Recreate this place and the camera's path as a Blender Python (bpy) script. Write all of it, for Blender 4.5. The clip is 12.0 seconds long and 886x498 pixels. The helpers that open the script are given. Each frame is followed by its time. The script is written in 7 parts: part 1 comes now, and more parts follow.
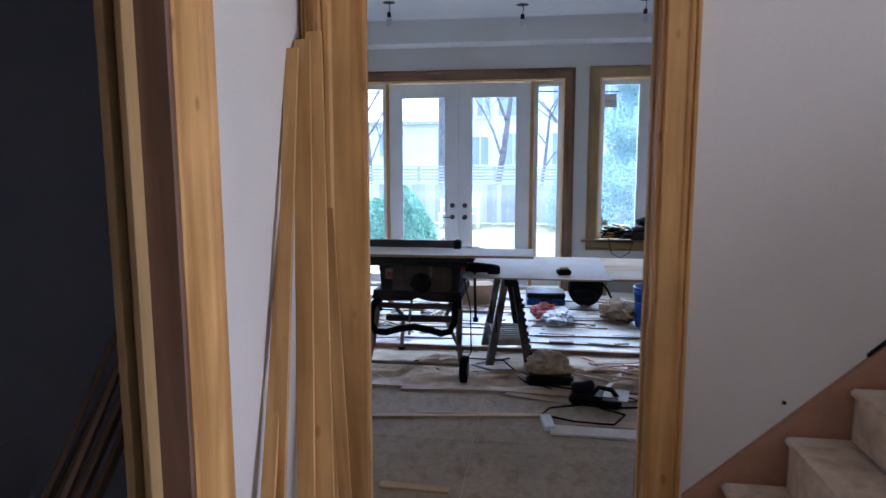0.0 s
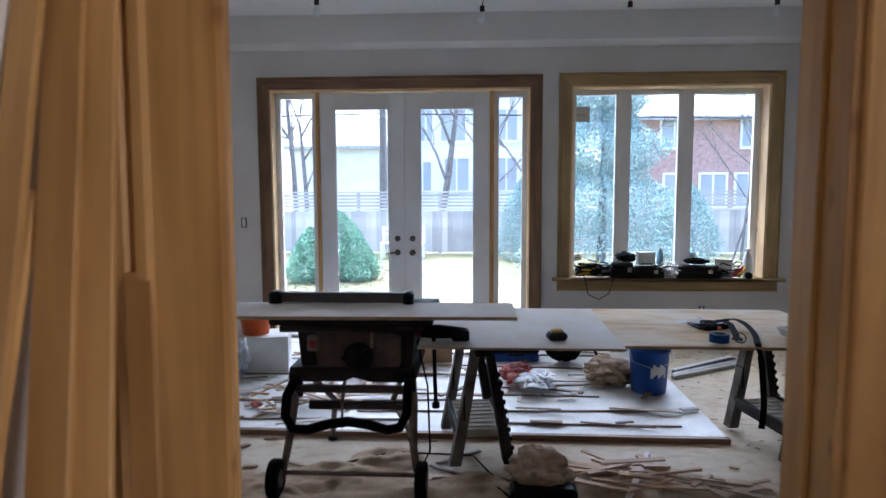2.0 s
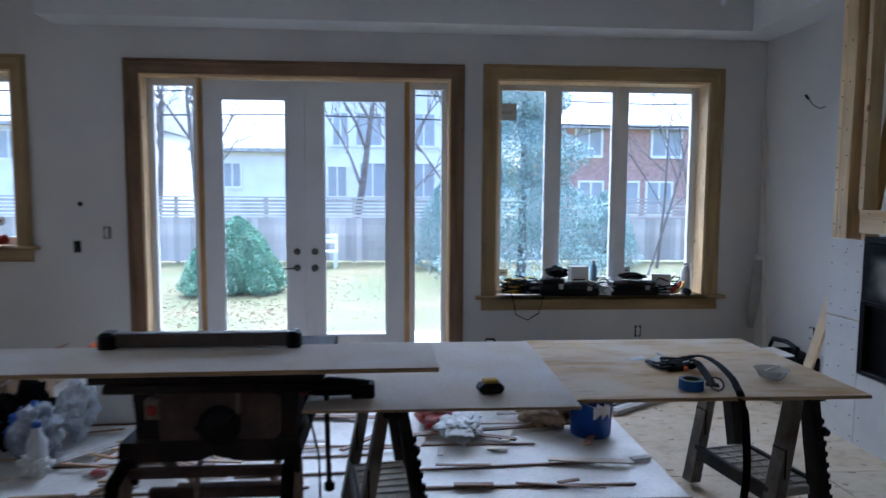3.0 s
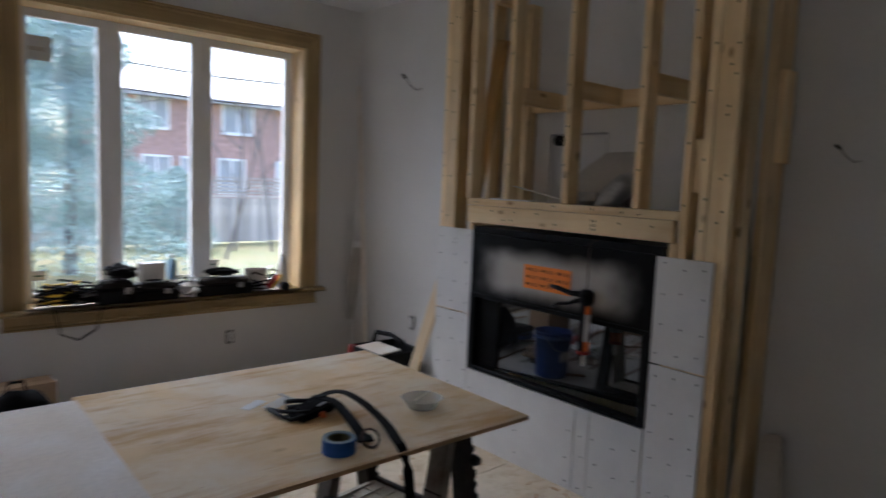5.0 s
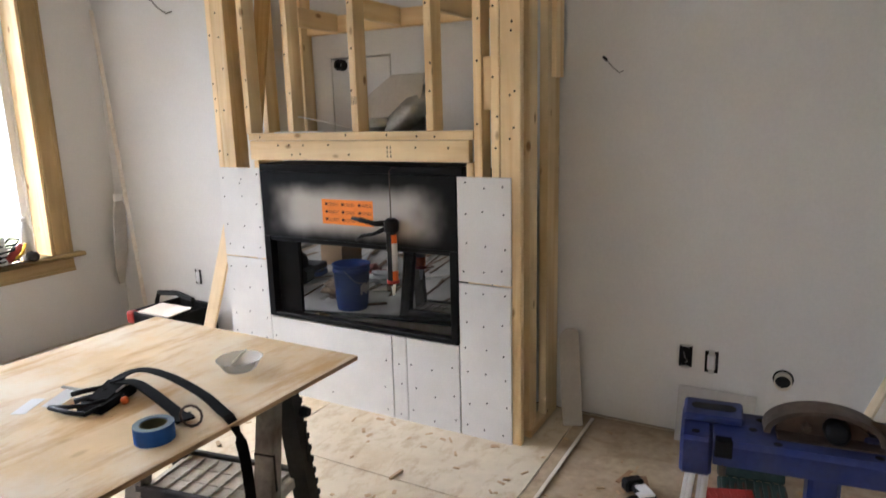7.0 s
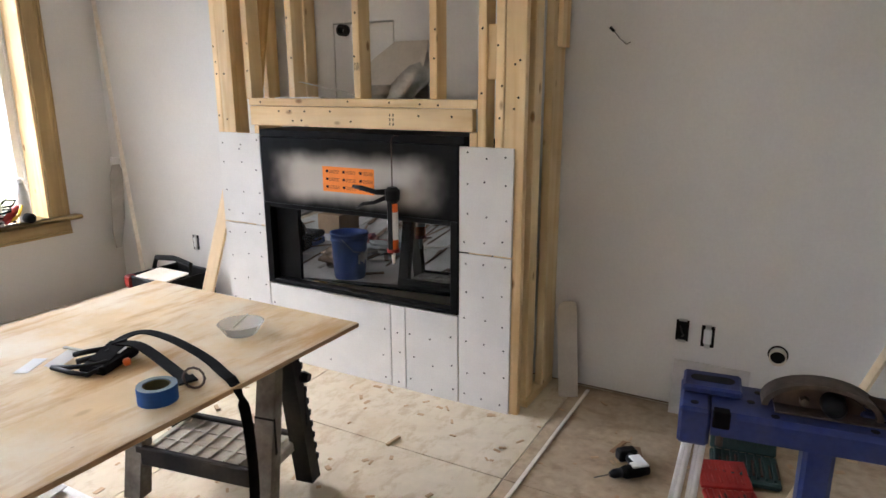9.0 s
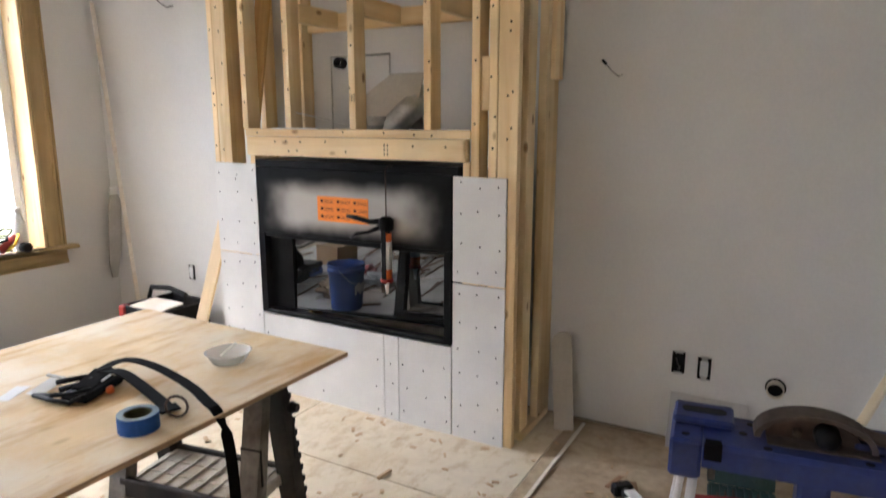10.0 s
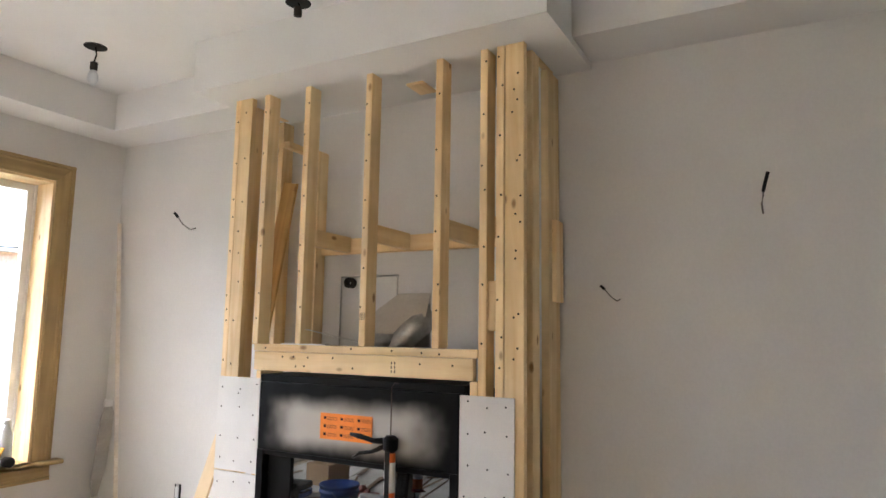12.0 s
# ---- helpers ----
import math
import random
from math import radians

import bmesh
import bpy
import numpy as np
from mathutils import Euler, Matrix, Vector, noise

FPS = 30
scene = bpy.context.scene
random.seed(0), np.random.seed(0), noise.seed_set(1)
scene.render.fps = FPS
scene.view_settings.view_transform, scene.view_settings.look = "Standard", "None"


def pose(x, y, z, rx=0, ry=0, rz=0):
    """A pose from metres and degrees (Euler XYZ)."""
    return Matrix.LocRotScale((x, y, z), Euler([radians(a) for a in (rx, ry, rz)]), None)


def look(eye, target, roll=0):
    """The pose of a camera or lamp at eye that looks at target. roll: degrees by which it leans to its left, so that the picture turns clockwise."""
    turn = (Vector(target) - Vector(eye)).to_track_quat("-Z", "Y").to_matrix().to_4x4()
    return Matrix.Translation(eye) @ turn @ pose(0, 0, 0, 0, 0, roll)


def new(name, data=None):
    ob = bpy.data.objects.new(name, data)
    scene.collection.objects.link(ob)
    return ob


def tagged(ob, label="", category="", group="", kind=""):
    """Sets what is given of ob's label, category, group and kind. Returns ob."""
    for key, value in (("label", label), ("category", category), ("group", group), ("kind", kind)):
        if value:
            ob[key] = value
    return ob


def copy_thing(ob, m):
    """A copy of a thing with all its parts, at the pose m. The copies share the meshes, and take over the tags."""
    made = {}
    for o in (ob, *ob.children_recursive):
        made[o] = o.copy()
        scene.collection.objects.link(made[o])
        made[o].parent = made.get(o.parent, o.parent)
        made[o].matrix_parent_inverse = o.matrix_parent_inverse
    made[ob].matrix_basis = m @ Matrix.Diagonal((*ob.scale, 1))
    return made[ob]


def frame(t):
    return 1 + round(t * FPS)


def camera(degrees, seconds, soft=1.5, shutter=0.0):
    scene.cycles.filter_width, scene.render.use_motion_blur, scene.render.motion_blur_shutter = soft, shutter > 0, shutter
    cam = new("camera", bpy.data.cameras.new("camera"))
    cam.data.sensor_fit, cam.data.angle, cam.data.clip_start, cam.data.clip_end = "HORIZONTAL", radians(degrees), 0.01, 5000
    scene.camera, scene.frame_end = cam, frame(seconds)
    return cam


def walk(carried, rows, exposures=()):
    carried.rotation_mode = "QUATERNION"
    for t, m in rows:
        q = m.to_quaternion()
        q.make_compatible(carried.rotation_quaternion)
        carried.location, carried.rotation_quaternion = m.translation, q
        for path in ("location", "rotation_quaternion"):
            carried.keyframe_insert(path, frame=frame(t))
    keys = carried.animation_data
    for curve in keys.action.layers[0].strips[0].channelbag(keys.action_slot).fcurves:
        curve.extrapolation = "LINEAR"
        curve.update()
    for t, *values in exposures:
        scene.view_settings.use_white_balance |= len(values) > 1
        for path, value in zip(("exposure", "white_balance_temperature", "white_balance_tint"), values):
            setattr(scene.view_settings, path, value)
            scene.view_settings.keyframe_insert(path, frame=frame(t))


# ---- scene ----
cam = camera(68.5, 12.0, shutter=0.5)

PATH = [
    (0, (-0.303, -1.677, 1.519), (-0.584, 0.286, 1.254), -0.1),
    (0.5, (-0.383, -1.42, 1.517), (-0.662, 0.541, 1.243), -1.2),
    (1, (-0.445, -1.136, 1.521), (-0.593, 0.839, 1.245), -0.2),
    (1.5, (-0.461, -0.708, 1.495), (-0.567, 1.277, 1.275), 0.8),
    (2, (-0.511, -0.354, 1.503), (-0.615, 1.634, 1.316), -0.2),
    (2.5, (-0.546, 0.03, 1.522), (-0.506, 2.022, 1.35), -0.5),
    (2.7, (-0.52, 0.222, 1.501), (-0.443, 2.213, 1.332), -0.1),
    (4.3, (-0.373, 1.198, 1.495), (0.377, 3.043, 1.31), 0.8),
    (4.5, (-0.346, 1.267, 1.505), (0.525, 3.057, 1.318), 1.1),
    (5, (-0.249, 1.449, 1.5), (1.056, 2.95, 1.296), 2.4),
    (5.5, (-0.309, 1.571, 1.54), (1.252, 2.796, 1.291), -0.2),
    (6, (-0.305, 1.654, 1.538), (1.391, 2.673, 1.246), 0.9),
    (6.5, (-0.269, 1.648, 1.515), (1.474, 2.573, 1.19), -0.3),
    (7, (-0.221, 1.627, 1.49), (1.488, 2.584, 1.084), -1.5),
    (7.2, (-0.216, 1.641, 1.482), (1.481, 2.602, 1.039), -1.5),
    (8.8, (-0.242, 1.655, 1.477), (1.45, 2.607, 0.995), -0.3),
    (9, (-0.233, 1.65, 1.479), (1.466, 2.585, 0.99), -0.2),
    (9.5, (-0.22, 1.631, 1.472), (1.488, 2.56, 1.001), -0.2),
    (10, (-0.209, 1.62, 1.461), (1.507, 2.571, 1.072), -0.0),
    (10.5, (-0.299, 1.637, 1.474), (1.469, 2.567, 1.389), 0.9),
    (11, (-0.289, 1.631, 1.47), (1.48, 2.558, 1.578), 1.1),
    (11.5, (-0.291, 1.642, 1.488), (1.462, 2.583, 1.689), 0.9),
    (12, (-0.3, 1.652, 1.49), (1.445, 2.594, 1.745), 0.9),
]
EXPOSURE = [(0, 3.3, 4500, 9), (1.0, 3.45, 4850, 9), (1.8, 3.25, 5100, 9), (2.5, 2.63, 4620, 8), (2.7, 2.63, 4650, 8), (4.3, 2.33, 5050, 11), (5, 2.6, 5500, 11), (5.5, 3.45, 5760, 11), (6.2, 4.07, 5970, 10), (6.8, 4.4, 5970, 10), (9.9, 4.4, 5970, 10), (10.5, 4.55, 6070, 10), (12, 4.5, 6070, 10)]
walk(cam, [(t, look(eye, target, roll)) for t, eye, target, roll in PATH], EXPOSURE)

# ---- light ----
world = bpy.data.worlds.new("overcast_sky")
scene.world = world
world.use_nodes = True
wn = world.node_tree
sky = wn.nodes.new("ShaderNodeTexSky")
sky.sky_type = "NISHITA"
sky.sun_disc = False
sky.sun_elevation, sky.sun_rotation = radians(63), radians(0)
sky.air_density, sky.dust_density, sky.ozone_density = 1.0, 6.0, 0.6
wn.nodes["Background"].inputs["Strength"].default_value = 0.15
wn.links.new(sky.outputs["Color"], wn.nodes["Background"].inputs["Color"])

sun = new("sun", bpy.data.lights.new("sun", "SUN"))
sun.data.energy, sun.data.angle, sun.data.color = 1.5, radians(100), (1.0, 0.97, 0.93)
sun.matrix_world = look((1, 16, 19.6), (0, 6, 0))


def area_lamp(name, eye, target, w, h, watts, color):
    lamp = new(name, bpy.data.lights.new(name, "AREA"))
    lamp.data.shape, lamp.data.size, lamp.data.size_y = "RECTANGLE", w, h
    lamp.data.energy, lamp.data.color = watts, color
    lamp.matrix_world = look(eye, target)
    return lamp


# added unseen fill lamps: one in the hall, one by the left wall
area_lamp("hall_fill_lamp", (4.1, -1.1, 1.9), (-1.2, 0.3, 1.3), 1.2, 1.6, 12.8, (1.0, 0.75, 0.57))
# Fill for the right wall; the left wall behind it has no window.
area_lamp("room_fill_lamp", (-5.45, 3.4, 1.6), (0, 3.4, 1.3), 2.4, 1.5, 1.15, (1.0, 0.82, 0.66))

# ---- materials ----


def material(name, color, rough=0.6, metal=0.0, vary=0.12, scale=6.0, fine=60.0, bump=0.15, tint=None, stretch=(1, 1, 1), random_amount=0.0, spec=0.4):
    """A surface with variation at a coarse and a fine scale, and fine relief."""
    m = bpy.data.materials.new(name)
    m.use_nodes = True
    n, l = m.node_tree.nodes, m.node_tree.links
    b = n["Principled BSDF"]
    b.inputs["Metallic"].default_value = metal
    b.inputs["Specular IOR Level"].default_value = spec
    co = n.new("ShaderNodeTexCoord")
    mp = n.new("ShaderNodeMapping")
    mp.inputs["Scale"].default_value = stretch
    l.new(co.outputs["Object"], mp.inputs["Vector"])
    a, f = n.new("ShaderNodeTexNoise"), n.new("ShaderNodeTexNoise")
    a.inputs["Scale"].default_value, a.inputs["Detail"].default_value = scale, 6
    f.inputs["Scale"].default_value, f.inputs["Detail"].default_value = fine, 4
    l.new(mp.outputs["Vector"], a.inputs["Vector"])
    l.new(mp.outputs["Vector"], f.inputs["Vector"])
    mix = n.new("ShaderNodeMix")
    mix.data_type = "RGBA"
    other = tint or tuple(c * (1 - 2 * vary) for c in color)
    mix.inputs["A"].default_value, mix.inputs["B"].default_value = (*color, 1), (*other, 1)
    ramp = n.new("ShaderNodeMapRange")
    ramp.inputs["From Min"].default_value, ramp.inputs["From Max"].default_value = 0.38, 0.72
    l.new(a.outputs["Fac"], ramp.inputs["Value"])
    l.new(ramp.outputs["Result"], mix.inputs["Factor"])
    hsv = n.new("ShaderNodeHueSaturation")
    val = n.new("ShaderNodeMapRange")
    val.inputs["From Min"].default_value, val.inputs["From Max"].default_value = 0.3, 0.7
    val.inputs["To Min"].default_value, val.inputs["To Max"].default_value = 1 - vary * 0.5, 1 + vary * 0.5
    l.new(f.outputs["Fac"], val.inputs["Value"])
    l.new(mix.outputs["Result"], hsv.inputs["Color"])
    if random_amount:
        info = n.new("ShaderNodeObjectInfo")
        rr = n.new("ShaderNodeMapRange")
        rr.inputs["To Min"].default_value, rr.inputs["To Max"].default_value = 1 - random_amount, 1 + random_amount
        l.new(info.outputs["Random"], rr.inputs["Value"])
        mul = n.new("ShaderNodeMath")
        mul.operation = "MULTIPLY"
        l.new(rr.outputs["Result"], mul.inputs[0])
        l.new(val.outputs["Result"], mul.inputs[1])
        l.new(mul.outputs["Value"], hsv.inputs["Value"])
    else:
        l.new(val.outputs["Result"], hsv.inputs["Value"])
    l.new(hsv.outputs["Color"], b.inputs["Base Color"])
    rg = n.new("ShaderNodeMapRange")
    rg.inputs["To Min"].default_value, rg.inputs["To Max"].default_value = max(rough - 0.1, 0.02), min(rough + 0.1, 1)
    l.new(a.outputs["Fac"], rg.inputs["Value"])
    l.new(rg.outputs["Result"], b.inputs["Roughness"])
    if bump:
        bp = n.new("ShaderNodeBump")
        bp.inputs["Strength"].default_value, bp.inputs["Distance"].default_value = bump, 0.004
        l.new(f.outputs["Fac"], bp.inputs["Height"])
        l.new(bp.outputs["Normal"], b.inputs["Normal"])
    return m


def wood(name, color, dark, axis="z", rough=0.55, knots=0.5, grain=14.0, amount=0.1):
    """Sawn timber with its grain along one axis, knots and a shade of its own for each piece."""
    m = bpy.data.materials.new(name)
    m.use_nodes = True
    n, l = m.node_tree.nodes, m.node_tree.links
    b = n["Principled BSDF"]
    co, info = n.new("ShaderNodeTexCoord"), n.new("ShaderNodeObjectInfo")
    shift = n.new("ShaderNodeVectorMath")
    shift.operation = "ADD"
    spread = n.new("ShaderNodeMath")
    spread.operation = "MULTIPLY"
    spread.inputs[1].default_value = 37.0
    l.new(info.outputs["Random"], spread.inputs[0])
    l.new(co.outputs["Object"], shift.inputs[0])
    l.new(spread.outputs["Value"], shift.inputs[1])
    mp = n.new("ShaderNodeMapping")
    mp.inputs["Scale"].default_value = {"x": (0.07, 1, 1), "y": (1, 0.07, 1), "z": (1, 1, 0.07)}[axis]
    l.new(shift.outputs["Vector"], mp.inputs["Vector"])
    g, f = n.new("ShaderNodeTexNoise"), n.new("ShaderNodeTexNoise")
    g.inputs["Scale"].default_value, g.inputs["Detail"].default_value, g.inputs["Distortion"].default_value = grain, 5, 0.6
    f.inputs["Scale"].default_value, f.inputs["Detail"].default_value = 160, 3
    l.new(mp.outputs["Vector"], g.inputs["Vector"])
    l.new(mp.outputs["Vector"], f.inputs["Vector"])
    ramp = n.new("ShaderNodeValToRGB")
    e = ramp.color_ramp.elements
    e[0].position, e[0].color = 0.32, (*dark, 1)
    e[1].position, e[1].color = 0.62, (*color, 1)
    l.new(g.outputs["Fac"], ramp.inputs["Fac"])
    kv = n.new("ShaderNodeMapping")
    kv.inputs["Scale"].default_value = {"x": (0.5, 1, 1), "y": (1, 0.5, 1), "z": (1, 1, 0.5)}[axis]
    l.new(shift.outputs["Vector"], kv.inputs["Vector"])
    vor = n.new("ShaderNodeTexVoronoi")
    vor.inputs["Scale"].default_value = 9.0
    l.new(kv.outputs["Vector"], vor.inputs["Vector"])
    kr = n.new("ShaderNodeMapRange")
    kr.inputs["From Min"].default_value, kr.inputs["From Max"].default_value = 0.06, 0.13
    kr.inputs["To Min"].default_value, kr.inputs["To Max"].default_value = knots, 0.0
    l.new(vor.outputs["Distance"], kr.inputs["Value"])
    mix = n.new("ShaderNodeMix")
    mix.data_type = "RGBA"
    mix.inputs["B"].default_value = (dark[0] * 0.42, dark[1] * 0.30, dark[2] * 0.22, 1)
    l.new(kr.outputs["Result"], mix.inputs["Factor"])
    l.new(ramp.outputs["Color"], mix.inputs["A"])
    hsv = n.new("ShaderNodeHueSaturation")
    rr = n.new("ShaderNodeMapRange")
    rr.inputs["To Min"].default_value, rr.inputs["To Max"].default_value = 1 - amount, 1 + amount
    l.new(info.outputs["Random"], rr.inputs["Value"])
    blot = n.new("ShaderNodeTexNoise")
    blot.inputs["Scale"].default_value, blot.inputs["Detail"].default_value = 3.5, 4
    l.new(shift.outputs["Vector"], blot.inputs["Vector"])
    br = n.new("ShaderNodeMapRange")
    br.inputs["From Min"].default_value, br.inputs["From Max"].default_value = 0.3, 0.7
    br.inputs["To Min"].default_value, br.inputs["To Max"].default_value = 0.86, 1.1
    l.new(blot.outputs["Fac"], br.inputs["Value"])
    both = n.new("ShaderNodeMath")
    both.operation = "MULTIPLY"
    l.new(rr.outputs["Result"], both.inputs[0])
    l.new(br.outputs["Result"], both.inputs[1])
    l.new(both.outputs["Value"], hsv.inputs["Value"])
    l.new(mix.outputs["Result"], hsv.inputs["Color"])
    l.new(hsv.outputs["Color"], b.inputs["Base Color"])
    b.inputs["Roughness"].default_value = rough
    bp = n.new("ShaderNodeBump")
    bp.inputs["Strength"].default_value, bp.inputs["Distance"].default_value = 0.2, 0.002
    l.new(f.outputs["Fac"], bp.inputs["Height"])
    l.new(bp.outputs["Normal"], b.inputs["Normal"])
    return m


def glass_material(name, rough=0.0, color=(1, 1, 1)):
    m = bpy.data.materials.new(name)
    m.use_nodes = True
    n, l = m.node_tree.nodes, m.node_tree.links
    n.remove(n["Principled BSDF"])
    t, g, mix = n.new("ShaderNodeBsdfTransparent"), n.new("ShaderNodeBsdfGlossy"), n.new("ShaderNodeMixShader")
    t.inputs["Color"].default_value = (*color, 1)
    g.inputs["Roughness"].default_value = rough
    fr = n.new("ShaderNodeFresnel")
    fr.inputs["IOR"].default_value = 1.45
    l.new(fr.outputs["Fac"], mix.inputs["Fac"])
    l.new(t.outputs["BSDF"], mix.inputs[1])
    l.new(g.outputs["BSDF"], mix.inputs[2])
    l.new(mix.outputs["Shader"], n["Material Output"].inputs["Surface"])
    return m


PAINT = material("white_primed_drywall", (0.70, 0.687, 0.67), 0.85, vary=0.05, scale=1.3, fine=90, bump=0.05, spec=0.2)
CEILING = material("white_ceiling_paint", (0.74, 0.735, 0.725), 0.9, vary=0.04, scale=1.0, fine=90, bump=0.05, spec=0.2)
# Blue-grey that holds the dimness of the unlit side room.
DIMWALL = material("dim_grey_wall", (0.28, 0.305, 0.38), 0.85, vary=0.05, scale=1.3)
PINE_Z = wood("pine_upright", (0.60, 0.368, 0.125), (0.37, 0.195, 0.05), "z")
PINE_X = wood("pine_along_x", (0.60, 0.368, 0.125), (0.37, 0.195, 0.05), "x")
PINE_Y = wood("pine_along_y", (0.60, 0.368, 0.125), (0.37, 0.195, 0.05), "y")
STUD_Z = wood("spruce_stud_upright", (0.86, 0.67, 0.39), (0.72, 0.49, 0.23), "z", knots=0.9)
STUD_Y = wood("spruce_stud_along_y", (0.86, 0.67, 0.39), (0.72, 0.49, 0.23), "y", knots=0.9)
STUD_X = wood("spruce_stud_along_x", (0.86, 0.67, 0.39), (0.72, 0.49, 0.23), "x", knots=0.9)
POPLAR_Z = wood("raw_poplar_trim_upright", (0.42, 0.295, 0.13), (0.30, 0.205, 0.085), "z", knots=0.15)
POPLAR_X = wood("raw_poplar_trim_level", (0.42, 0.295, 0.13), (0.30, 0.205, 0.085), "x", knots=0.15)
UMBER_Z = wood("dark_brown_door_trim_upright", (0.23, 0.135, 0.07), (0.13, 0.072, 0.036), "z", knots=0.15)
UMBER_X = wood("dark_brown_door_trim_level", (0.23, 0.135, 0.07), (0.13, 0.072, 0.036), "x", knots=0.15)
# Brown that carries the shade of the side jamb and the wall-foot gap.
SHADED_Z = wood("shaded_brown_wood", (0.20, 0.12, 0.08), (0.12, 0.065, 0.04), "z", knots=0.1)
DOORPAINT = material("white_door_paint", (0.80, 0.81, 0.83), 0.45, vary=0.04, scale=3, bump=0.03)
VINYL = material("white_window_vinyl", (0.80, 0.80, 0.80), 0.35, vary=0.03, scale=3, bump=0.0)
GLASS = glass_material("window_glass")
SUBFLOOR = material("dusty_plywood_subfloor", (0.55, 0.45, 0.31), 0.85, vary=0.14, scale=1.7, fine=14, bump=0.3, tint=(0.62, 0.55, 0.43), stretch=(1, 1, 1))
OLDFLOOR = material("dusty_grey_brown_subfloor", (0.35, 0.265, 0.175), 0.85, vary=0.3, scale=3.0, fine=30, bump=0.25, tint=(0.44, 0.35, 0.24))
PAPER = material("dusty_white_underlay", (0.74, 0.73, 0.70), 0.5, vary=0.14, scale=3, fine=40, bump=0.25)
PLYWOOD = wood("birch_plywood", (0.75, 0.58, 0.35), (0.70, 0.515, 0.28), "x", rough=0.55, knots=0.3, grain=4, amount=0.05)


def scuffed(m, stain, dust, along=(0.5, 2.2, 1), size=1.0, most=(0.8, 0.75, 0.75)):
    """Adds ragged brown stains and pale dusty patches over a sheet."""
    n, l = m.node_tree.nodes, m.node_tree.links
    b = n["Principled BSDF"]
    old = b.inputs["Base Color"].links[0].from_socket
    co = n.new("ShaderNodeTexCoord")
    for color, scale, lo, hi, top, stretch in ((dust, 2.1 * size, 0.42, 0.60, most[0], (1, 1, 1)), (stain, 3.2 * size, 0.50, 0.64, most[1], along), (tuple(c * 0.5 for c in stain), 17.0 * size, 0.68, 0.71, most[2], (0.7, 1.6, 1))):
        mp, nz, r, mx = n.new("ShaderNodeMapping"), n.new("ShaderNodeTexNoise"), n.new("ShaderNodeMapRange"), n.new("ShaderNodeMix")
        mp.inputs["Scale"].default_value = stretch
        mp.inputs["Location"].default_value = (scale, 2 * scale, 0)
        nz.inputs["Scale"].default_value, nz.inputs["Detail"].default_value, nz.inputs["Distortion"].default_value = scale, 8, 0.25
        nz.inputs["Roughness"].default_value = 0.68
        r.inputs["From Min"].default_value, r.inputs["From Max"].default_value, r.inputs["To Max"].default_value = lo, hi, top
        mx.data_type = "RGBA"
        mx.inputs["B"].default_value = (*color, 1)
        l.new(co.outputs["Object"], mp.inputs["Vector"])
        l.new(mp.outputs["Vector"], nz.inputs["Vector"])
        l.new(nz.outputs["Fac"], r.inputs["Value"])
        l.new(r.outputs["Result"], mx.inputs["Factor"])
        l.new(old, mx.inputs["A"])
        old = mx.outputs["Result"]
    l.new(old, b.inputs["Base Color"])


scuffed(SUBFLOOR, (0.38, 0.27, 0.155), (0.62, 0.545, 0.41), (1.0, 1.6, 1), 2.3, (0.7, 0.5, 0.5))
scuffed(OLDFLOOR, (0.22, 0.15, 0.09), (0.42, 0.335, 0.235), (1.4, 0.8, 1), 2.6, (0.6, 0.5, 0.5))
PLYWOOD.node_tree.nodes["Principled BSDF"].inputs["Specular IOR Level"].default_value = 0.2
PLYWOOD.node_tree.nodes["Principled BSDF"].inputs["Roughness"].default_value = 0.8
scuffed(PLYWOOD, (0.52, 0.30, 0.11), (0.77, 0.69, 0.55))
PLYDUST = material("plywood_under_white_dust", (0.68, 0.60, 0.50), 0.8, vary=0.12, scale=4, tint=(0.74, 0.71, 0.67))
EDGEPLY = material("plywood_edge", (0.45, 0.29, 0.15), 0.8, vary=0.25, scale=30, stretch=(0.2, 0.2, 8))
BOARD = material("grey_white_cement_board", (0.70, 0.69, 0.67), 0.9, vary=0.05, scale=5, fine=120, bump=0.15, random_amount=0.03)
BLACK = material("black_painted_steel", (0.006, 0.006, 0.007), 0.45, vary=0.3, scale=8, bump=0.08, spec=0.12)
BLACKPL = material("black_plastic", (0.007, 0.007, 0.008), 0.5, spec=0.16, vary=0.3, scale=12, bump=0.1)
DUSTYBLACK = material("black_plastic_under_dust", (0.012, 0.010, 0.010), 0.7, vary=0.3, scale=6, tint=(0.045, 0.036, 0.028), spec=0.2)
RUBBER = material("black_rubber", (0.006, 0.006, 0.007), 0.85, spec=0.1, vary=0.2, scale=20)
STEEL = material("galvanised_steel", (0.55, 0.55, 0.54), 0.38, metal=0.9, vary=0.15, scale=14, bump=0.05)
BRASS = material("dark_nickel", (0.14, 0.13, 0.12), 0.3, metal=1.0, vary=0.08, scale=20, bump=0.02)

# ---- builders ----


def part(name, bm, mat, parent=None, label="", smooth=False):
    me = bpy.data.meshes.new(name)
    bmesh.ops.recalc_face_normals(bm, faces=bm.faces)
    bm.to_mesh(me)
    bm.free()
    me.materials.append(mat)
    if smooth:
        for p in me.polygons:
            p.use_smooth = True
    ob = new(name, me)
    if parent is not None:
        ob.parent = parent
    if label:
        ob["label"] = label
    return ob


def thing(name, m, label, category, group="", kind=""):
    ob = new(name)
    ob.matrix_world = m
    return tagged(ob, label, category, group, kind)


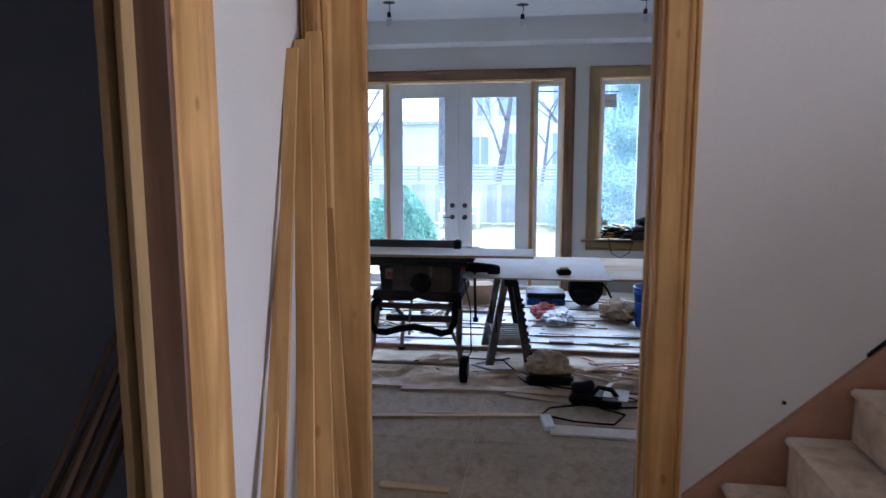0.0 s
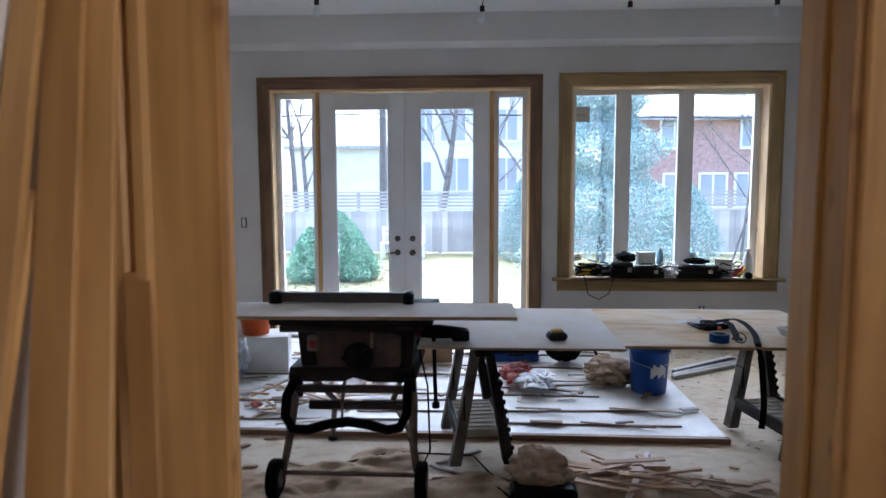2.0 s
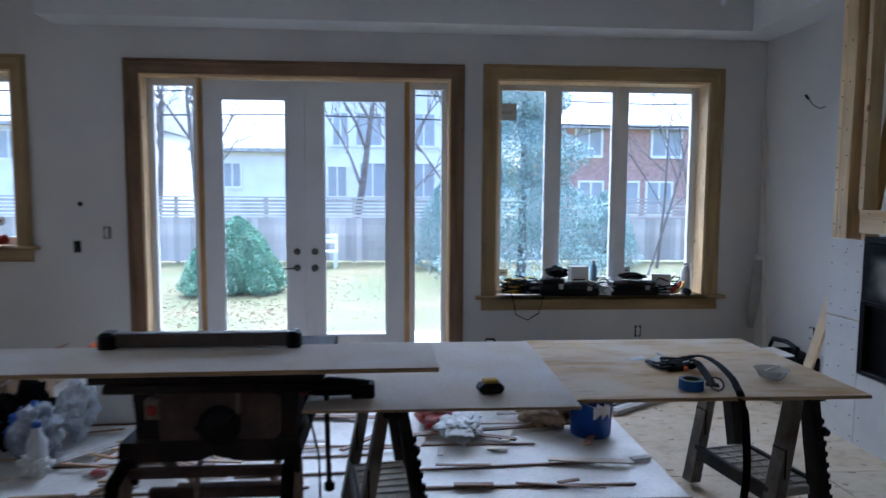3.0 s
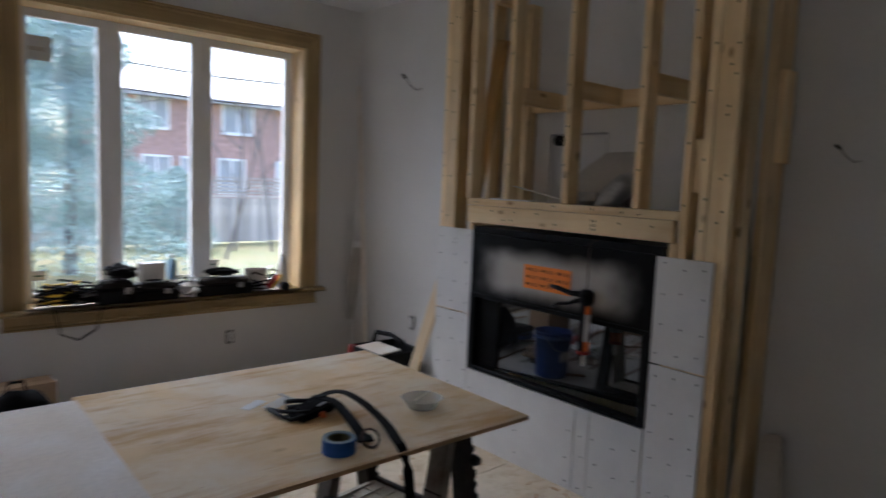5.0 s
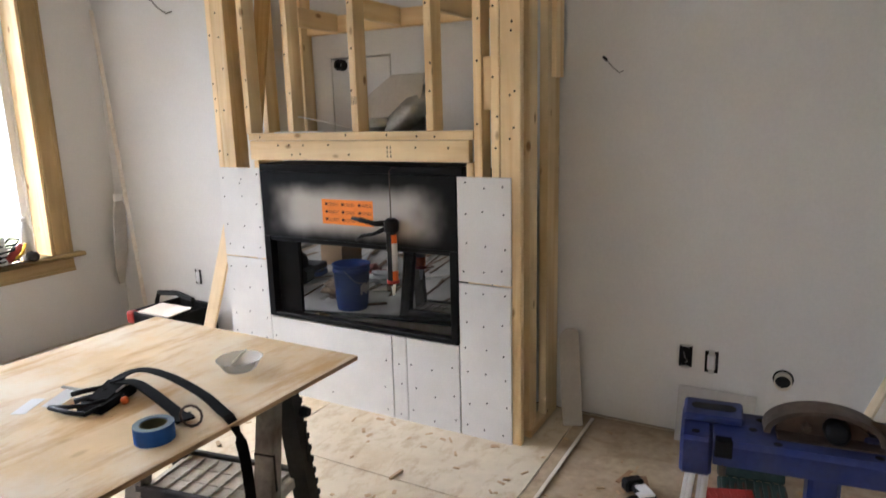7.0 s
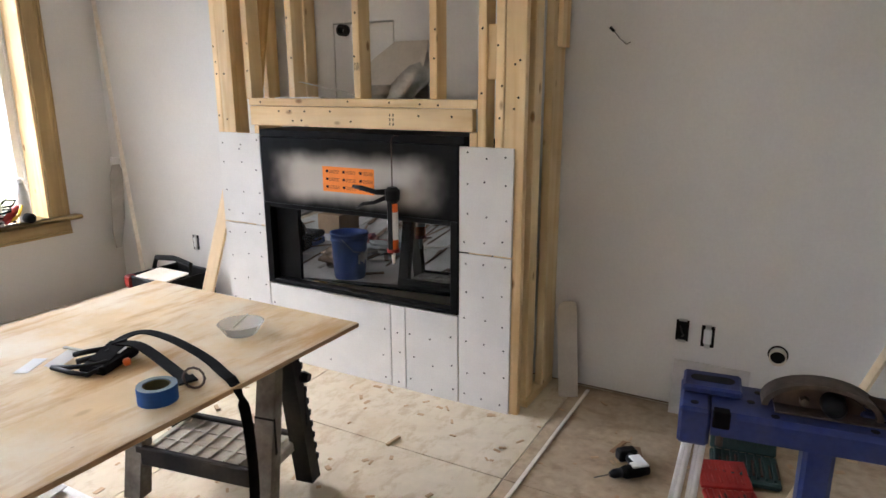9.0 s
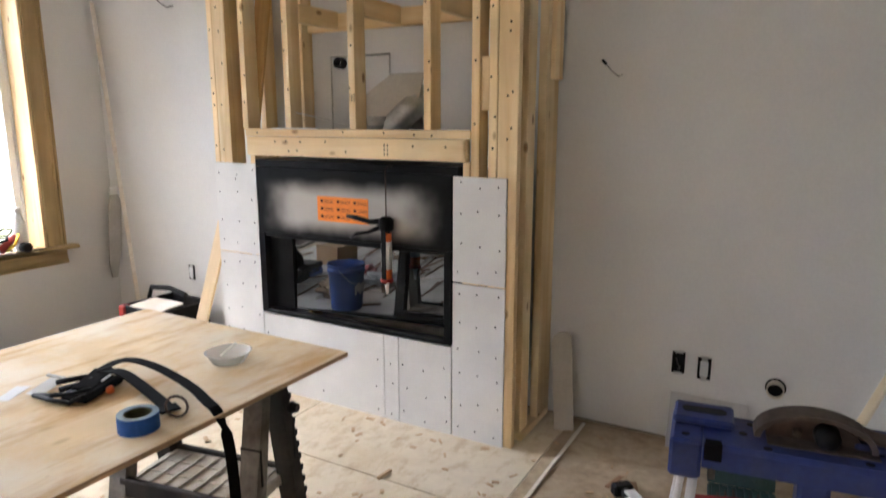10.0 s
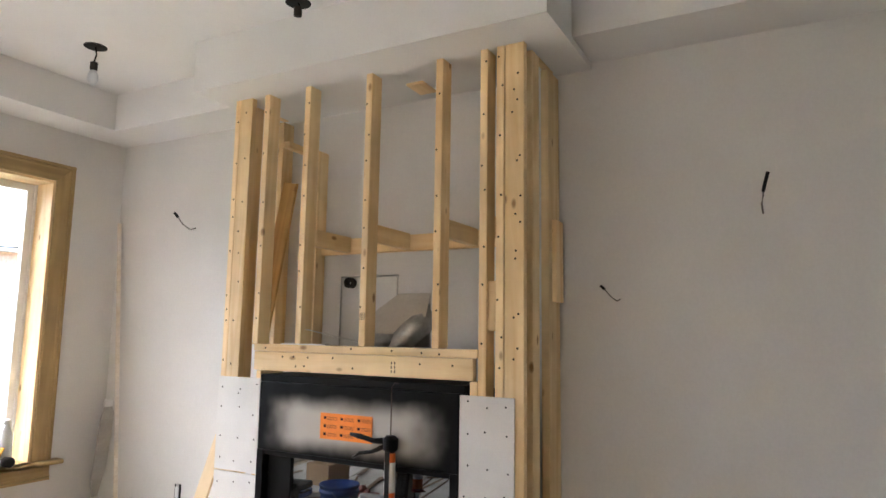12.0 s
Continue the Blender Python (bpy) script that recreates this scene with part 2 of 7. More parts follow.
def solo(name, bm, mat, m, label, category, group="", kind="", smooth=False):
    ob = part(name, bm, mat, smooth=smooth)
    ob.matrix_world = m
    return tagged(ob, label, category, group, kind)


def box(bm, x0, x1, y0, y1, z0, z1, bevel=0.0, m=None):
    made = bmesh.ops.create_cube(bm, size=1.0)["verts"]
    for v in made:
        v.co = Vector((x0 + (v.co.x + 0.5) * (x1 - x0), y0 + (v.co.y + 0.5) * (y1 - y0), z0 + (v.co.z + 0.5) * (z1 - z0)))
    if bevel:
        edges = list({e for v in made for e in v.link_edges})
        made = [v for v in bmesh.ops.bevel(bm, geom=edges, offset=bevel, segments=1, affect="EDGES", profile=0.5)["verts"]]
    if m is not None:
        bmesh.ops.transform(bm, matrix=m, verts=made)
    return bm


def cbox(*a, bevel=0.0, m=None):
    return box(bmesh.new(), *a, bevel=bevel, m=m)


def tube(bm, points, radius, sides=8, closed=False):
    """A round bar along a line of points; radius is one number or one for each point."""
    pts = [Vector(p) for p in points]
    rings = []
    for i, p in enumerate(pts):
        a, b = pts[max(i - 1, 0)], pts[min(i + 1, len(pts) - 1)]
        if closed:
            a, b = pts[i - 1], pts[(i + 1) % len(pts)]
        d = (b - a).normalized()
        u = d.cross(Vector((0, 0, 1)) if abs(d.z) < 0.9 else Vector((1, 0, 0))).normalized()
        w = d.cross(u)
        r = radius[i] if isinstance(radius, (list, tuple)) else radius
        rings.append([bm.verts.new(p + (u * math.cos(2 * math.pi * k / sides) + w * math.sin(2 * math.pi * k / sides)) * r) for k in range(sides)])
    pairs = list(zip(rings, rings[1:])) + ([(rings[-1], rings[0])] if closed else [])
    for r0, r1 in pairs:
        for k in range(sides):
            bm.faces.new((r0[k], r0[(k + 1) % sides], r1[(k + 1) % sides], r1[k]))
    if not closed:
        bm.faces.new(rings[0][::-1])
        bm.faces.new(rings[-1])
    return bm


def lathe(bm, profile, sides=24, m=None):
    """A turned body about z from (radius, height) pairs."""
    rings = [[bm.verts.new((r * math.cos(2 * math.pi * k / sides), r * math.sin(2 * math.pi * k / sides), z)) for k in range(sides)] for r, z in profile]
    for r0, r1 in zip(rings, rings[1:]):
        for k in range(sides):
            bm.faces.new((r0[k], r0[(k + 1) % sides], r1[(k + 1) % sides], r1[k]))
    bm.faces.new(rings[0][::-1])
    bm.faces.new(rings[-1])
    if m is not None:
        bmesh.ops.transform(bm, matrix=m, verts=[v for r in rings for v in r])
    return bm


def prism(bm, outline, axis, a, b, m=None):
    """An outline of two coordinates drawn out along an axis from a to b."""
    def at(u, v, w):
        return {"x": (w, u, v), "y": (u, w, v), "z": (u, v, w)}[axis]
    r0 = [bm.verts.new(at(u, v, a)) for u, v in outline]
    r1 = [bm.verts.new(at(u, v, b)) for u, v in outline]
    n = len(outline)
    for k in range(n):
        bm.faces.new((r0[k], r0[(k + 1) % n], r1[(k + 1) % n], r1[k]))
    bm.faces.new(r0[::-1])
    bm.faces.new(r1)
    if m is not None:
        bmesh.ops.transform(bm, matrix=m, verts=r0 + r1)
    return bm


def pierced(bm, along, a0, a1, t0, t1, z0, z1, holes):
    """A wall along x or y, t0..t1 thick, with openings (a0, a1, z0, z1) right through it."""
    cuts = sorted({a0, a1, *[h[0] for h in holes], *[h[1] for h in holes]})
    for p, q in zip(cuts, cuts[1:]):
        levels = [z0]
        for h in sorted(holes, key=lambda h: h[2]):
            if h[0] <= p + 1e-6 and h[1] >= q - 1e-6:
                levels += [h[2], h[3]]
        levels.append(z1)
        for lo, hi in zip(levels[::2], levels[1::2]):
            if hi - lo > 1e-4:
                box(bm, *((p, q, t0, t1) if along == "x" else (t0, t1, p, q)), lo, hi)
    return bm


CASING = [(0, 0), (0, 0.012), (0.006, 0.016), (0.05, 0.018), (0.075, 0.02), (0.082, 0.026), (0.092, 0.028), (0.098, 0.02), (0.104, 0.030), (0.115, 0.030), (0.118, 0.0)]


def casing_run(a, b, mitre_a, mitre_b, out, normal, scale=1.0):
    """Moulded trim from a to b (its inner edge), growing outwards along out and standing proud along normal, mitred at its ends."""
    bm = bmesh.new()
    a, b, out, normal = Vector(a), Vector(b), Vector(out), Vector(normal)
    d = (b - a).normalized()
    ra, rb = [], []
    for u, v in CASING:
        u *= scale
        ra.append(bm.verts.new(a + out * u - d * u * mitre_a + normal * v))
        rb.append(bm.verts.new(b + out * u + d * u * mitre_b + normal * v))
    n = len(ra)
    for k in range(n):
        bm.faces.new((ra[k], ra[(k + 1) % n], rb[(k + 1) % n], rb[k]))
    bm.faces.new(ra[::-1])
    bm.faces.new(rb)
    return bm


def copy_part(ob, x, y, z, parent=None):
    o = ob.copy()
    scene.collection.objects.link(o)
    o.location = (x, y, z)
    if parent is not None:
        o.parent = parent
    return o


# ---- the shell ----
XR, YB, XL = 2.75, 6.02, -5.5
ZS, ZC = 2.83, 3.08          # under the dropped border, and the raised middle of the ceiling
YP0, YP1 = 0.82, 1.00        # the partition between hall and room
DX0, DX1, DZ = -1.13, 0.147, 2.42
DOOR = (-2.54, 0.0, 0.02, 2.46)
WIN = (0.39, 2.255, 0.60, 2.47)
LWIN = (-4.75, -3.53, 1.03, 2.47)

floor = tagged(part("floor", cbox(XL - 0.2, XR + 0.2, YP0, YB + 0.2, -0.2, 0.0), SUBFLOOR), "bare plywood subfloor under sawdust and plaster dust", "floor", kind="structure")
hall_floor = tagged(part("floor_hall", cbox(-4.0, 4.2, -4.6, YP0, -0.2, 0.0), OLDFLOOR), "dusty grey-brown hall subfloor", "floor", kind="structure")

wall_back = tagged(part("wall_back", pierced(bmesh.new(), "x", XL - 0.2, XR + 0.2, YB, YB + 0.32, 0, ZC + 0.2, [DOOR, WIN, LWIN]), PAINT), "white primed drywall wall with unpainted patches", "wall", kind="structure")
wall_right = tagged(part("wall_right", pierced(bmesh.new(), "y", YP1, YB, XR, XR + 0.2, 0.014, ZC + 0.2, [(3.37, 3.97, 1.36, 1.70), (3.575, 3.97, 1.70, 1.805)]), PAINT), "white primed drywall wall behind the fireplace framing", "wall", kind="structure")
# The plate is added; its dark brown stands for the gap's shade.
tagged(part("trim_sole_plate", cbox(XR + 0.018, XR + 0.2, YP1, YB, 0.001, 0.013), SHADED_Z), "sole plate added in the gap under the drywall, coloured dark for the gap's shade", "sole plate", kind="structure")
wall_left = tagged(part("wall_left", cbox(XL - 0.2, XL, YP1, YB, 0, ZC + 0.2), PAINT), "plain white drywall wall", "wall", kind="structure")
partition = tagged(part("wall_partition", pierced(bmesh.new(), "x", XL - 0.2, XR + 1.4, YP0, YP1, 0, ZC + 0.2, [(DX0, DX1, 0, DZ)]), PAINT), "white drywall partition with a wide cased opening", "wall", kind="structure")
ceiling = tagged(part("ceiling", cbox(XL - 0.2, XR + 0.2, YP0, YB + 0.2, ZC, ZC + 0.15), CEILING), "white flat raised ceiling", "ceiling", kind="structure")
bm = bmesh.new()
box(bm, -3.17, XR, 5.70, YB, ZS, ZC)
box(bm, 2.43, XR, YP1, 5.70, ZS - 0.005, ZC)
box(bm, 2.09, 2.43, 2.48, 4.53, 2.79, ZC)
box(bm, 2.43, XR, 2.48, 4.53, 2.79, ZS - 0.005)
tagged(part("trim_soffit", bm, CEILING), "white boxed-in drop border round the ceiling", "soffit", kind="structure")

# hall
tagged(part("wall_hall_left", pierced(bmesh.new(), "y", -4.6, YP0, -1.36, -1.21, 0, 2.75, [(-1.25, -0.13, 0, 2.42)]), PAINT), "white drywall hall wall with a cased opening", "wall", kind="structure")
tagged(part("wall_hall_back", pierced(bmesh.new(), "x", -4.0, 4.2, -4.75, -4.6, 0, 2.75, []), PAINT), "plain white hall wall", "wall", kind="structure")
# The opening behind the hall fill lamp is added too, out of view.
tagged(part("wall_hall_right", pierced(bmesh.new(), "y", -4.6, YP0, 4.15, 4.3, 0, 2.9, [(-1.75, -0.45, 1.1, 2.7)]), PAINT), "plain white stairwell wall", "wall", kind="structure")
tagged(part("wall_side_room", cbox(-4.0, -3.85, -4.6, YP0, 0, 2.75), DIMWALL), "side room wall, its dimness put into the grey colour", "wall", kind="structure")
tagged(part("wall_side_partition", cbox(-2.75, -1.36, 0.42, 0.52, 0, 2.75), DIMWALL), "side room wall, its dimness put into the grey colour", "wall", kind="structure")
tagged(part("ceiling_hall", cbox(-4.0, 4.2, -4.6, YP0, 2.75, 2.9), CEILING), "white hall ceiling", "ceiling", kind="structure")


def cased_opening(name, x0, x1, z1, y, label):
    """Pine casing and jamb round an opening in the partition, on its hall side."""
    root = thing(name, pose(0, 0, 0), label, "door casing", kind="structure")
    part("casing_leg", casing_run((x0, y, 0), (x0, y, z1), 0, 1, (-1, 0, 0), (0, -1, 0), 0.62), PINE_Z, root)
    part("casing_leg", casing_run((x1, y, 0), (x1, y, z1), 0, 1, (1, 0, 0), (0, -1, 0)), PINE_Z, root)
    part("casing_head", casing_run((x0, y, z1), (x1, y, z1), 0.3, 1, (0, 0, 1), (0, -1, 0)), PINE_X, root)
    part("jamb", cbox(x0 - 0.002, x0 + 0.018, y - 0.008, YP1 + 0.004, 0, z1, bevel=0.002), PINE_Z, root)
    part("jamb", cbox(x1 - 0.018, x1 + 0.002, y - 0.008, YP1 + 0.004, 0, z1, bevel=0.002), PINE_Z, root)
    part("jamb_head", cbox(x0 + 0.018, x1 - 0.018, y - 0.008, YP1 + 0.004, z1 - 0.018, z1 + 0.002), PINE_X, root)
    part("door_stop", cbox(x0 + 0.018, x0 + 0.030, y + 0.07, y + 0.11, 0, z1 - 0.018, bevel=0.002), PINE_Z, root)
    part("door_stop", cbox(x1 - 0.030, x1 - 0.018, y + 0.07, y + 0.11, 0, z1 - 0.018, bevel=0.002), PINE_Z, root)
    return root


cased_opening("door_1", DX0, DX1, DZ, YP0, "cased opening with new unpainted pine trim")
side = thing("door_2", pose(0, 0, 0), "cased side opening with unpainted pine jamb and trim", "door casing", kind="structure")
part("casing_leg", casing_run((-1.21, -0.13, 0), (-1.21, -0.13, 2.42), 0, 1, (0, 1, 0), (1, 0, 0), 1.6), PINE_Z, side)
part("casing_head", casing_run((-1.21, -1.25, 2.42), (-1.21, -0.13, 2.42), 1, 1, (0, 0, 1), (1, 0, 0)), PINE_Y, side)
part("casing_leg", casing_run((-1.21, -1.25, 0), (-1.21, -1.25, 2.42), 0, 1, (0, -1, 0), (1, 0, 0)), PINE_Z, side)
# Jamb shade is put into the brown, not left to the lamps.
part("jamb", cbox(-1.38, -1.20, -0.15, -0.13, 0, 2.42, bevel=0.002), SHADED_Z, side, "jamb with its shade put into a dark brown colour")
# Stops take the darker poplar: the unlit side's dimness is in their colour.
part("door_stop", cbox(-1.303, -1.283, -0.20, -0.15, 0, 2.42, bevel=0.002), POPLAR_Z, side)
part("door_stop", cbox(-1.362, -1.338, -0.19, -0.15, 0, 2.42, bevel=0.002), POPLAR_Z, side)


# ---- french doors and windows of the back wall ----
def pane(name, x0, x1, z0, z1, y, parent):
    g = part(name, cbox(x0, x1, y, y + 0.006, z0, z1), GLASS, parent)
    g.visible_shadow = False
    return g


def frame_bars(x0, x1, z0, z1, y0, y1, l, r, b, t, mat, parent, name="frame", bevel=0.003):
    """Four members round an opening, each a part of its own."""
    part(name + "_side", cbox(x0, x0 + l, y0, y1, z0, z1, bevel=bevel), mat, parent)
    part(name + "_side", cbox(x1 - r, x1, y0, y1, z0, z1, bevel=bevel), mat, parent)
    part(name + "_bottom", cbox(x0 + l, x1 - r, y0, y1, z0, z0 + b, bevel=bevel), mat, parent)
    part(name + "_top", cbox(x0 + l, x1 - r, y0, y1, z1 - t, z1, bevel=bevel), mat, parent)


def wall_trim(root, x0, x1, z0, z1, bottom, depth, upright, level):
    y = YB
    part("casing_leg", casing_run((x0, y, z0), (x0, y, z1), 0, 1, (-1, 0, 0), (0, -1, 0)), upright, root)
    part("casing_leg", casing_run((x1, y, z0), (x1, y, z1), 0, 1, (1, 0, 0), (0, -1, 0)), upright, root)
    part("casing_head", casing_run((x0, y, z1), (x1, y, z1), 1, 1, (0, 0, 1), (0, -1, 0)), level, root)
    # Reveals take the paler stud wood: their glare of daylight is in the colour.
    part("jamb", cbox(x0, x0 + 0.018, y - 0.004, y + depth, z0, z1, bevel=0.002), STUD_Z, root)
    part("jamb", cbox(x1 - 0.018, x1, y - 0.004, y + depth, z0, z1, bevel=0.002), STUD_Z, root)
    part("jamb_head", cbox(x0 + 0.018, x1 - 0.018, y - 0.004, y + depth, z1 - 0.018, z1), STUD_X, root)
    if bottom:
        sill = bmesh.new()
        prism(sill, [(y - 0.075, z0 - 0.002), (y - 0.085, z0 + 0.006), (y - 0.085, z0 + 0.018), (y - 0.075, z0 + 0.026), (y + depth, z0 + 0.026), (y + depth, z0 - 0.002)], "x", x0 + 0.001, x1 - 0.001)
        prism(sill, [(y - 0.075, z0 - 0.002), (y - 0.085, z0 + 0.006), (y - 0.085, z0 + 0.018), (y - 0.075, z0 + 0.026), (y - 0.001, z0 + 0.026), (y - 0.001, z0 - 0.002)], "x", x0 - 0.17, x1 + 0.17)
        part("window_sill", sill, level, root)
        part("apron", casing_run((x0 - 0.118, y, z0 - 0.003), (x1 + 0.118, y, z0 - 0.003), 0, 0, (0, 0, -1), (0, -1, 0), 0.85), level, root)


doors = thing("door_3", pose(0, 0, 0), "white glazed french doors between two glass sidelights in pine trim", "french doors", kind="structure")
YD, YW = YB + 0.05, YB + 0.10     # planes of the doors and of the windows, set back in the wall
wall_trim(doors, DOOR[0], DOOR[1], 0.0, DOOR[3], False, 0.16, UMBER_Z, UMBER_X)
part("threshold", cbox(DOOR[0] + 0.018, DOOR[1] - 0.018, YD - 0.05, YD + 0.26, 0.0, 0.045, bevel=0.006), DOORPAINT, doors, "pale door sill")
for a, b in ((-2.105, -2.07), (-0.385, -0.345)):
    part("mullion", cbox(a, b, YD + 0.02, YD + 0.15, 0.045, 2.442, bevel=0.003), PINE_Z, doors)
for n, (a, b) in enumerate(((-2.522, -2.105), (-0.345, -0.018))):
    light = part("sidelight", cbox(a, b, YD + 0.075, YD + 0.12, 2.39, 2.442, bevel=0.002), VINYL, doors, "narrow fixed sidelight")
    frame_bars(a, b, 0.045, 2.39, YD + 0.075, YD + 0.12, 0.05, 0.05, 0.10, 0.005, VINYL, light)
    pane("pane", a + 0.05, b - 0.05, 0.145, 2.385, YD + 0.095, light)
for a, b, hinge in ((-2.07, -1.2285, -1), (-1.2265, -0.385, 1)):
    leaf = part("door_leaf", cbox(a, b, YD + 0.04, YD + 0.085, 0.05, 0.27, bevel=0.003), DOORPAINT, doors, "white painted door leaf with one tall pane")
    part("stile", cbox(a, a + 0.155, YD + 0.04, YD + 0.085, 0.27, 2.435, bevel=0.003), DOORPAINT, leaf)
    part("stile", cbox(b - 0.155, b, YD + 0.04, YD + 0.085, 0.27, 2.435, bevel=0.003), DOORPAINT, leaf)
    part("top_rail", cbox(a + 0.155, b - 0.155, YD + 0.04, YD + 0.085, 2.28, 2.435, bevel=0.003), DOORPAINT, leaf)
    frame_bars(a + 0.145, b - 0.145, 0.26, 2.29, YD + 0.030, YD + 0.042, 0.022, 0.022, 0.022, 0.022, DOORPAINT, leaf, "glazing_bead")
    pane("pane", a + 0.15, b - 0.15, 0.265, 2.285, YD + 0.06, leaf)
    kx = (b - 0.075) if hinge < 0 else (a + 0.075)
    for z in (0.86, 1.0):
        part("deadbolt" if z > 0.9 else "knob_rose", lathe(bmesh.new(), [(0.026, 0), (0.03, 0.004), (0.028, 0.012), (0.014, 0.018), (0.012, 0.03)], 16, pose(kx, YD + 0.04, z, 90)), BRASS, leaf, "dark nickel lock", smooth=True)
    if hinge < 0:
        part("lever", tube(bmesh.new(), [(kx, YD + 0.015, 0.86), (kx, YD - 0.01, 0.86), (kx - 0.03, YD - 0.015, 0.86), (kx - 0.11, YD - 0.012, 0.857)], 0.008, 8), BRASS, leaf, smooth=True)
    else:
        part("knob", lathe(bmesh.new(), [(0.012, 0), (0.012, 0.02), (0.026, 0.035), (0.028, 0.05), (0.018, 0.06)], 16, pose(kx, YD + 0.03, 0.86, 90)), BRASS, leaf, smooth=True)


def casement_window(name, win, splits, label):
    x0, x1, z0, z1 = win
    root = thing(name, pose(0, 0, 0), label, "window", kind="structure")
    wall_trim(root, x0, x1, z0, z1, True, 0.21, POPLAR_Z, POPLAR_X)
    a, b, lo, hi = x0 + 0.018, x1 - 0.018, z0 + 0.026, z1 - 0.018
    cuts = [a] + splits + [b]
    for n, (p, q) in enumerate(zip(cuts, cuts[1:])):
        l = 0.012 if n == 0 else 0.03
        r = 0.012 if n == len(cuts) - 2 else 0.03
        sash = part("sash", cbox(p, p + l, YW + 0.075, YW + 0.15, lo, hi), VINYL, root, "white sash with one tall pane")
        part("frame_side", cbox(q - r, q, YW + 0.075, YW + 0.15, lo, hi), VINYL, sash)
        frame_bars(p + l, q - r, lo, hi, YW + 0.085, YW + 0.13, 0.045, 0.045, 0.06, 0.05, VINYL, sash, "sash_bar")
        pane("pane", p + l + 0.045, q - r - 0.045, lo + 0.06, hi - 0.05, YW + 0.105, sash)
    return root


casement_window("window_1", WIN, [0.925, 1.53], "three-light white window with wide unpainted pine trim and sill")
casement_window("window_2", LWIN, [-4.18], "two-light white window with unpainted pine trim")

# ---- stairs of the hall ----
TREADPAPER = material("paper_covered_tread", (0.70, 0.63, 0.54), 0.6, vary=0.15, scale=9, bump=0.3)
WRAP = material("creased_masking_paper", (0.66, 0.56, 0.45), 0.5, vary=0.2, scale=11, fine=26, bump=0.6)
SKIRT = material("raw_fibreboard_skirt", (0.42, 0.24, 0.15), 0.8, vary=0.1, scale=8)
stairs = thing("stairs", pose(0, 0, 0), "stair flight with paper-covered treads rising along the hall wall", "stairs", kind="structure")
for k in range(-1, 12):
    x, z = 0.414 + 0.213 * k, 0.309 + 0.196 * k
    if z > 2.6:
        break
    part("riser", cbox(x + 0.022, x + 0.23, -0.15, 0.795, max(0.001, z - 0.24), z - 0.035), TREADPAPER, stairs)
    part("tread", cbox(x, x + 0.24, -0.16, 0.797, z - 0.035, z, bevel=0.012), TREADPAPER, stairs)
    wrap = bmesh.new()
    prism(wrap, [(x - 0.006, z - 0.18), (x - 0.010, z - 0.03), (x - 0.006, z + 0.004), (x + 0.20, z + 0.004), (x + 0.20, z + 0.001), (x + 0.002, z + 0.001), (x - 0.002, z - 0.03), (x + 0.012, z - 0.18)], "y", 0.02, 0.70)
    part("paper_wrap", wrap, WRAP, stairs, "creased pale paper over the tread")
sk = bmesh.new()
prism(sk, [(0.277, 0.0), (0.277, 0.235), (3.0, 2.74), (3.0, 2.4), (0.45, 0.0)], "y", 0.798, 0.819)
part("skirt_board", sk, SKIRT, stairs, "raw reddish fibreboard skirt board")

# Black strip put in for the wedge of shadow above the skirt.
part("cap_strip", prism(bmesh.new(), [(0.90, 0.812), (1.9, 1.732), (1.9, 1.75), (0.90, 0.824)], "y", 0.805, 0.819), BLACKPL, stairs, "dark strip standing for the wedge of shadow above the skirt board")

# ---- fireplace ----
FX = 2.29
frame_root = thing("fireplace_framing", pose(2.30, 3.55, 0), "raw spruce stud framing for a chimney breast", "stud framing")


def stud(name, x0, x1, y0, y1, z0, z1, mat):
    return part(name, cbox(x0 - 2.30, x1 - 2.30, y0 - 3.55, y1 - 3.55, z0, z1, bevel=0.003), mat, frame_root)


SX = FX + 0.013
TOP = 2.826
stud("stud", SX, SX + 0.089, 4.385, 4.423, 0, TOP, STUD_Z)
stud("stud", SX, SX + 0.038, 4.295, 4.384, 0, TOP, STUD_Z)
stud("stud", SX, SX + 0.089, 4.165, 4.203, 1.418, TOP, STUD_Z)
stud("stud", SX, SX + 0.089, 3.875, 3.913, 1.418, TOP, STUD_Z)
stud("stud", SX, SX + 0.089, 3.478, 3.516, 1.418, TOP, STUD_Z)
stud("stud", SX, SX + 0.089, 3.072, 3.110, 1.418, TOP, STUD_Z)
stud("stud", SX, SX + 0.089, 2.838, 2.876, 0, TOP, STUD_Z)
stud("stud", SX, SX + 0.089, 2.757, 2.795, 0, TOP, STUD_Z)
stud("stud", SX, SX + 0.038, 2.662, 2.752, 0, TOP, STUD_Z)
stud("stud", SX, SX + 0.089, 4.130, 4.164, 0, 1.279, STUD_Z)
stud("stud", SX, SX + 0.089, 2.880, 2.915, 0, 1.279, STUD_Z)
stud("header", SX, SX + 0.038, 2.900, 4.185, 1.281, 1.378, STUD_Y)
stud("header_plate", SX, SX + 0.089, 2.878, 4.19, 1.380, 1.417, STUD_Y)
# side returns against the wall
for y0, y1, deep in ((2.66, 2.698, 0.165), (4.385, 4.423, 0.10)):
    stud("stud", SX + 0.10, SX + 0.189, y0, y1, 0.04, TOP, STUD_Z)
    stud("wall_stud", XR - deep, XR - 0.004, y0 - 0.012, y0 + 0.026, 0.04, TOP - 0.06, STUD_Z)
    stud("top_rail", SX + 0.19, XR - 0.045, y0, y1, TOP - 0.04, TOP, STUD_X)
stud("wall_stud", XR - 0.093, XR - 0.004, 4.09, 4.128, 0.1, 2.55, STUD_Z)
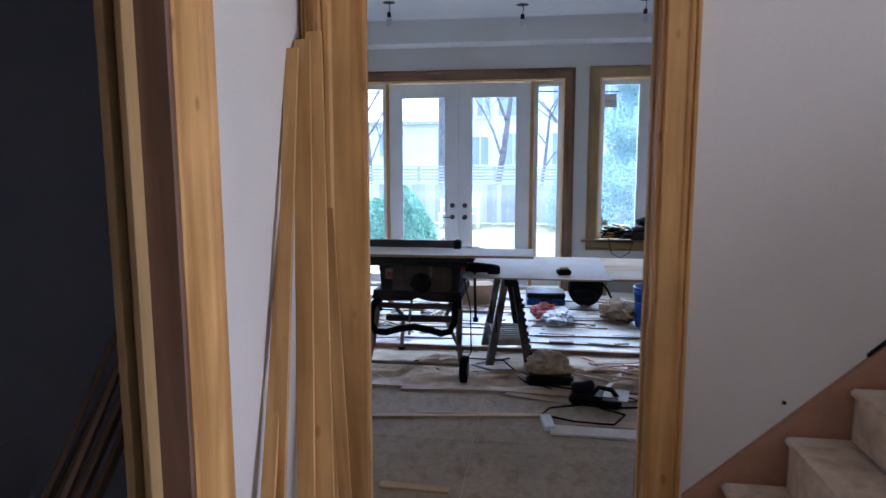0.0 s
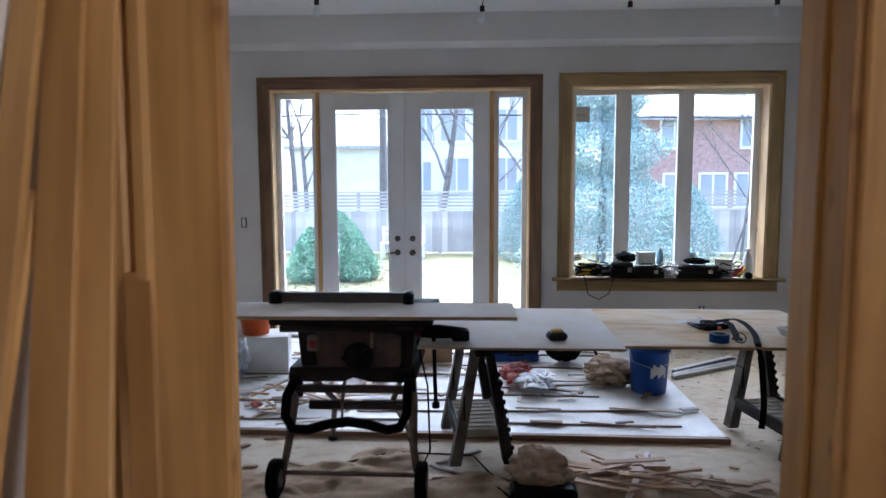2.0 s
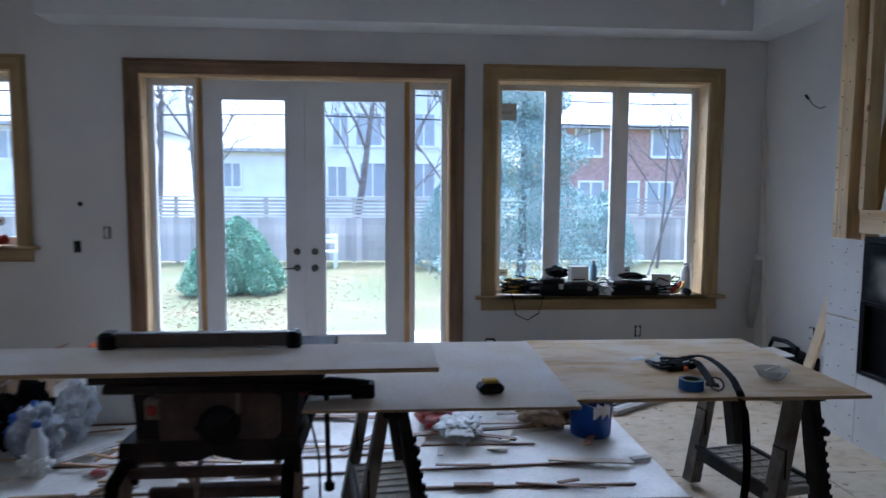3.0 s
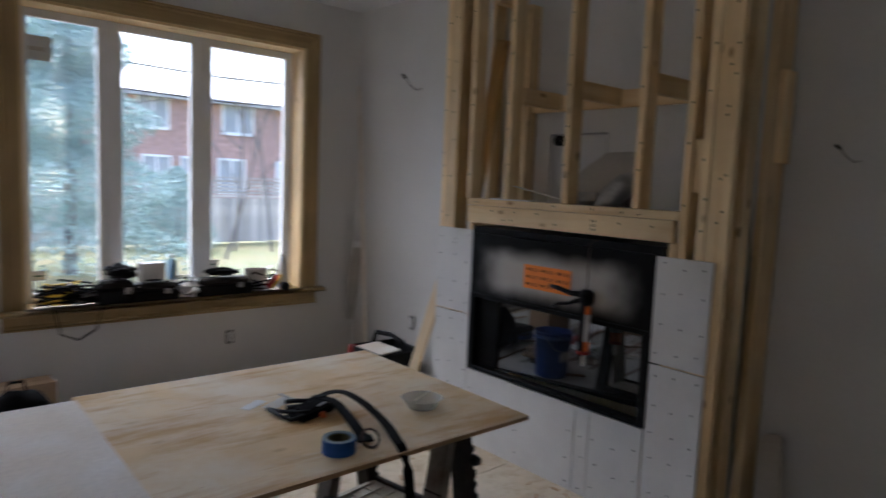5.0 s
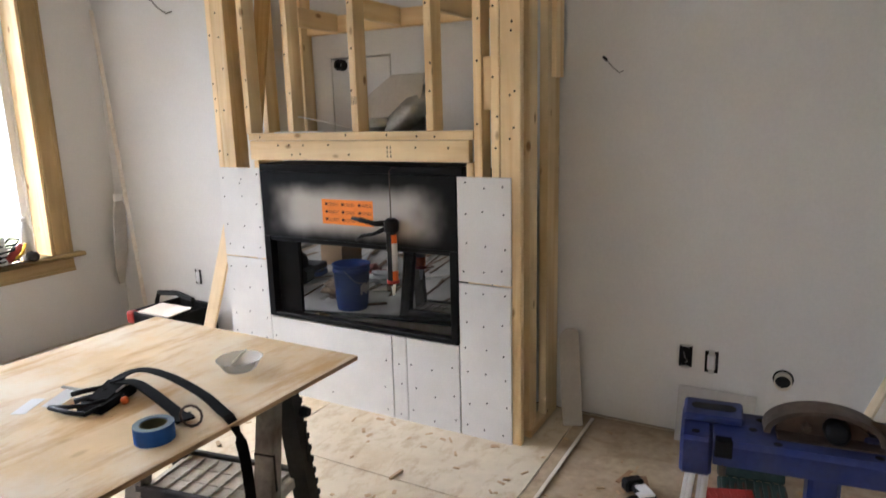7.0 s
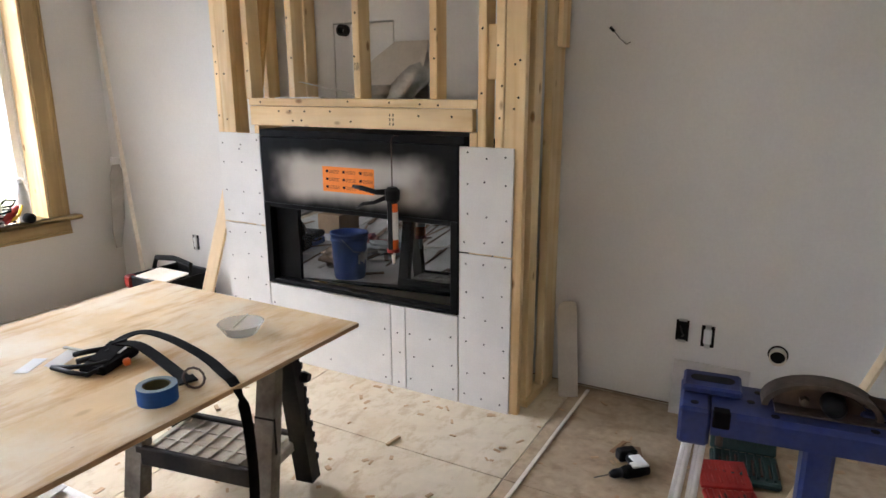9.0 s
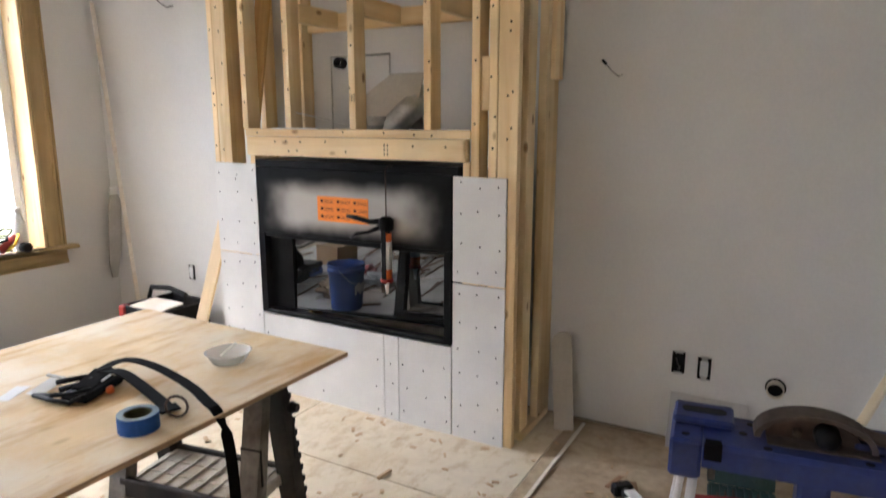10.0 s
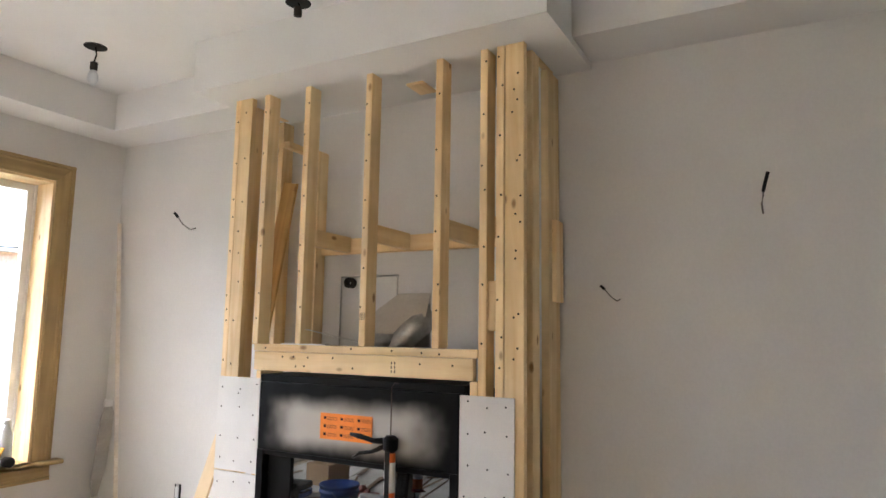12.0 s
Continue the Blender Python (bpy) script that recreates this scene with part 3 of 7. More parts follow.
stud("brace", SX + 0.09, XR - 0.10, 4.09, 4.128, 2.50, 2.538, STUD_X)
# blocking behind the studs
stud("wall_rail", XR - 0.042, XR - 0.004, 2.95, 4.12, 1.93, 2.019, STUD_Y)
for y in (3.875, 3.478, 3.072, 2.838):
    stud("blocking", SX + 0.09, XR - 0.043, y, y + 0.038, 1.935, 2.024, STUD_X)
stud("cleat", XR - 0.125, XR - 0.02, 2.624, 2.647, 1.64, 2.03, STUD_Z)
stud("side_block", SX + 0.012, SX + 0.05, 2.797, 2.836, 1.50, 1.72, STUD_Z)
stud("bottom_plate", SX + 0.09, XR - 0.004, 2.648, 2.70, 0.001, 0.038, STUD_X)
stud("top_block", XR - 0.25, XR - 0.1, 3.30, 3.40, TOP - 0.05, TOP, STUD_X)

NAIL = part("nail", lathe(bmesh.new(), [(0.005, -0.001), (0.005, 0.0006), (0.002, 0.001)], 8, pose(0, 0, 0, 0, -90)), BLACK, frame_root)
NAIL.location = (SX - 2.3005, 4.404 - 3.55, 1.6)
rng = random.Random(21)
for y, lo in ((4.404, 1.3), (4.34, 1.3), (4.184, 1.5), (3.894, 1.5), (3.497, 1.5), (3.091, 1.5), (2.857, 1.3), (2.776, 1.3), (2.707, 1.25), (2.69, 1.3)):
    z = lo + rng.uniform(0, 0.15)
    while z < 2.75:
        copy_part(NAIL, SX - 2.3005, y - 3.55 + rng.uniform(-0.012, 0.012), z)
        z += rng.uniform(0.10, 0.28)
for k in range(14):
    copy_part(NAIL, SX - 2.3005, rng.uniform(2.95, 4.15) - 3.55, rng.choice((1.31, 1.35, 1.40)) + rng.uniform(-0.008, 0.008))
STAMP = material("faded_stamp_ink", (0.16, 0.12, 0.09), 0.8, vary=0.2, scale=60)
for k in range(6):
    part("grade_stamp", cbox(SX - 2.3012, SX - 2.30, 3.30 - 3.55 + 0.018 * (k % 2), 3.306 - 3.55 + 0.018 * (k % 2), 1.300 + 0.020 * (k // 2), 1.312 + 0.020 * (k // 2)), STAMP, frame_root)
for k in range(4):
    part("grade_stamp", cbox(SX - 2.3012, SX - 2.30, 3.482 - 3.55 + 0.008 * k, 3.4845 - 3.55 + 0.008 * k, 1.545, 1.58), STAMP, frame_root)

insert = thing("fireplace", pose(FX, 3.53, 0.44), "black steel gas fireplace insert with a glass front", "fireplace")
ORANGE = material("orange_label", (0.90, 0.26, 0.03), 0.6, vary=0.04, scale=20, bump=0.0)


def ins(name, x0, x1, y0, y1, z0, z1, mat, bevel=0.002, parent=None, label=""):
    return part(name, cbox(x0 - FX, x1 - FX, y0 - 3.53, y1 - 3.53, z0 - 0.44, z1 - 0.44, bevel=bevel), mat, parent or insert, label)


def primed_steel():
    """Black steel with a cloud of grey primer sprayed over the middle of the panel."""
    m = material("primed_black_steel", (0.006, 0.006, 0.007), 0.5, vary=0.3, scale=8, bump=0.05, spec=0.1)
    n, l = m.node_tree.nodes, m.node_tree.links
    b = n["Principled BSDF"]
    old = b.inputs["Base Color"].links[0].from_socket
    co, sep = n.new("ShaderNodeTexCoord"), n.new("ShaderNodeSeparateXYZ")
    l.new(co.outputs["Generated"], sep.inputs["Vector"])
    nz = n.new("ShaderNodeTexNoise")
    nz.inputs["Scale"].default_value = 7
    l.new(co.outputs["Object"], nz.inputs["Vector"])

    def edge(out, mid, half, soft):
        s = n.new("ShaderNodeMath"); s.operation = "SUBTRACT"; s.inputs[1].default_value = mid
        l.new(out, s.inputs[0])
        a = n.new("ShaderNodeMath"); a.operation = "ABSOLUTE"
        l.new(s.outputs[0], a.inputs[0])
        w = n.new("ShaderNodeMath"); w.operation = "MULTIPLY_ADD"; w.inputs[1].default_value = soft * 0.9; w.inputs[2].default_value = -soft * 0.45
        l.new(nz.outputs["Fac"], w.inputs[0])
        c = n.new("ShaderNodeMath"); c.operation = "ADD"
        l.new(a.outputs[0], c.inputs[0]); l.new(w.outputs[0], c.inputs[1])
        r = n.new("ShaderNodeMapRange"); r.interpolation_type = "SMOOTHSTEP"
        r.inputs["From Min"].default_value, r.inputs["From Max"].default_value = half - soft, half + soft
        r.inputs["To Min"].default_value, r.inputs["To Max"].default_value = 1, 0
        l.new(c.outputs[0], r.inputs["Value"])
        return r.outputs["Result"]
    p = n.new("ShaderNodeMath"); p.operation = "MULTIPLY"
    l.new(edge(sep.outputs["Y"], 0.5, 0.355, 0.11), p.inputs[0])
    l.new(edge(sep.outputs["Z"], 0.44, 0.29, 0.15), p.inputs[1])
    mix = n.new("ShaderNodeMix"); mix.data_type = "RGBA"
    mix.inputs["B"].default_value = (0.46, 0.43, 0.39, 1)
    l.new(p.outputs[0], mix.inputs["Factor"])
    l.new(old, mix.inputs["A"])
    l.new(mix.outputs["Result"], b.inputs["Base Color"])
    return m


PRIMED = primed_steel()
MIRRORGLASS = material("dark_fireplace_glass", (0.012, 0.013, 0.013), 0.02, vary=0.0, bump=0.0, spec=0.5)
MIRRORGLASS.node_tree.nodes["Principled BSDF"].inputs["IOR"].default_value = 2.1
for link in list(MIRRORGLASS.node_tree.links):
    if link.to_socket.name == "Roughness":
        MIRRORGLASS.node_tree.links.remove(link)
MIRRORGLASS.node_tree.nodes["Principled BSDF"].inputs["Roughness"].default_value = 0.012
ins("upper_panel", FX - 0.002, FX + 0.02, 2.96, 4.115, 0.885, 1.225, PRIMED, label="black steel panel sprayed with grey primer")
ins("top_flange", FX + 0.0, FX + 0.30, 2.93, 4.118, 1.227, 1.262, BLACK)
ins("side_panel", FX + 0.02, FX + 0.40, 4.08, 4.118, 0.44, 1.225, BLACK)
ins("side_panel", FX + 0.02, FX + 0.40, 2.965, 3.0, 0.44, 1.225, BLACK)
ins("back_panel", FX + 0.38, FX + 0.40, 3.0, 4.08, 0.44, 1.225, BLACK)
ins("frame_side", FX - 0.004, FX + 0.05, 4.075, 4.117, 0.445, 0.884, BLACK)
ins("frame_side", FX - 0.004, FX + 0.05, 2.962, 3.0, 0.445, 0.884, BLACK)
ins("frame_top", FX + 0.0, FX + 0.05, 3.0, 4.075, 0.862, 0.884, BLACK)
ins("frame_bottom", FX - 0.004, FX + 0.05, 3.0, 4.075, 0.445, 0.468, BLACK)
ins("door_frame_side", FX + 0.035, FX + 0.06, 3.92, 4.07, 0.47, 0.86, BLACK)
pane_glass = part("glass", cbox(0, 0.006, -0.487, 0.487, -0.192, 0.192), MIRRORGLASS, insert, "dark glass reflecting the room")
pane_glass.matrix_basis = pose(0.10, 3.492 - 3.53, 0.665 - 0.44, 0, 0.6, 7.0)
lab = ins("warning_label", FX - 0.0045, FX - 0.002, 3.407, 3.712, 0.972, 1.095, ORANGE, 0.0, label="orange warning label with small black print")
for c in range(3):
    y = 3.69 - 0.10 * c
    for r in range(3):
        z = 1.078 - 0.038 * r
        ins("print_mark", FX - 0.006, FX - 0.0045, y - 0.014, y, z - 0.012, z, BLACKPL, 0.0, lab)
        for q in range(3):
            ins("print_line", FX - 0.0055, FX - 0.0045, y - 0.078, y - 0.02, z - 0.002 - 0.006 * q, z - 0.006 * q, material("print_ink", (0.35, 0.08, 0.02), 0.7, bump=0) if (c, r, q) == (0, 0, 0) else bpy.data.materials["print_ink"], 0.0, lab)


def cement_board(y0, y1, z0, z1):
    b = solo("cement_board", cbox(-0.0065, 0.0055, -(y1 - y0) / 2 + 0.001, (y1 - y0) / 2 - 0.001, 0.001, z1 - z0 - 0.001, bevel=0.002), BOARD, pose(FX + 0.0065, (y0 + y1) / 2, z0), "grey-white cement board screwed to the framing", "cement board", "boards round the fireplace")
    rng = random.Random(int(y0 * 100 + z0 * 10))
    ys = [y0 + 0.035, (y0 + y1) / 2, y1 - 0.035] if y1 - y0 > 0.2 else [(y0 + y1) / 2]
    for yy in ys:
        z = z0 + 0.05
        while z < z1 - 0.03:
            s = SCREW.copy()
            scene.collection.objects.link(s)
            s.parent = b
            s.location = (-0.0065, yy - (y0 + y1) / 2 + rng.uniform(-0.012, 0.012), z - z0 + rng.uniform(-0.02, 0.02))
            z += 0.13
    return b


SCREW = part("screw", lathe(bmesh.new(), [(0.0045, -0.001), (0.0045, 0.001), (0.002, 0.0014)], 8, pose(0, 0, 0, 0, -90)), BLACKPL)
first = cement_board(4.118, 4.42, 0.755, 1.24)
for args in ((4.118, 4.42, 0, 0.75), (3.336, 4.116, 0, 0.44), (3.252, 3.334, 0, 0.44), (2.962, 3.25, 0, 0.44), (2.70, 2.958, 0, 0.745), (2.70, 2.958, 0.75, 1.222)):
    cement_board(*args)
SCREW.parent = first
SCREW.location = (-0.0065, 0.0, 0.40)

# ---- work table of plywood on folding sawhorses ----
TZ = 0.71


def raw_edges(ob):
    """Shows the brown core of a board along its sawn edges."""
    ob.data.materials.append(EDGEPLY)
    for p in ob.data.polygons:
        p.material_index = 1 if abs(p.normal.z) < 0.5 else 0
    return ob


raw_edges(solo("plywood_sheet", cbox(-0.605, 0.605, -0.51, 0.51, -0.016, 0.0, bevel=0.0015), PLYWOOD, pose(0.825, 3.40, TZ, 0, 0, -0.5), "bare plywood sheet laid as a worktop on sawhorses", "plywood sheet", "worktop sheets"))
raw_edges(solo("plywood_sheet", cbox(-0.62, 0.40, -0.53, 0.53, -0.012, 0.0, bevel=0.0015), PLYDUST, pose(-0.18, 3.31, TZ + 0.013, 0, 0, -0.5), "dust-whitened plywood sheet laid over the worktop", "plywood sheet", "worktop sheets"))


GREYBOARD = material("grey_fibreboard", (0.50, 0.48, 0.45), 0.85, vary=0.1, scale=6)


DUSTTAN = material("plastic_leg_under_tan_dust", (0.18, 0.16, 0.135), 0.85, vary=0.3, scale=9, tint=(0.075, 0.062, 0.05))
TRAYDUST = material("tray_plastic_under_pale_dust", (0.46, 0.42, 0.35), 0.9, vary=0.2, scale=8, tint=(0.30, 0.27, 0.22))


def sawhorse(m, label):
    """A folding plastic sawhorse: top beam, four splayed legs, a tray between them."""
    root = thing("sawhorse", m, label, "sawhorse", "folding sawhorses")
    part("top_beam", cbox(-0.045, 0.045, -0.36, 0.36, 0.60, 0.665, bevel=0.008), DUSTYBLACK, root)
    for sx in (-1, 1):
        for sy in (-1, 1):
            leg = bmesh.new()
            prism(leg, [(sx * 0.012, 0.63), (sx * 0.055, 0.63), (sx * 0.175, 0.0), (sx * 0.115, 0.0)], "y", sy * 0.27 - 0.035, sy * 0.27 + 0.035)
            part("leg", leg, DUSTTAN if sx < 0 else DUSTYBLACK, root)
            for k in range(9 if sx > 0 else 0):
                z = 0.08 + 0.05 * k
                x = 0.175 - (0.12 / 0.63) * z
                part("notch_tooth", cbox(x - 0.004, x + 0.008, sy * 0.27 - 0.037, sy * 0.27 - 0.018, z, z + 0.022), BLACKPL, root)
            part("leg_rib", cbox(sx * 0.10 - 0.004, sx * 0.10 + 0.004, sy * 0.27 - 0.038, sy * 0.27 + 0.038, 0.25, 0.38), BLACKPL, root)
    part("tray", cbox(-0.125, 0.125, -0.25, 0.25, 0.135, 0.18, bevel=0.006), TRAYDUST, root, "tray whitened with dust")
    for k in range(8):
        part("tray_rib", cbox(-0.105, 0.105, -0.22 + 0.062 * k, -0.212 + 0.062 * k, 0.18, 0.187), TRAYDUST, root)
    for sx in (-0.04, 0.04):
        part("tray_rib", cbox(sx - 0.004, sx + 0.004, -0.23, 0.23, 0.18, 0.185), TRAYDUST, root)
    for sx in (-1, 1):
        part("tray_rail", cbox(sx * 0.13 - 0.012, sx * 0.13 + 0.012, -0.26, 0.26, 0.125, 0.195, bevel=0.004), DUSTYBLACK, root)
    part("latch", lathe(bmesh.new(), [(0.02, 0), (0.022, 0.01), (0.015, 0.03)], 10, pose(0.085, -0.305, 0.45, 90)), BLACKPL, root)
    return root


horse = sawhorse(pose(1.25, 3.40, 0.029, 0, 0, 10), "black folding plastic sawhorse with a dusty tray under the worktop")
copy_thing(horse, pose(-0.52, 3.30, 0.029, 0, 0, 8))

# ---- more materials ----
FENCEWOOD = material("weathered_grey_fence", (0.54, 0.49, 0.44), 0.9, vary=0.2, scale=1.6, tint=(0.34, 0.31, 0.28), random_amount=0.22)
LAWN = material("winter_lawn", (0.088, 0.10, 0.042), 0.95, vary=0.25, scale=0.8, fine=25, bump=0.6, tint=(0.145, 0.12, 0.065))
PATIO = material("pale_concrete_patio", (0.38, 0.37, 0.36), 0.9, vary=0.1, scale=2)
NEEDLES = material("evergreen_needles", (0.16, 0.30, 0.20), 0.8, vary=0.4, scale=5, bump=0, tint=(0.30, 0.43, 0.31))
SPRUCE = material("blue_green_spruce_needles", (0.26, 0.36, 0.33), 0.8, vary=0.3, scale=2, bump=0, tint=(0.40, 0.48, 0.46))
BARK = material("grey_bark", (0.20, 0.18, 0.17), 0.95, vary=0.3, scale=8, bump=0.5)
WHITESIDE = material("white_house_siding", (0.84, 0.84, 0.84), 0.7, vary=0.05, scale=1)
BRICKWALL = material("red_brick_far", (0.50, 0.33, 0.29), 0.9, vary=0.2, scale=6, fine=18)
ROOF = material("grey_shingle_roof", (0.46, 0.46, 0.47), 0.9, vary=0.2, scale=4, fine=20)
FARGLASS = material("far_window_glass", (0.42, 0.44, 0.47), 0.1, vary=0.1, scale=1, bump=0)
DARKWOOD = wood("dark_stained_strip", (0.22, 0.12, 0.06), (0.12, 0.06, 0.03), "x", amount=0.25)
OAK = wood("oak_strip", (0.50, 0.34, 0.19), (0.36, 0.22, 0.11), "x", amount=0.3, knots=0.1)
CARD = material("brown_cardboard", (0.42, 0.29, 0.18), 0.9, vary=0.1, scale=6)
WHITEPL = material("white_plastic", (0.72, 0.73, 0.74), 0.5, vary=0.05, scale=8)
BLUEPL = material("blue_plastic", (0.02, 0.08, 0.36), 0.45, vary=0.15, scale=8, bump=0.05)
DUSTBLUE = material("dusty_blue_plastic", (0.011, 0.026, 0.14), 0.5, vary=0.25, scale=9, tint=(0.045, 0.05, 0.11))
REDPL = material("red_plastic", (0.32, 0.025, 0.02), 0.5, vary=0.15, scale=8)
GREENPL = material("dark_green_plastic", (0.02, 0.09, 0.08), 0.5, vary=0.15, scale=8)
ORANGEPL = material("orange_plastic", (0.72, 0.14, 0.02), 0.5, vary=0.1, scale=8)
YELLOWPL = material("yellow_plastic", (0.70, 0.45, 0.03), 0.5, vary=0.1, scale=8)
SAWDUST = material("heaped_sawdust", (0.50, 0.36, 0.22), 1.0, vary=0.2, scale=9, fine=120, bump=0.6)
CLOTHRED = material("red_and_white_rag", (0.42, 0.05, 0.05), 0.95, vary=0.2, scale=14, tint=(0.6, 0.4, 0.38))
FILM = material("thin_white_plastic_film", (0.62, 0.64, 0.66), 0.35, vary=0.06, scale=9, bump=0.3)
CLEARBAG = material("cloudy_clear_plastic_film", (0.55, 0.60, 0.66), 0.25, vary=0.15, scale=14, bump=0.4)
CLEARBAG.node_tree.nodes["Principled BSDF"].inputs["Alpha"].default_value = 0.62
KRAFT = material("crumpled_brown_paper", (0.45, 0.33, 0.22), 0.85, vary=0.2, scale=9, bump=0.3)
BLUETAPE = material("blue_masking_tape", (0.008, 0.075, 0.30), 0.6, vary=0.1, scale=20)
PAPERWHITE = material("white_paper", (0.78, 0.78, 0.77), 0.8, vary=0.03, scale=10, bump=0.02)
WIREGREY = material("grey_cable_sheath", (0.22, 0.21, 0.20), 0.6, vary=0.1, scale=20)
CARDGREY = material("grey_beige_sheet", (0.50, 0.46, 0.40), 0.6, vary=0.08, scale=5)
MILKY = material("milky_clear_plastic", (0.80, 0.80, 0.80), 0.25, vary=0.03, scale=9, bump=0.0)
MILKY.node_tree.nodes["Principled BSDF"].inputs["Transmission Weight"].default_value = 0.4
MILKY.node_tree.nodes["Principled BSDF"].inputs["Alpha"].default_value = 0.55
MILKY.node_tree.nodes["Principled BSDF"].inputs["IOR"].default_value = 1.1
TAPEEDGE = material("blue_grey_tape_edge", (0.17, 0.23, 0.27), 0.7, vary=0.1, scale=30)
OLIVE = material("dark_olive_cardboard", (0.10, 0.10, 0.045), 0.8, vary=0.2, scale=20)
SAWBROWN = material("brown_dusty_metal", (0.085, 0.062, 0.048), 0.6, vary=0.35, scale=9, tint=(0.03, 0.021, 0.018))
RUST = material("rusty_dark_metal", (0.045, 0.028, 0.022), 0.6, vary=0.3, scale=12, tint=(0.09, 0.055, 0.04))

PALE = wood("pale_planed_batten", (0.74, 0.62, 0.43), (0.64, 0.50, 0.31), "z", knots=0.1)

# ---- outdoors ----
GZ = -0.42
tagged(part("ground", cbox(-300, 300, YB + 0.2, 400, GZ - 0.3, GZ), LAWN), "yellow-green winter lawn strewn with leaves", "lawn", kind="structure")
tagged(part("ground_back", cbox(-300, 300, -300, -4.8, GZ - 0.3, GZ), LAWN), "open ground beyond the house", "ground", kind="structure")
tagged(part("pavement", cbox(-4.5, 4.5, YB + 0.205, 9.2, GZ, GZ + 0.06, bevel=0.01), PATIO), "pale concrete patio by the doors", "patio", kind="structure")
FY = 18.7
fence = thing("fence", pose(0, FY, GZ), "weathered grey board fence with a slatted top", "fence")
board = part("board", cbox(-0.0735, 0.0735, -0.01, 0.01, 0.05, 1.25, bevel=0.003), FENCEWOOD, fence)
board.location.x = -16
for k in range(1, 200):
    copy_part(board, -16 + k * 0.15, random.uniform(-0.006, 0.006), 0)
post = part("post", cbox(-0.05, 0.05, 0.012, 0.11, 0, 1.82, bevel=0.005), FENCEWOOD, fence)
post.location.x = -16
for k in range(1, 14):
    copy_part(post, -16 + k * 2.4, 0, 0)
for k in range(5):
    part("slat", cbox(-16, 14.5, -0.012, 0.012, 1.27 + k * 0.10, 1.335 + k * 0.10), FENCEWOOD, fence)
part("cap_rail", cbox(-16, 14.5, -0.04, 0.06, 1.78, 1.82), FENCEWOOD, fence)


def leaf_cloud(bm, rng, count, place, size):
    """Many small uneven needle tufts."""
    for _ in range(count):
        p = Vector(place(rng))
        s = size * rng.uniform(0.6, 1.5)
        e = Euler((rng.uniform(0, 6.3), rng.uniform(0, 6.3), rng.uniform(0, 6.3))).to_matrix()
        a, b, c, d = [bm.verts.new(p + e @ Vector(q) * s) for q in ((-1, 0, 0.1), (0, -0.3, 0), (1, 0, 0.15), (0, 0.3, 0.2))]
        bm.faces.new((a, b, d))
        bm.faces.new((b, c, d))


def evergreen(name, x, y, r, h, count, mat, size, label, round_top, seed):
    rng = random.Random(seed)
    root = thing(name, pose(x, y, GZ), label, "shrub" if h < 3 else "tree")
    part("trunk", tube(bmesh.new(), [(0, 0, 0), (0.03, 0, h * 0.4), (0, 0.02, h * 0.92)], [0.02 * h if h < 3 else 0.016 * h, 0.010 * h, 0.003 * h], 8), BARK, root)
    bm = bmesh.new()

    def place(g):
        v = g.random() ** 0.8
        prof = (max(0.0, 1 - v) ** 0.62) * min(1.0, 0.62 + 2.6 * v) if round_top else (1 - v) * (0.8 + 0.2 * math.sin(v * 34))
        a = g.uniform(0, 2 * math.pi)
        lump = 1 + 0.16 * math.sin(3 * a + seed) + 0.10 * math.sin(7 * a + 9 * v)
        rr = r * prof * lump * (g.random() ** 0.22)
        return (rr * math.cos(a), rr * math.sin(a), (0.0 if round_top else 0.02 * h) + v * h * 0.92)
    leaf_cloud(bm, rng, count, place, size)
    part("crown", bm, mat, root)
    return root


evergreen("evergreen_shrub", -3.98, 13.0, 0.66, 1.20, 12000, NEEDLES, 0.030, "clipped cone-shaped evergreen shrub on the lawn", True, 1)
evergreen("evergreen_shrub", -3.50, 13.3, 0.92, 1.58, 22000, NEEDLES, 0.030, "clipped cone-shaped evergreen shrub on the lawn", True, 2)
evergreen("evergreen_shrub", -3.02, 13.1, 0.52, 1.05, 9000, NEEDLES, 0.030, "clipped cone-shaped evergreen shrub on the lawn", True, 6)
evergreen("spruce_tree", 2.3, 14.5, 2.1, 7.0, 62000, SPRUCE, 0.042, "tall blue-green spruce by the fence", False, 3)
evergreen("yew_shrub", 0.9, 17.2, 1.0, 2.6, 14000, SPRUCE, 0.035, "loose dark green yew against the fence", True, 4)
evergreen("yew_shrub", 5.2, 17.6, 1.1, 2.2, 13000, SPRUCE, 0.035, "loose dark green yew against the fence", True, 5)


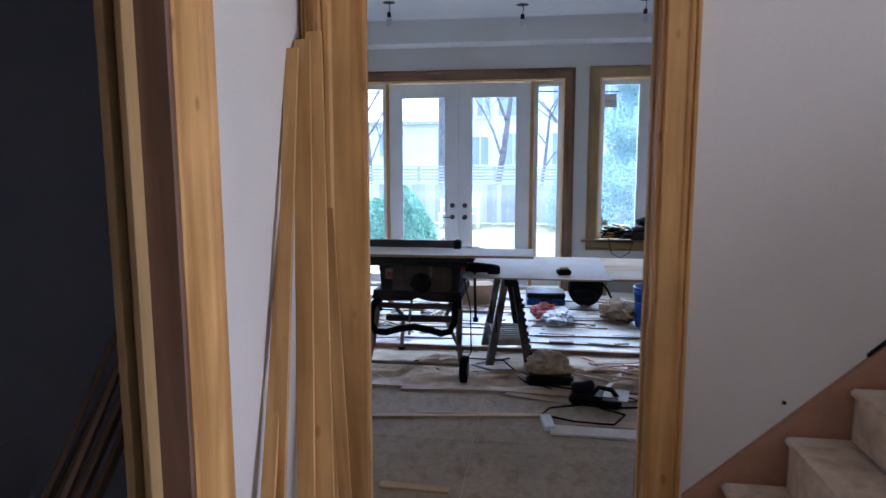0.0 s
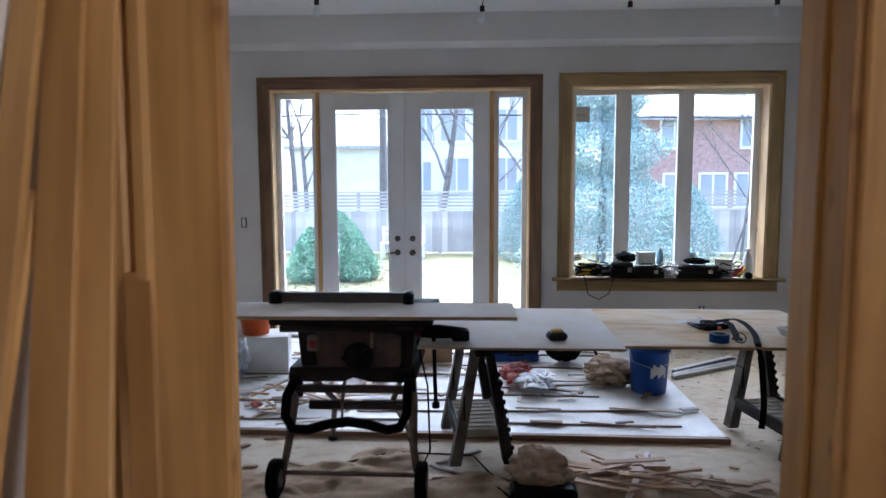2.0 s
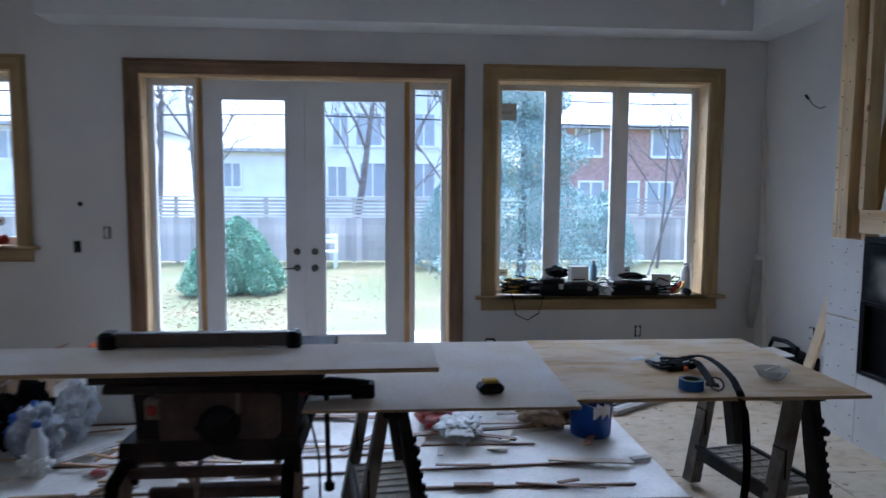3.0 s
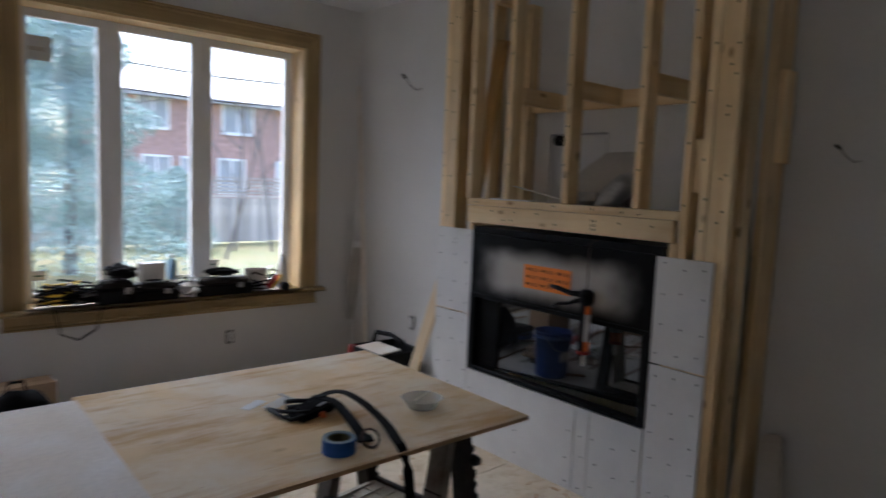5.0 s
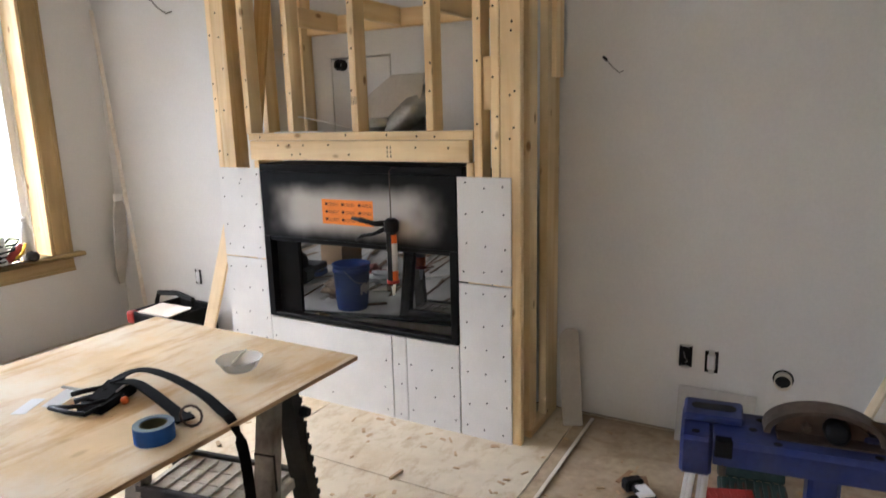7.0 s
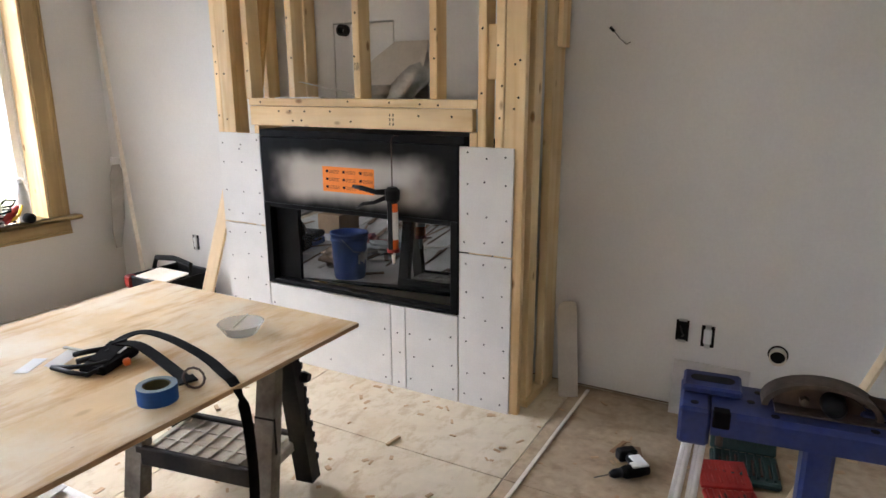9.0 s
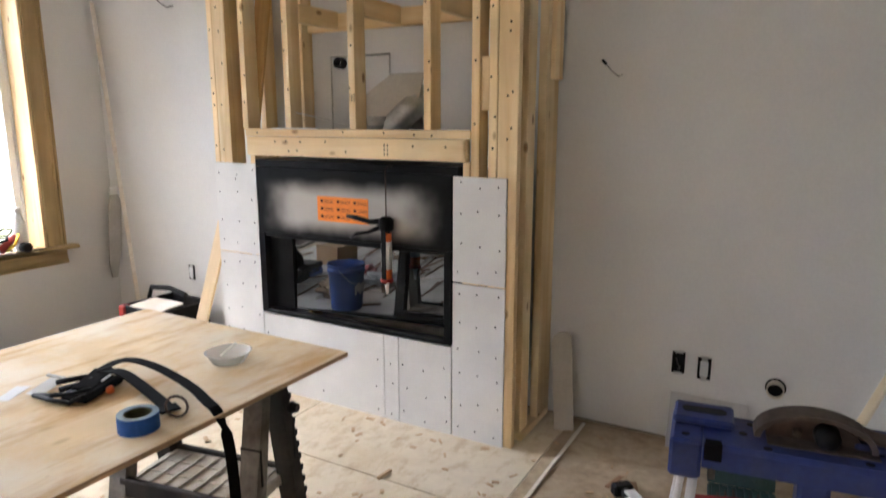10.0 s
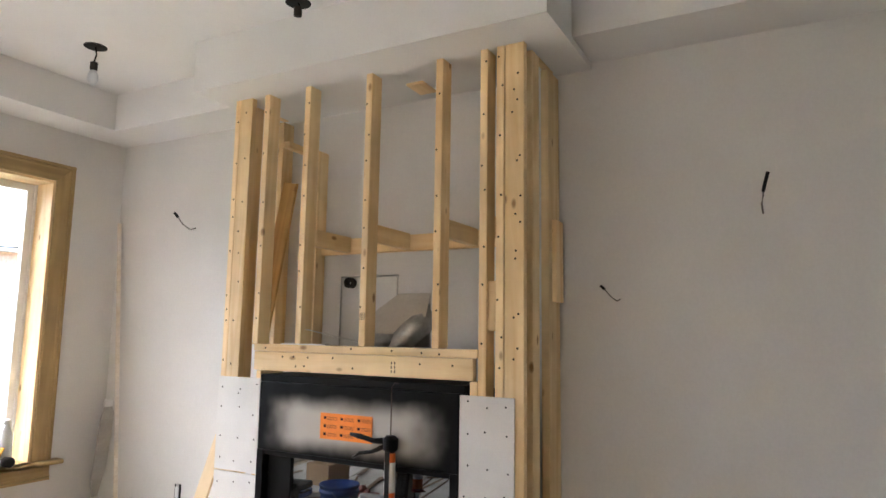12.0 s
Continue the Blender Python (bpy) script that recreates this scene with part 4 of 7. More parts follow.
def bare_tree(x, y, h, lean, seed, trunk=0.11):
    rng = random.Random(seed)
    root = thing("bare_tree", pose(x, y, GZ), "leafless winter tree behind the fence", "tree")
    tip = Vector((lean, 0, h * 0.6))
    part("trunk", tube(bmesh.new(), [(0, 0, 0), tip * 0.5 + Vector((0.05, 0, 0)), tip], [trunk, trunk * 0.8, trunk * 0.5], 8), BARK, root)
    bm = bmesh.new()

    def grow(p, d, length, r, depth):
        mid = p + d * length * 0.5 + Vector((rng.uniform(-1, 1), rng.uniform(-1, 1), rng.uniform(-0.3, 1))) * length * 0.08
        end = p + d * length
        tube(bm, [p, mid, end], [r, r * 0.8, r * 0.55], 5)
        if depth:
            for _ in range(rng.choice((2, 3, 3))):
                nd = (d + Vector((rng.uniform(-0.8, 0.8), rng.uniform(-0.8, 0.8), rng.uniform(-0.25, 0.6)))).normalized()
                grow(p.lerp(end, rng.uniform(0.5, 1.0)), nd, length * rng.uniform(0.55, 0.8), r * 0.56, depth - 1)
    for q in (0.45, 0.7, 0.9, 1.0):
        d = Vector((rng.uniform(-0.9, 0.9), rng.uniform(-0.6, 0.6), 1)).normalized()
        grow(tip * q, d, h * 0.26, trunk * 0.42, 5)
    part("branches", bm, BARK, root)
    return root


for args in ((-7.6, 20.5, 7.5, 0.3, 11), (-6.6, 21.5, 8.5, -0.3, 12), (-1.9, 22.5, 8.0, 0.7, 13, 0.14), (1.0, 21.5, 8.5, 0.2, 14), (5.6, 15.6, 5.5, 0.9, 15, 0.035), (7.2, 16.6, 6.0, -0.5, 16, 0.035), (6.4, 17.0, 6.0, 0.2, 18, 0.04), (-14.0, 17.0, 7, 0.3, 17), (-5.9, 20.2, 6.5, -0.2, 19, 0.09), (3.4, 20.6, 7.0, 0.3, 20, 0.08), (-0.3, 20.0, 6.0, 0.4, 22, 0.07)):
    bare_tree(*args)

pole = thing("utility_pole", pose(-4.3, 26, GZ), "dark wooden utility pole with crossing wires", "utility pole")
part("mast", tube(bmesh.new(), [(0, 0, 0), (0, 0, 9)], [0.17, 0.13], 10), BARK, pole)
part("crossarm", cbox(-0.9, 0.9, -0.06, 0.06, 7.2, 7.35), BARK, pole)
for z in (4.7, 5.6, 7.4):
    part("cable", tube(bmesh.new(), [(-30, 0, z + 0.6), (-12, 0, z), (0, 0, z + 0.2), (14, 0, z - 0.1), (34, 0, z + 0.5)], 0.03, 5), BLACKPL, pole)


def house(name, x0, x1, y, depth, eave, ridge, mat, openings, label):
    root = thing(name, pose((x0 + x1) / 2, y, GZ), label, "house")
    w = (x1 - x0) / 2
    part("wall", cbox(-w, w, 0, depth, 0, eave), mat, root)
    bm = bmesh.new()
    prism(bm, [(-0.5, eave), (depth / 2, ridge), (depth + 0.5, eave), (depth + 0.5, eave - 0.18), (-0.5, eave - 0.18)], "x", -w - 0.4, w + 0.4)
    part("roof", bm, ROOF, root)
    for a, b, lo, hi in openings:
        cx = (x0 + x1) / 2
        win = part("window", cbox(a - cx, b - cx, -0.05, 0.02, lo - GZ, hi - GZ), FARGLASS, root)
        frame_bars(a - cx - 0.1, b - cx + 0.1, lo - GZ - 0.1, hi - GZ + 0.1, -0.10, 0.0, 0.1, 0.1, 0.14, 0.1, WHITESIDE, win)
        part("mullion", cbox((a + b) / 2 - cx - 0.04, (a + b) / 2 - cx + 0.04, -0.09, -0.05, lo - GZ, hi - GZ), WHITESIDE, win)
    return root


house("white_garage", -10.5, -5.7, 35, 6, 4.2, 6.0, WHITESIDE, [(-9.2, -8.4, 1.8, 3.0)], "low white house with a grey shingle roof")
house("white_house", -4.6, 5.5, 38, 9, 8.2, 10.5, WHITESIDE, [(-2.6, -1.2, 4.2, 6.0), (-3.9, -3.1, 4.2, 6.0), (-2.4, -1.0, 1.3, 3.2), (-4.2, -3.2, 1.3, 3.0), (0.6, 1.8, 1.3, 3.2), (0.6, 1.8, 4.2, 6.0), (3.2, 4.4, 4.2, 6.0)], "two-storey white house beyond the fence")
house("brick_house", 7.4, 20.0, 32, 9, 5.3, 6.9, BRICKWALL, [(12.2, 13.6, 3.4, 4.7), (8.4, 9.6, 3.4, 4.7), (8.6, 9.7, 0.6, 2.1), (10.3, 11.5, 0.6, 2.1), (12.0, 13.2, 0.6, 2.1), (15.0, 16.4, 0.6, 2.1)], "two-storey red brick house with white-framed windows")
house("grey_house", -26, -13.5, 36, 9, 5.5, 8.2, WHITESIDE, [(-17, -15.6, 3.2, 4.6), (-21, -19.6, 3.2, 4.6)], "pale house seen behind bare trees")
LITTER = material("brown_leaf_litter", (0.19, 0.125, 0.085), 0.95, vary=0.3, scale=9, bump=0, tint=(0.30, 0.20, 0.13))
bm = bmesh.new()
rng = random.Random(77)
leaf_cloud(bm, rng, 4500, lambda g: (g.gauss(-3.4, 1.1), g.uniform(9.6, 15.5), GZ + g.uniform(0.004, 0.015)), 0.020)
tagged(part("fallen_leaves", bm, LITTER), "brown fallen leaves scattered over the lawn by the shrubs", "leaves", kind="stuff")
bench_out = thing("garden_bench", pose(-2.55, 17.6, GZ), "white wooden garden bench on the lawn before the fence", "bench")
for z in (0.40, 0.62, 0.76):
    part("slat" if z > 0.5 else "seat", cbox(-0.6, 0.6, -0.02 if z > 0.5 else -0.4, 0.02, z, z + (0.09 if z > 0.5 else 0.04), bevel=0.004), WHITESIDE, bench_out)
for x in (-0.56, 0.56):
    part("leg", cbox(x - 0.03, x + 0.03, -0.40, -0.34, 0, 0.40), WHITESIDE, bench_out)
    part("leg", cbox(x - 0.03, x + 0.03, 0.02, 0.08, 0, 0.86), WHITESIDE, bench_out)
bin_ = thing("garden_bin", pose(1.15, 15.6, GZ), "green plastic garden bin on the lawn", "bin")
part("body", prism(bmesh.new(), [(-0.22, 0.0), (0.22, 0.0), (0.30, 0.95), (-0.30, 0.95)], "y", -0.28, 0.28), GREENPL, bin_)
part("lid", cbox(-0.32, 0.32, -0.31, 0.31, 0.95, 1.02, bevel=0.015), GREENPL, bin_)

# ---- floor coverings ----
for x0 in (-5.5, -3.06, -0.62, 1.82):
    for n, y0 in enumerate((2.52, 3.74, 4.96)):
        a = x0 + (0.9 if n % 2 else 0)
        p0, p1 = max(a, -5.5), min(a + 2.434, XR - 0.004)
        part("floor_panel", cbox(p0, p1, y0, min(y0 + 1.214, YB - 0.004), 0.0005, 0.006, bevel=0.001), SUBFLOOR, floor)
part("floor_panel", cbox(-5.5, -4.62, 3.74, 4.954, 0.0005, 0.006), SUBFLOOR, floor)
for n, x0 in enumerate((-5.5, -3.06, -0.62, 1.82)):
    for y0, y1 in ((YP1 + 0.003, 1.70), (1.703, 2.515)):
        part("old_floor_panel", cbox(x0, min(x0 + 2.436, XR - 0.004), y0, y1, 0.0005, 0.005, bevel=0.001), OLDFLOOR, floor)
UZ = 0.03
solo("underlay_sheet", cbox(-2.3, 1.72, -1.2, 1.2, 0, UZ - 0.007, bevel=0.003), PAPER, pose(-0.75, 4.66, 0.0065), "large white dusty sheet of flooring underlay", "underlay")
solo("edge_board", cbox(-1.66, 1.36, -0.02, 0.02, 0, 0.034, bevel=0.003), DARKWOOD, pose(-0.39, 3.43, 0.0065, 0, 0, -0.6), "dark brown board along the edge of the new floor", "board")


def strip(x0, y0, x1, y1, w, t, mat, z=0.0065, name="wood_strip", label="thin offcut of wood flooring lying on the dusty floor"):
    L = math.hypot(x1 - x0, y1 - y0)
    return solo(name, cbox(-L / 2, L / 2, -w / 2, w / 2, 0, t, bevel=min(0.0015, t * 0.3)), mat, pose((x0 + x1) / 2, (y0 + y1) / 2, z, 0, 0, math.degrees(math.atan2(y1 - y0, x1 - x0))), label, "wood offcut", "scattered wood strips")


FZ, OZ = 0.0065, 0.0055
for a in ((-1.18, 2.455, -0.146, 2.545, 0.05, 0.014, OAK), (-0.478, 2.45, -0.06, 2.33, 0.06, 0.012, OAK), (-1.35, 1.95, -0.16, 2.12, 0.035, 0.012, OAK),
          (-1.0, 2.06, -0.35, 2.12, 0.02, 0.008, OAK), (-1.012, 1.15, -0.678, 1.135, 0.05, 0.012, OAK), (-0.2, 1.90, 0.9, 1.86, 0.12, 0.014, PLYDUST),
          (-0.05, 2.03, 0.95, 1.99, 0.10, 0.012, OAK), (-0.6, 2.51, 0.9, 2.40, 0.07, 0.016, OAK), (-1.9, 2.52, -0.7, 2.50, 0.05, 0.016, OAK)):
    strip(*a, z=OZ)
solo("wood_block", cbox(-0.03, 0.03, -0.09, 0.09, 0, 0.03, bevel=0.002), PAPERWHITE, pose(-0.215, 1.98, OZ, 0, 0, 8), "short white-primed trim offcut on the floor", "wood offcut")
for k, a in enumerate(((-2.35, 3.98, -0.55, 4.06), (-1.9, 4.22, 0.35, 4.16), (-1.3, 3.80, 0.62, 3.88), (-2.5, 4.62, -0.4, 4.70), (-0.9, 4.95, 0.8, 4.86), (-2.2, 3.62, -0.9, 3.66), (-0.35, 3.62, 0.75, 3.60), (-1.6, 5.35, 0.6, 5.28))):
    strip(*a, 0.018, 0.009, DARKWOOD, z=UZ + 0.0003 * k)
rng = random.Random(5)
for k in range(70):
    x, y = rng.uniform(-2.6, 0.9), rng.uniform(3.55, 5.7)
    L, a = rng.choice((0.12, 0.2, 0.3, 0.45, 0.8, 1.1)), rng.gauss(0, 12)
    if k % 6 == 0:
        a += 60
    dx, dy = L / 2 * math.cos(radians(a)), L / 2 * math.sin(radians(a))
    if x + dx > 0.95 or y + abs(dy) > 5.8:
        continue
    strip(x - dx, y - dy, x + dx, y + dy, rng.uniform(0.015, 0.05), rng.uniform(0.006, 0.012), rng.choice((OAK, DARKWOOD, DARKWOOD, PLYDUST, GREYBOARD)), z=UZ + 0.010 + 0.0002 * k)
for k in range(30):
    x, y = rng.uniform(-2.0, 0.95), rng.uniform(2.6, 3.38)
    L, a = rng.choice((0.05, 0.08, 0.15, 0.3)), rng.uniform(-40, 40)
    dx, dy = L / 2 * math.cos(radians(a)), L / 2 * math.sin(radians(a))
    strip(x - dx, y - dy, x + dx, y + dy, rng.uniform(0.012, 0.035), rng.uniform(0.005, 0.012), rng.choice((OAK, DARKWOOD, OAK)), z=FZ + 0.0002 * k)
for k in range(26):
    x, y = rng.uniform(1.0, 2.2), rng.uniform(2.6, 5.6)
    if 3.35 - 0.5 < y < 3.35 + 0.5 and x < 1.6:
        continue
    L, a = rng.choice((0.02, 0.03, 0.05, 0.09)), rng.uniform(-90, 90)
    dx, dy = L / 2 * math.cos(radians(a)), L / 2 * math.sin(radians(a))
    strip(x - dx, y - dy, x + dx, y + dy, rng.uniform(0.008, 0.02), rng.uniform(0.004, 0.008), rng.choice((OAK, PLYDUST)), z=FZ + 0.0002 * k)
bm = bmesh.new()
rng = random.Random(91)
for k in range(260):
    x, y = rng.uniform(1.0, 2.65), rng.uniform(1.3, 5.6)
    L, w = rng.uniform(0.004, 0.022), rng.uniform(0.003, 0.010)
    if not (x > 2.25 and 2.6 < y < 4.5):
        box(bm, -L, L, -w, w, 0, rng.uniform(0.001, 0.004), m=pose(x, y, 0.0066, 0, 0, rng.uniform(0, 180)))
tagged(part("wood_chips", bm, OAK), "wood chips and crumbs scattered over the dusty subfloor", "wood chips", kind="stuff")
strip(1.25, 2.459, 2.70, 2.447, 0.016, 0.008, PLYDUST, z=FZ, name="floor_trim", label="narrow pale trim strip lying across the floor")
strip(1.80, 3.04, 1.88, 3.03, 0.014, 0.012, OAK, z=FZ)
strip(2.20, 2.20, 2.31, 2.17, 0.02, 0.006, DARKWOOD, z=OZ)
solo("floor_patch", cbox(-0.035, 0.035, -0.035, 0.035, 0, 0.004), DARKWOOD, pose(2.25, 2.125, OZ, 0, 0, 20), "small square dark offcut on the subfloor", "wood offcut")
strip(0.17, 2.56, 0.44, 3.2, 0.03, 0.018, PLYDUST, z=FZ + 0.012, name="wood_strip")


def heap(x, y, r, h, mat, label, category, seed, name, z=FZ, sx=1.0):
    """A low uneven heap of loose stuff."""
    rg = random.Random(seed)
    bm = bmesh.new()
    bmesh.ops.create_grid(bm, x_segments=22, y_segments=22, size=r)
    off = Vector((rg.uniform(0, 50), rg.uniform(0, 50), 0))
    for v in bm.verts:
        d = v.co.length / r
        n = noise.noise(v.co * (2.6 / r) + off) * 0.6 + noise.noise(v.co * (8 / r) + off) * 0.2
        v.co.z = max(0.0, h * max(0, 1 - d * d) * (0.55 + n)) + (0.0 if d < 0.95 else -0.002)
        v.co.x *= sx
    dead = [v for v in bm.verts if v.co.z < 0.0003]
    bmesh.ops.delete(bm, geom=[f for f in bm.faces if all(v in set(dead) for v in f.verts)], context="FACES")
    return solo(name, bm, mat, pose(x, y, z), label, category, kind="stuff", smooth=True)


for k, (x, y, r, h, sx) in enumerate(((-1.25, 2.85, 0.22, 0.07, 1.3), (-0.95, 2.68, 0.25, 0.06, 1.6), (-1.55, 2.75, 0.18, 0.05, 1.4), (-0.5, 2.78, 0.2, 0.05, 1.2), (0.05, 2.75, 0.25, 0.05, 1.5), (-0.05, 2.95, 0.2, 0.05, 1.5), (-1.0, 3.1, 0.18, 0.05, 1.2), (0.65, 2.75, 0.22, 0.03, 1.6), (-1.8, 2.62, 0.3, 0.05, 1.8))):
    heap(x, y, r, h, SAWDUST, "loose heap of sawdust and shavings", "sawdust", k, "sawdust_heap", FZ if y < 3.5 else UZ, sx)


def crumple(name, x, y, z, r, flat, mat, label, category, seed, amount=0.35, sx=1.0):
    """A crumpled lump with ridges and hollows, flat underneath."""
    rg = random.Random(seed)
    bm = bmesh.new()
    bmesh.ops.create_icosphere(bm, subdivisions=5, radius=r)
    off = Vector((rg.uniform(0, 50), 3, seed))
    for v in bm.verts:
        q = v.co / r
        n = abs(noise.noise(q * 1.6 + off)) * 1.3 + abs(noise.noise(q * 4 + off)) * 0.6 + abs(noise.noise(q * 9 + off)) * 0.22
        v.co *= 1 + amount * (n - 0.7)
        v.co.z *= flat
        v.co.x *= sx
    low = min(v.co.z for v in bm.verts)
    for v in bm.verts:
        v.co.z = max(v.co.z - low - r * flat * 0.25, 0.0)
    return solo(name, bm, mat, pose(x, y, z, 0, 0, seed * 40), label, category, smooth=True)


crumple("rag", -0.20, 4.52, UZ, 0.13, 0.6, CLOTHRED, "crumpled red and white rag on the floor", "rag", 1, 0.5)
crumple("plastic_bag", -0.08, 4.33, UZ, 0.15, 0.45, FILM, "crumpled thin white plastic bag", "plastic bag", 2, 0.5, 1.3)
crumple("paper_bag", 0.48, 4.50, UZ, 0.17, 0.65, KRAFT, "crumpled brown paper bag on the floor", "paper bag", 3, 0.45, 1.2)
crumple("dust_bag", -0.20, 2.80, FZ, 0.15, 0.75, KRAFT, "dusty brown lump of a collapsed dust bag", "bag", 4, 0.3, 1.1)
solo("hand_vacuum", cbox(-0.16, 0.16, -0.06, 0.06, 0, 0.07, bevel=0.02), BLACKPL, pose(-0.19, 2.68, FZ), "dusty black housing lying by the bag", "tool")
crumple("plastic_bag", -2.36, 4.42, UZ, 0.15, 1.15, CLEARBAG, "tall cloudy plastic bag slumped against the white box", "plastic bag", 5, 0.5, 0.8)
crumple("plastic_bag", -2.42, 4.10, UZ, 0.15, 1.1, CLEARBAG, "cloudy plastic bag of rubbish", "plastic bag", 6, 0.5, 0.8)
crumple("plastic_bag", -2.80, 3.95, UZ, 0.18, 1.0, CLEARBAG, "cloudy plastic bag of rubbish", "plastic bag", 10, 0.5)
crumple("plastic_bag", -2.62, 4.35, UZ, 0.17, 1.1, RUBBER, "black rubbish bag between the clear ones", "plastic bag", 11, 0.6)
crumple("rag", -2.52, 4.22, UZ + 0.03, 0.12, 1.2, BLUEPL, "crumpled blue wrapper among the bags", "wrapper", 7, 0.5)
crumple("rag", -2.70, 3.74, UZ, 0.12, 0.8, BLUEPL, "crumpled blue wrapper among the bags", "wrapper", 8, 0.5)
crumple("rag", -2.33, 3.90, UZ, 0.08, 0.8, PAPERWHITE, "crumpled white paper beside the bags", "paper", 12, 0.5)
crumple("rag", -3.05, 3.98, UZ, 0.10, 0.7, PAPERWHITE, "crumpled white paper beside the bags", "paper", 13, 0.5)
crumple("rag", -2.0, 3.86, UZ, 0.035, 0.7, CLOTHRED, "small scrap of red cloth", "rag", 9, 0.4)


def carton(x, y, z, w, d, h, mat, rz, label, open_top=False):
    root = thing("box", pose(x, y, z, 0, 0, rz), label, "box")
    t = 0.006
    part("side", cbox(-w / 2, w / 2, -d / 2, -d / 2 + t, 0, h), mat, root)
    part("side", cbox(-w / 2, w / 2, d / 2 - t, d / 2, 0, h), mat, root)
    part("end", cbox(-w / 2, -w / 2 + t, -d / 2 + t, d / 2 - t, 0, h), mat, root)
    part("end", cbox(w / 2 - t, w / 2, -d / 2 + t, d / 2 - t, 0, h), mat, root)
    part("bottom", cbox(-w / 2 + t, w / 2 - t, -d / 2 + t, d / 2 - t, 0, t), mat, root)
    if open_top:
        part("flap", cbox(-w / 2, w / 2, -0.002, 0.002, 0, d * 0.4, m=pose(0, -d / 2, h, 50)), mat, root)
        part("flap", cbox(-0.002, 0.002, -d / 2, d / 2, 0, w * 0.3, m=pose(w / 2, 0, h, 0, 55)), mat, root)
    else:
        part("flap", cbox(-w / 2, w / 2, -d / 2, -0.002, h, h + 0.004), mat, root)
        part("flap", cbox(-w / 2, w / 2, 0.002, d / 2, h, h + 0.004), mat, root)
    return root


carton(-2.24, 4.85, UZ, 0.36, 0.34, 0.28, PAPERWHITE, 12, "white cardboard box on the floor")
carton(-3.05, 4.75, UZ, 0.55, 0.42, 0.38, CARD, -8, "open cardboard box full of rubbish", True)
carton(-3.15, 4.55, FZ + 0.03, 0.5, 0.2, 0.25, PAPERWHITE, 3, "white carton beside the rubbish bags", True)
carton(-0.92, 5.15, UZ, 0.34, 0.28, 0.20, CARD, 15, "small brown cardboard box by the doors")
tub = thing("bucket", pose(-2.33, 4.84, UZ + 0.285), "orange plastic tub standing on the white box", "bucket")
part("body", lathe(bmesh.new(), [(0.105, 0), (0.125, 0.13), (0.13, 0.135), (0.13, 0.15), (0.12, 0.15)], 24), ORANGEPL, tub, smooth=True)
part("lid", lathe(bmesh.new(), [(0.125, 0.151), (0.132, 0.155), (0.132, 0.19), (0.12, 0.197)], 24), ORANGEPL, tub, smooth=True)

bucket = thing("bucket", pose(0.735, 4.33, UZ), "blue plastic pail with torn white label", "bucket")
part("body", lathe(bmesh.new(), [(0.118, 0), (0.122, 0.01), (0.14, 0.30), (0.148, 0.302), (0.148, 0.325), (0.142, 0.327), (0.142, 0.345), (0.15, 0.347), (0.15, 0.365), (0.138, 0.365), (0.115, 0.02)], 32), BLUEPL, bucket, smooth=True)
lbl = bmesh.new()
for k in range(7):
    a0, a1 = [math.radians(-100 + 7 * (k + q)) for q in (0, 1)]
    lo, hi = 0.13 + 0.012 * (k % 3), 0.205 + 0.01 * ((k * 2) % 3)
    vs = [lbl.verts.new((0.138 * math.cos(a), 0.138 * math.sin(a), z)) for a, z in ((a0, lo), (a1, lo), (a1, hi), (a0, hi))]
    lbl.faces.new(vs)
part("label", lbl, PAPERWHITE, bucket, "torn white label")
part("bail", tube(bmesh.new(), [(-0.15, 0, 0.33), (-0.14, -0.09, 0.24), (0, -0.16, 0.20), (0.14, -0.09, 0.24), (0.15, 0, 0.33)], 0.003, 6), STEEL, bucket)

case = thing("tool_case", pose(-0.19, 5.22, UZ, 0, 0, 3), "blue-black plastic tool case on the floor", "tool case")
part("body", cbox(-0.20, 0.20, -0.15, 0.15, 0, 0.07, bevel=0.012), BLUEPL, case)
part("lid", cbox(-0.20, 0.20, -0.15, 0.15, 0.072, 0.13, bevel=0.012), BLACKPL, case)
part("handle", tube(bmesh.new(), [(-0.06, -0.15, 0.07), (-0.06, -0.185, 0.07), (0.06, -0.185, 0.07), (0.06, -0.15, 0.07)], 0.009, 8), BLACKPL, case)
pack = thing("backpack", pose(0.22, 5.10, UZ, 0, 0, -5), "black fabric backpack standing on the floor", "backpack")
bm = bmesh.new()
bmesh.ops.create_icosphere(bm, subdivisions=3, radius=1)
for v in bm.verts:
    v.co = Vector((v.co.x * 0.18, v.co.y * 0.11, (v.co.z + 1) * 0.19)) * (1 + 0.08 * noise.noise(v.co * 2))
    v.co.z = max(v.co.z, 0)
part("body", bm, RUBBER, pack, smooth=True)
part("pocket", cbox(-0.12, 0.12, -0.15, -0.09, 0.05, 0.2, bevel=0.03), RUBBER, pack)
part("strap", tube(bmesh.new(), [(0.1, -0.06, 0.33), (0.22, -0.1, 0.2), (0.30, -0.12, 0.03), (0.36, -0.1, 0.012)], 0.012, 6), RUBBER, pack)
part("grab_loop", tube(bmesh.new(), [(-0.04, 0, 0.37), (-0.03, 0, 0.42), (0.03, 0, 0.42), (0.04, 0, 0.37)], 0.008, 6), RUBBER, pack)
for k in range(4):
    strip(1.02 + 0.02 * k, 4.70 + 0.06 * k, 1.70, 5.12 + 0.07 * k, 0.04, 0.03, (GREYBOARD, STEEL, BLACKPL, PAPERWHITE)[k], z=FZ + 0.001, name="metal_rail", label="grey rail lying on the floor beside the pail")

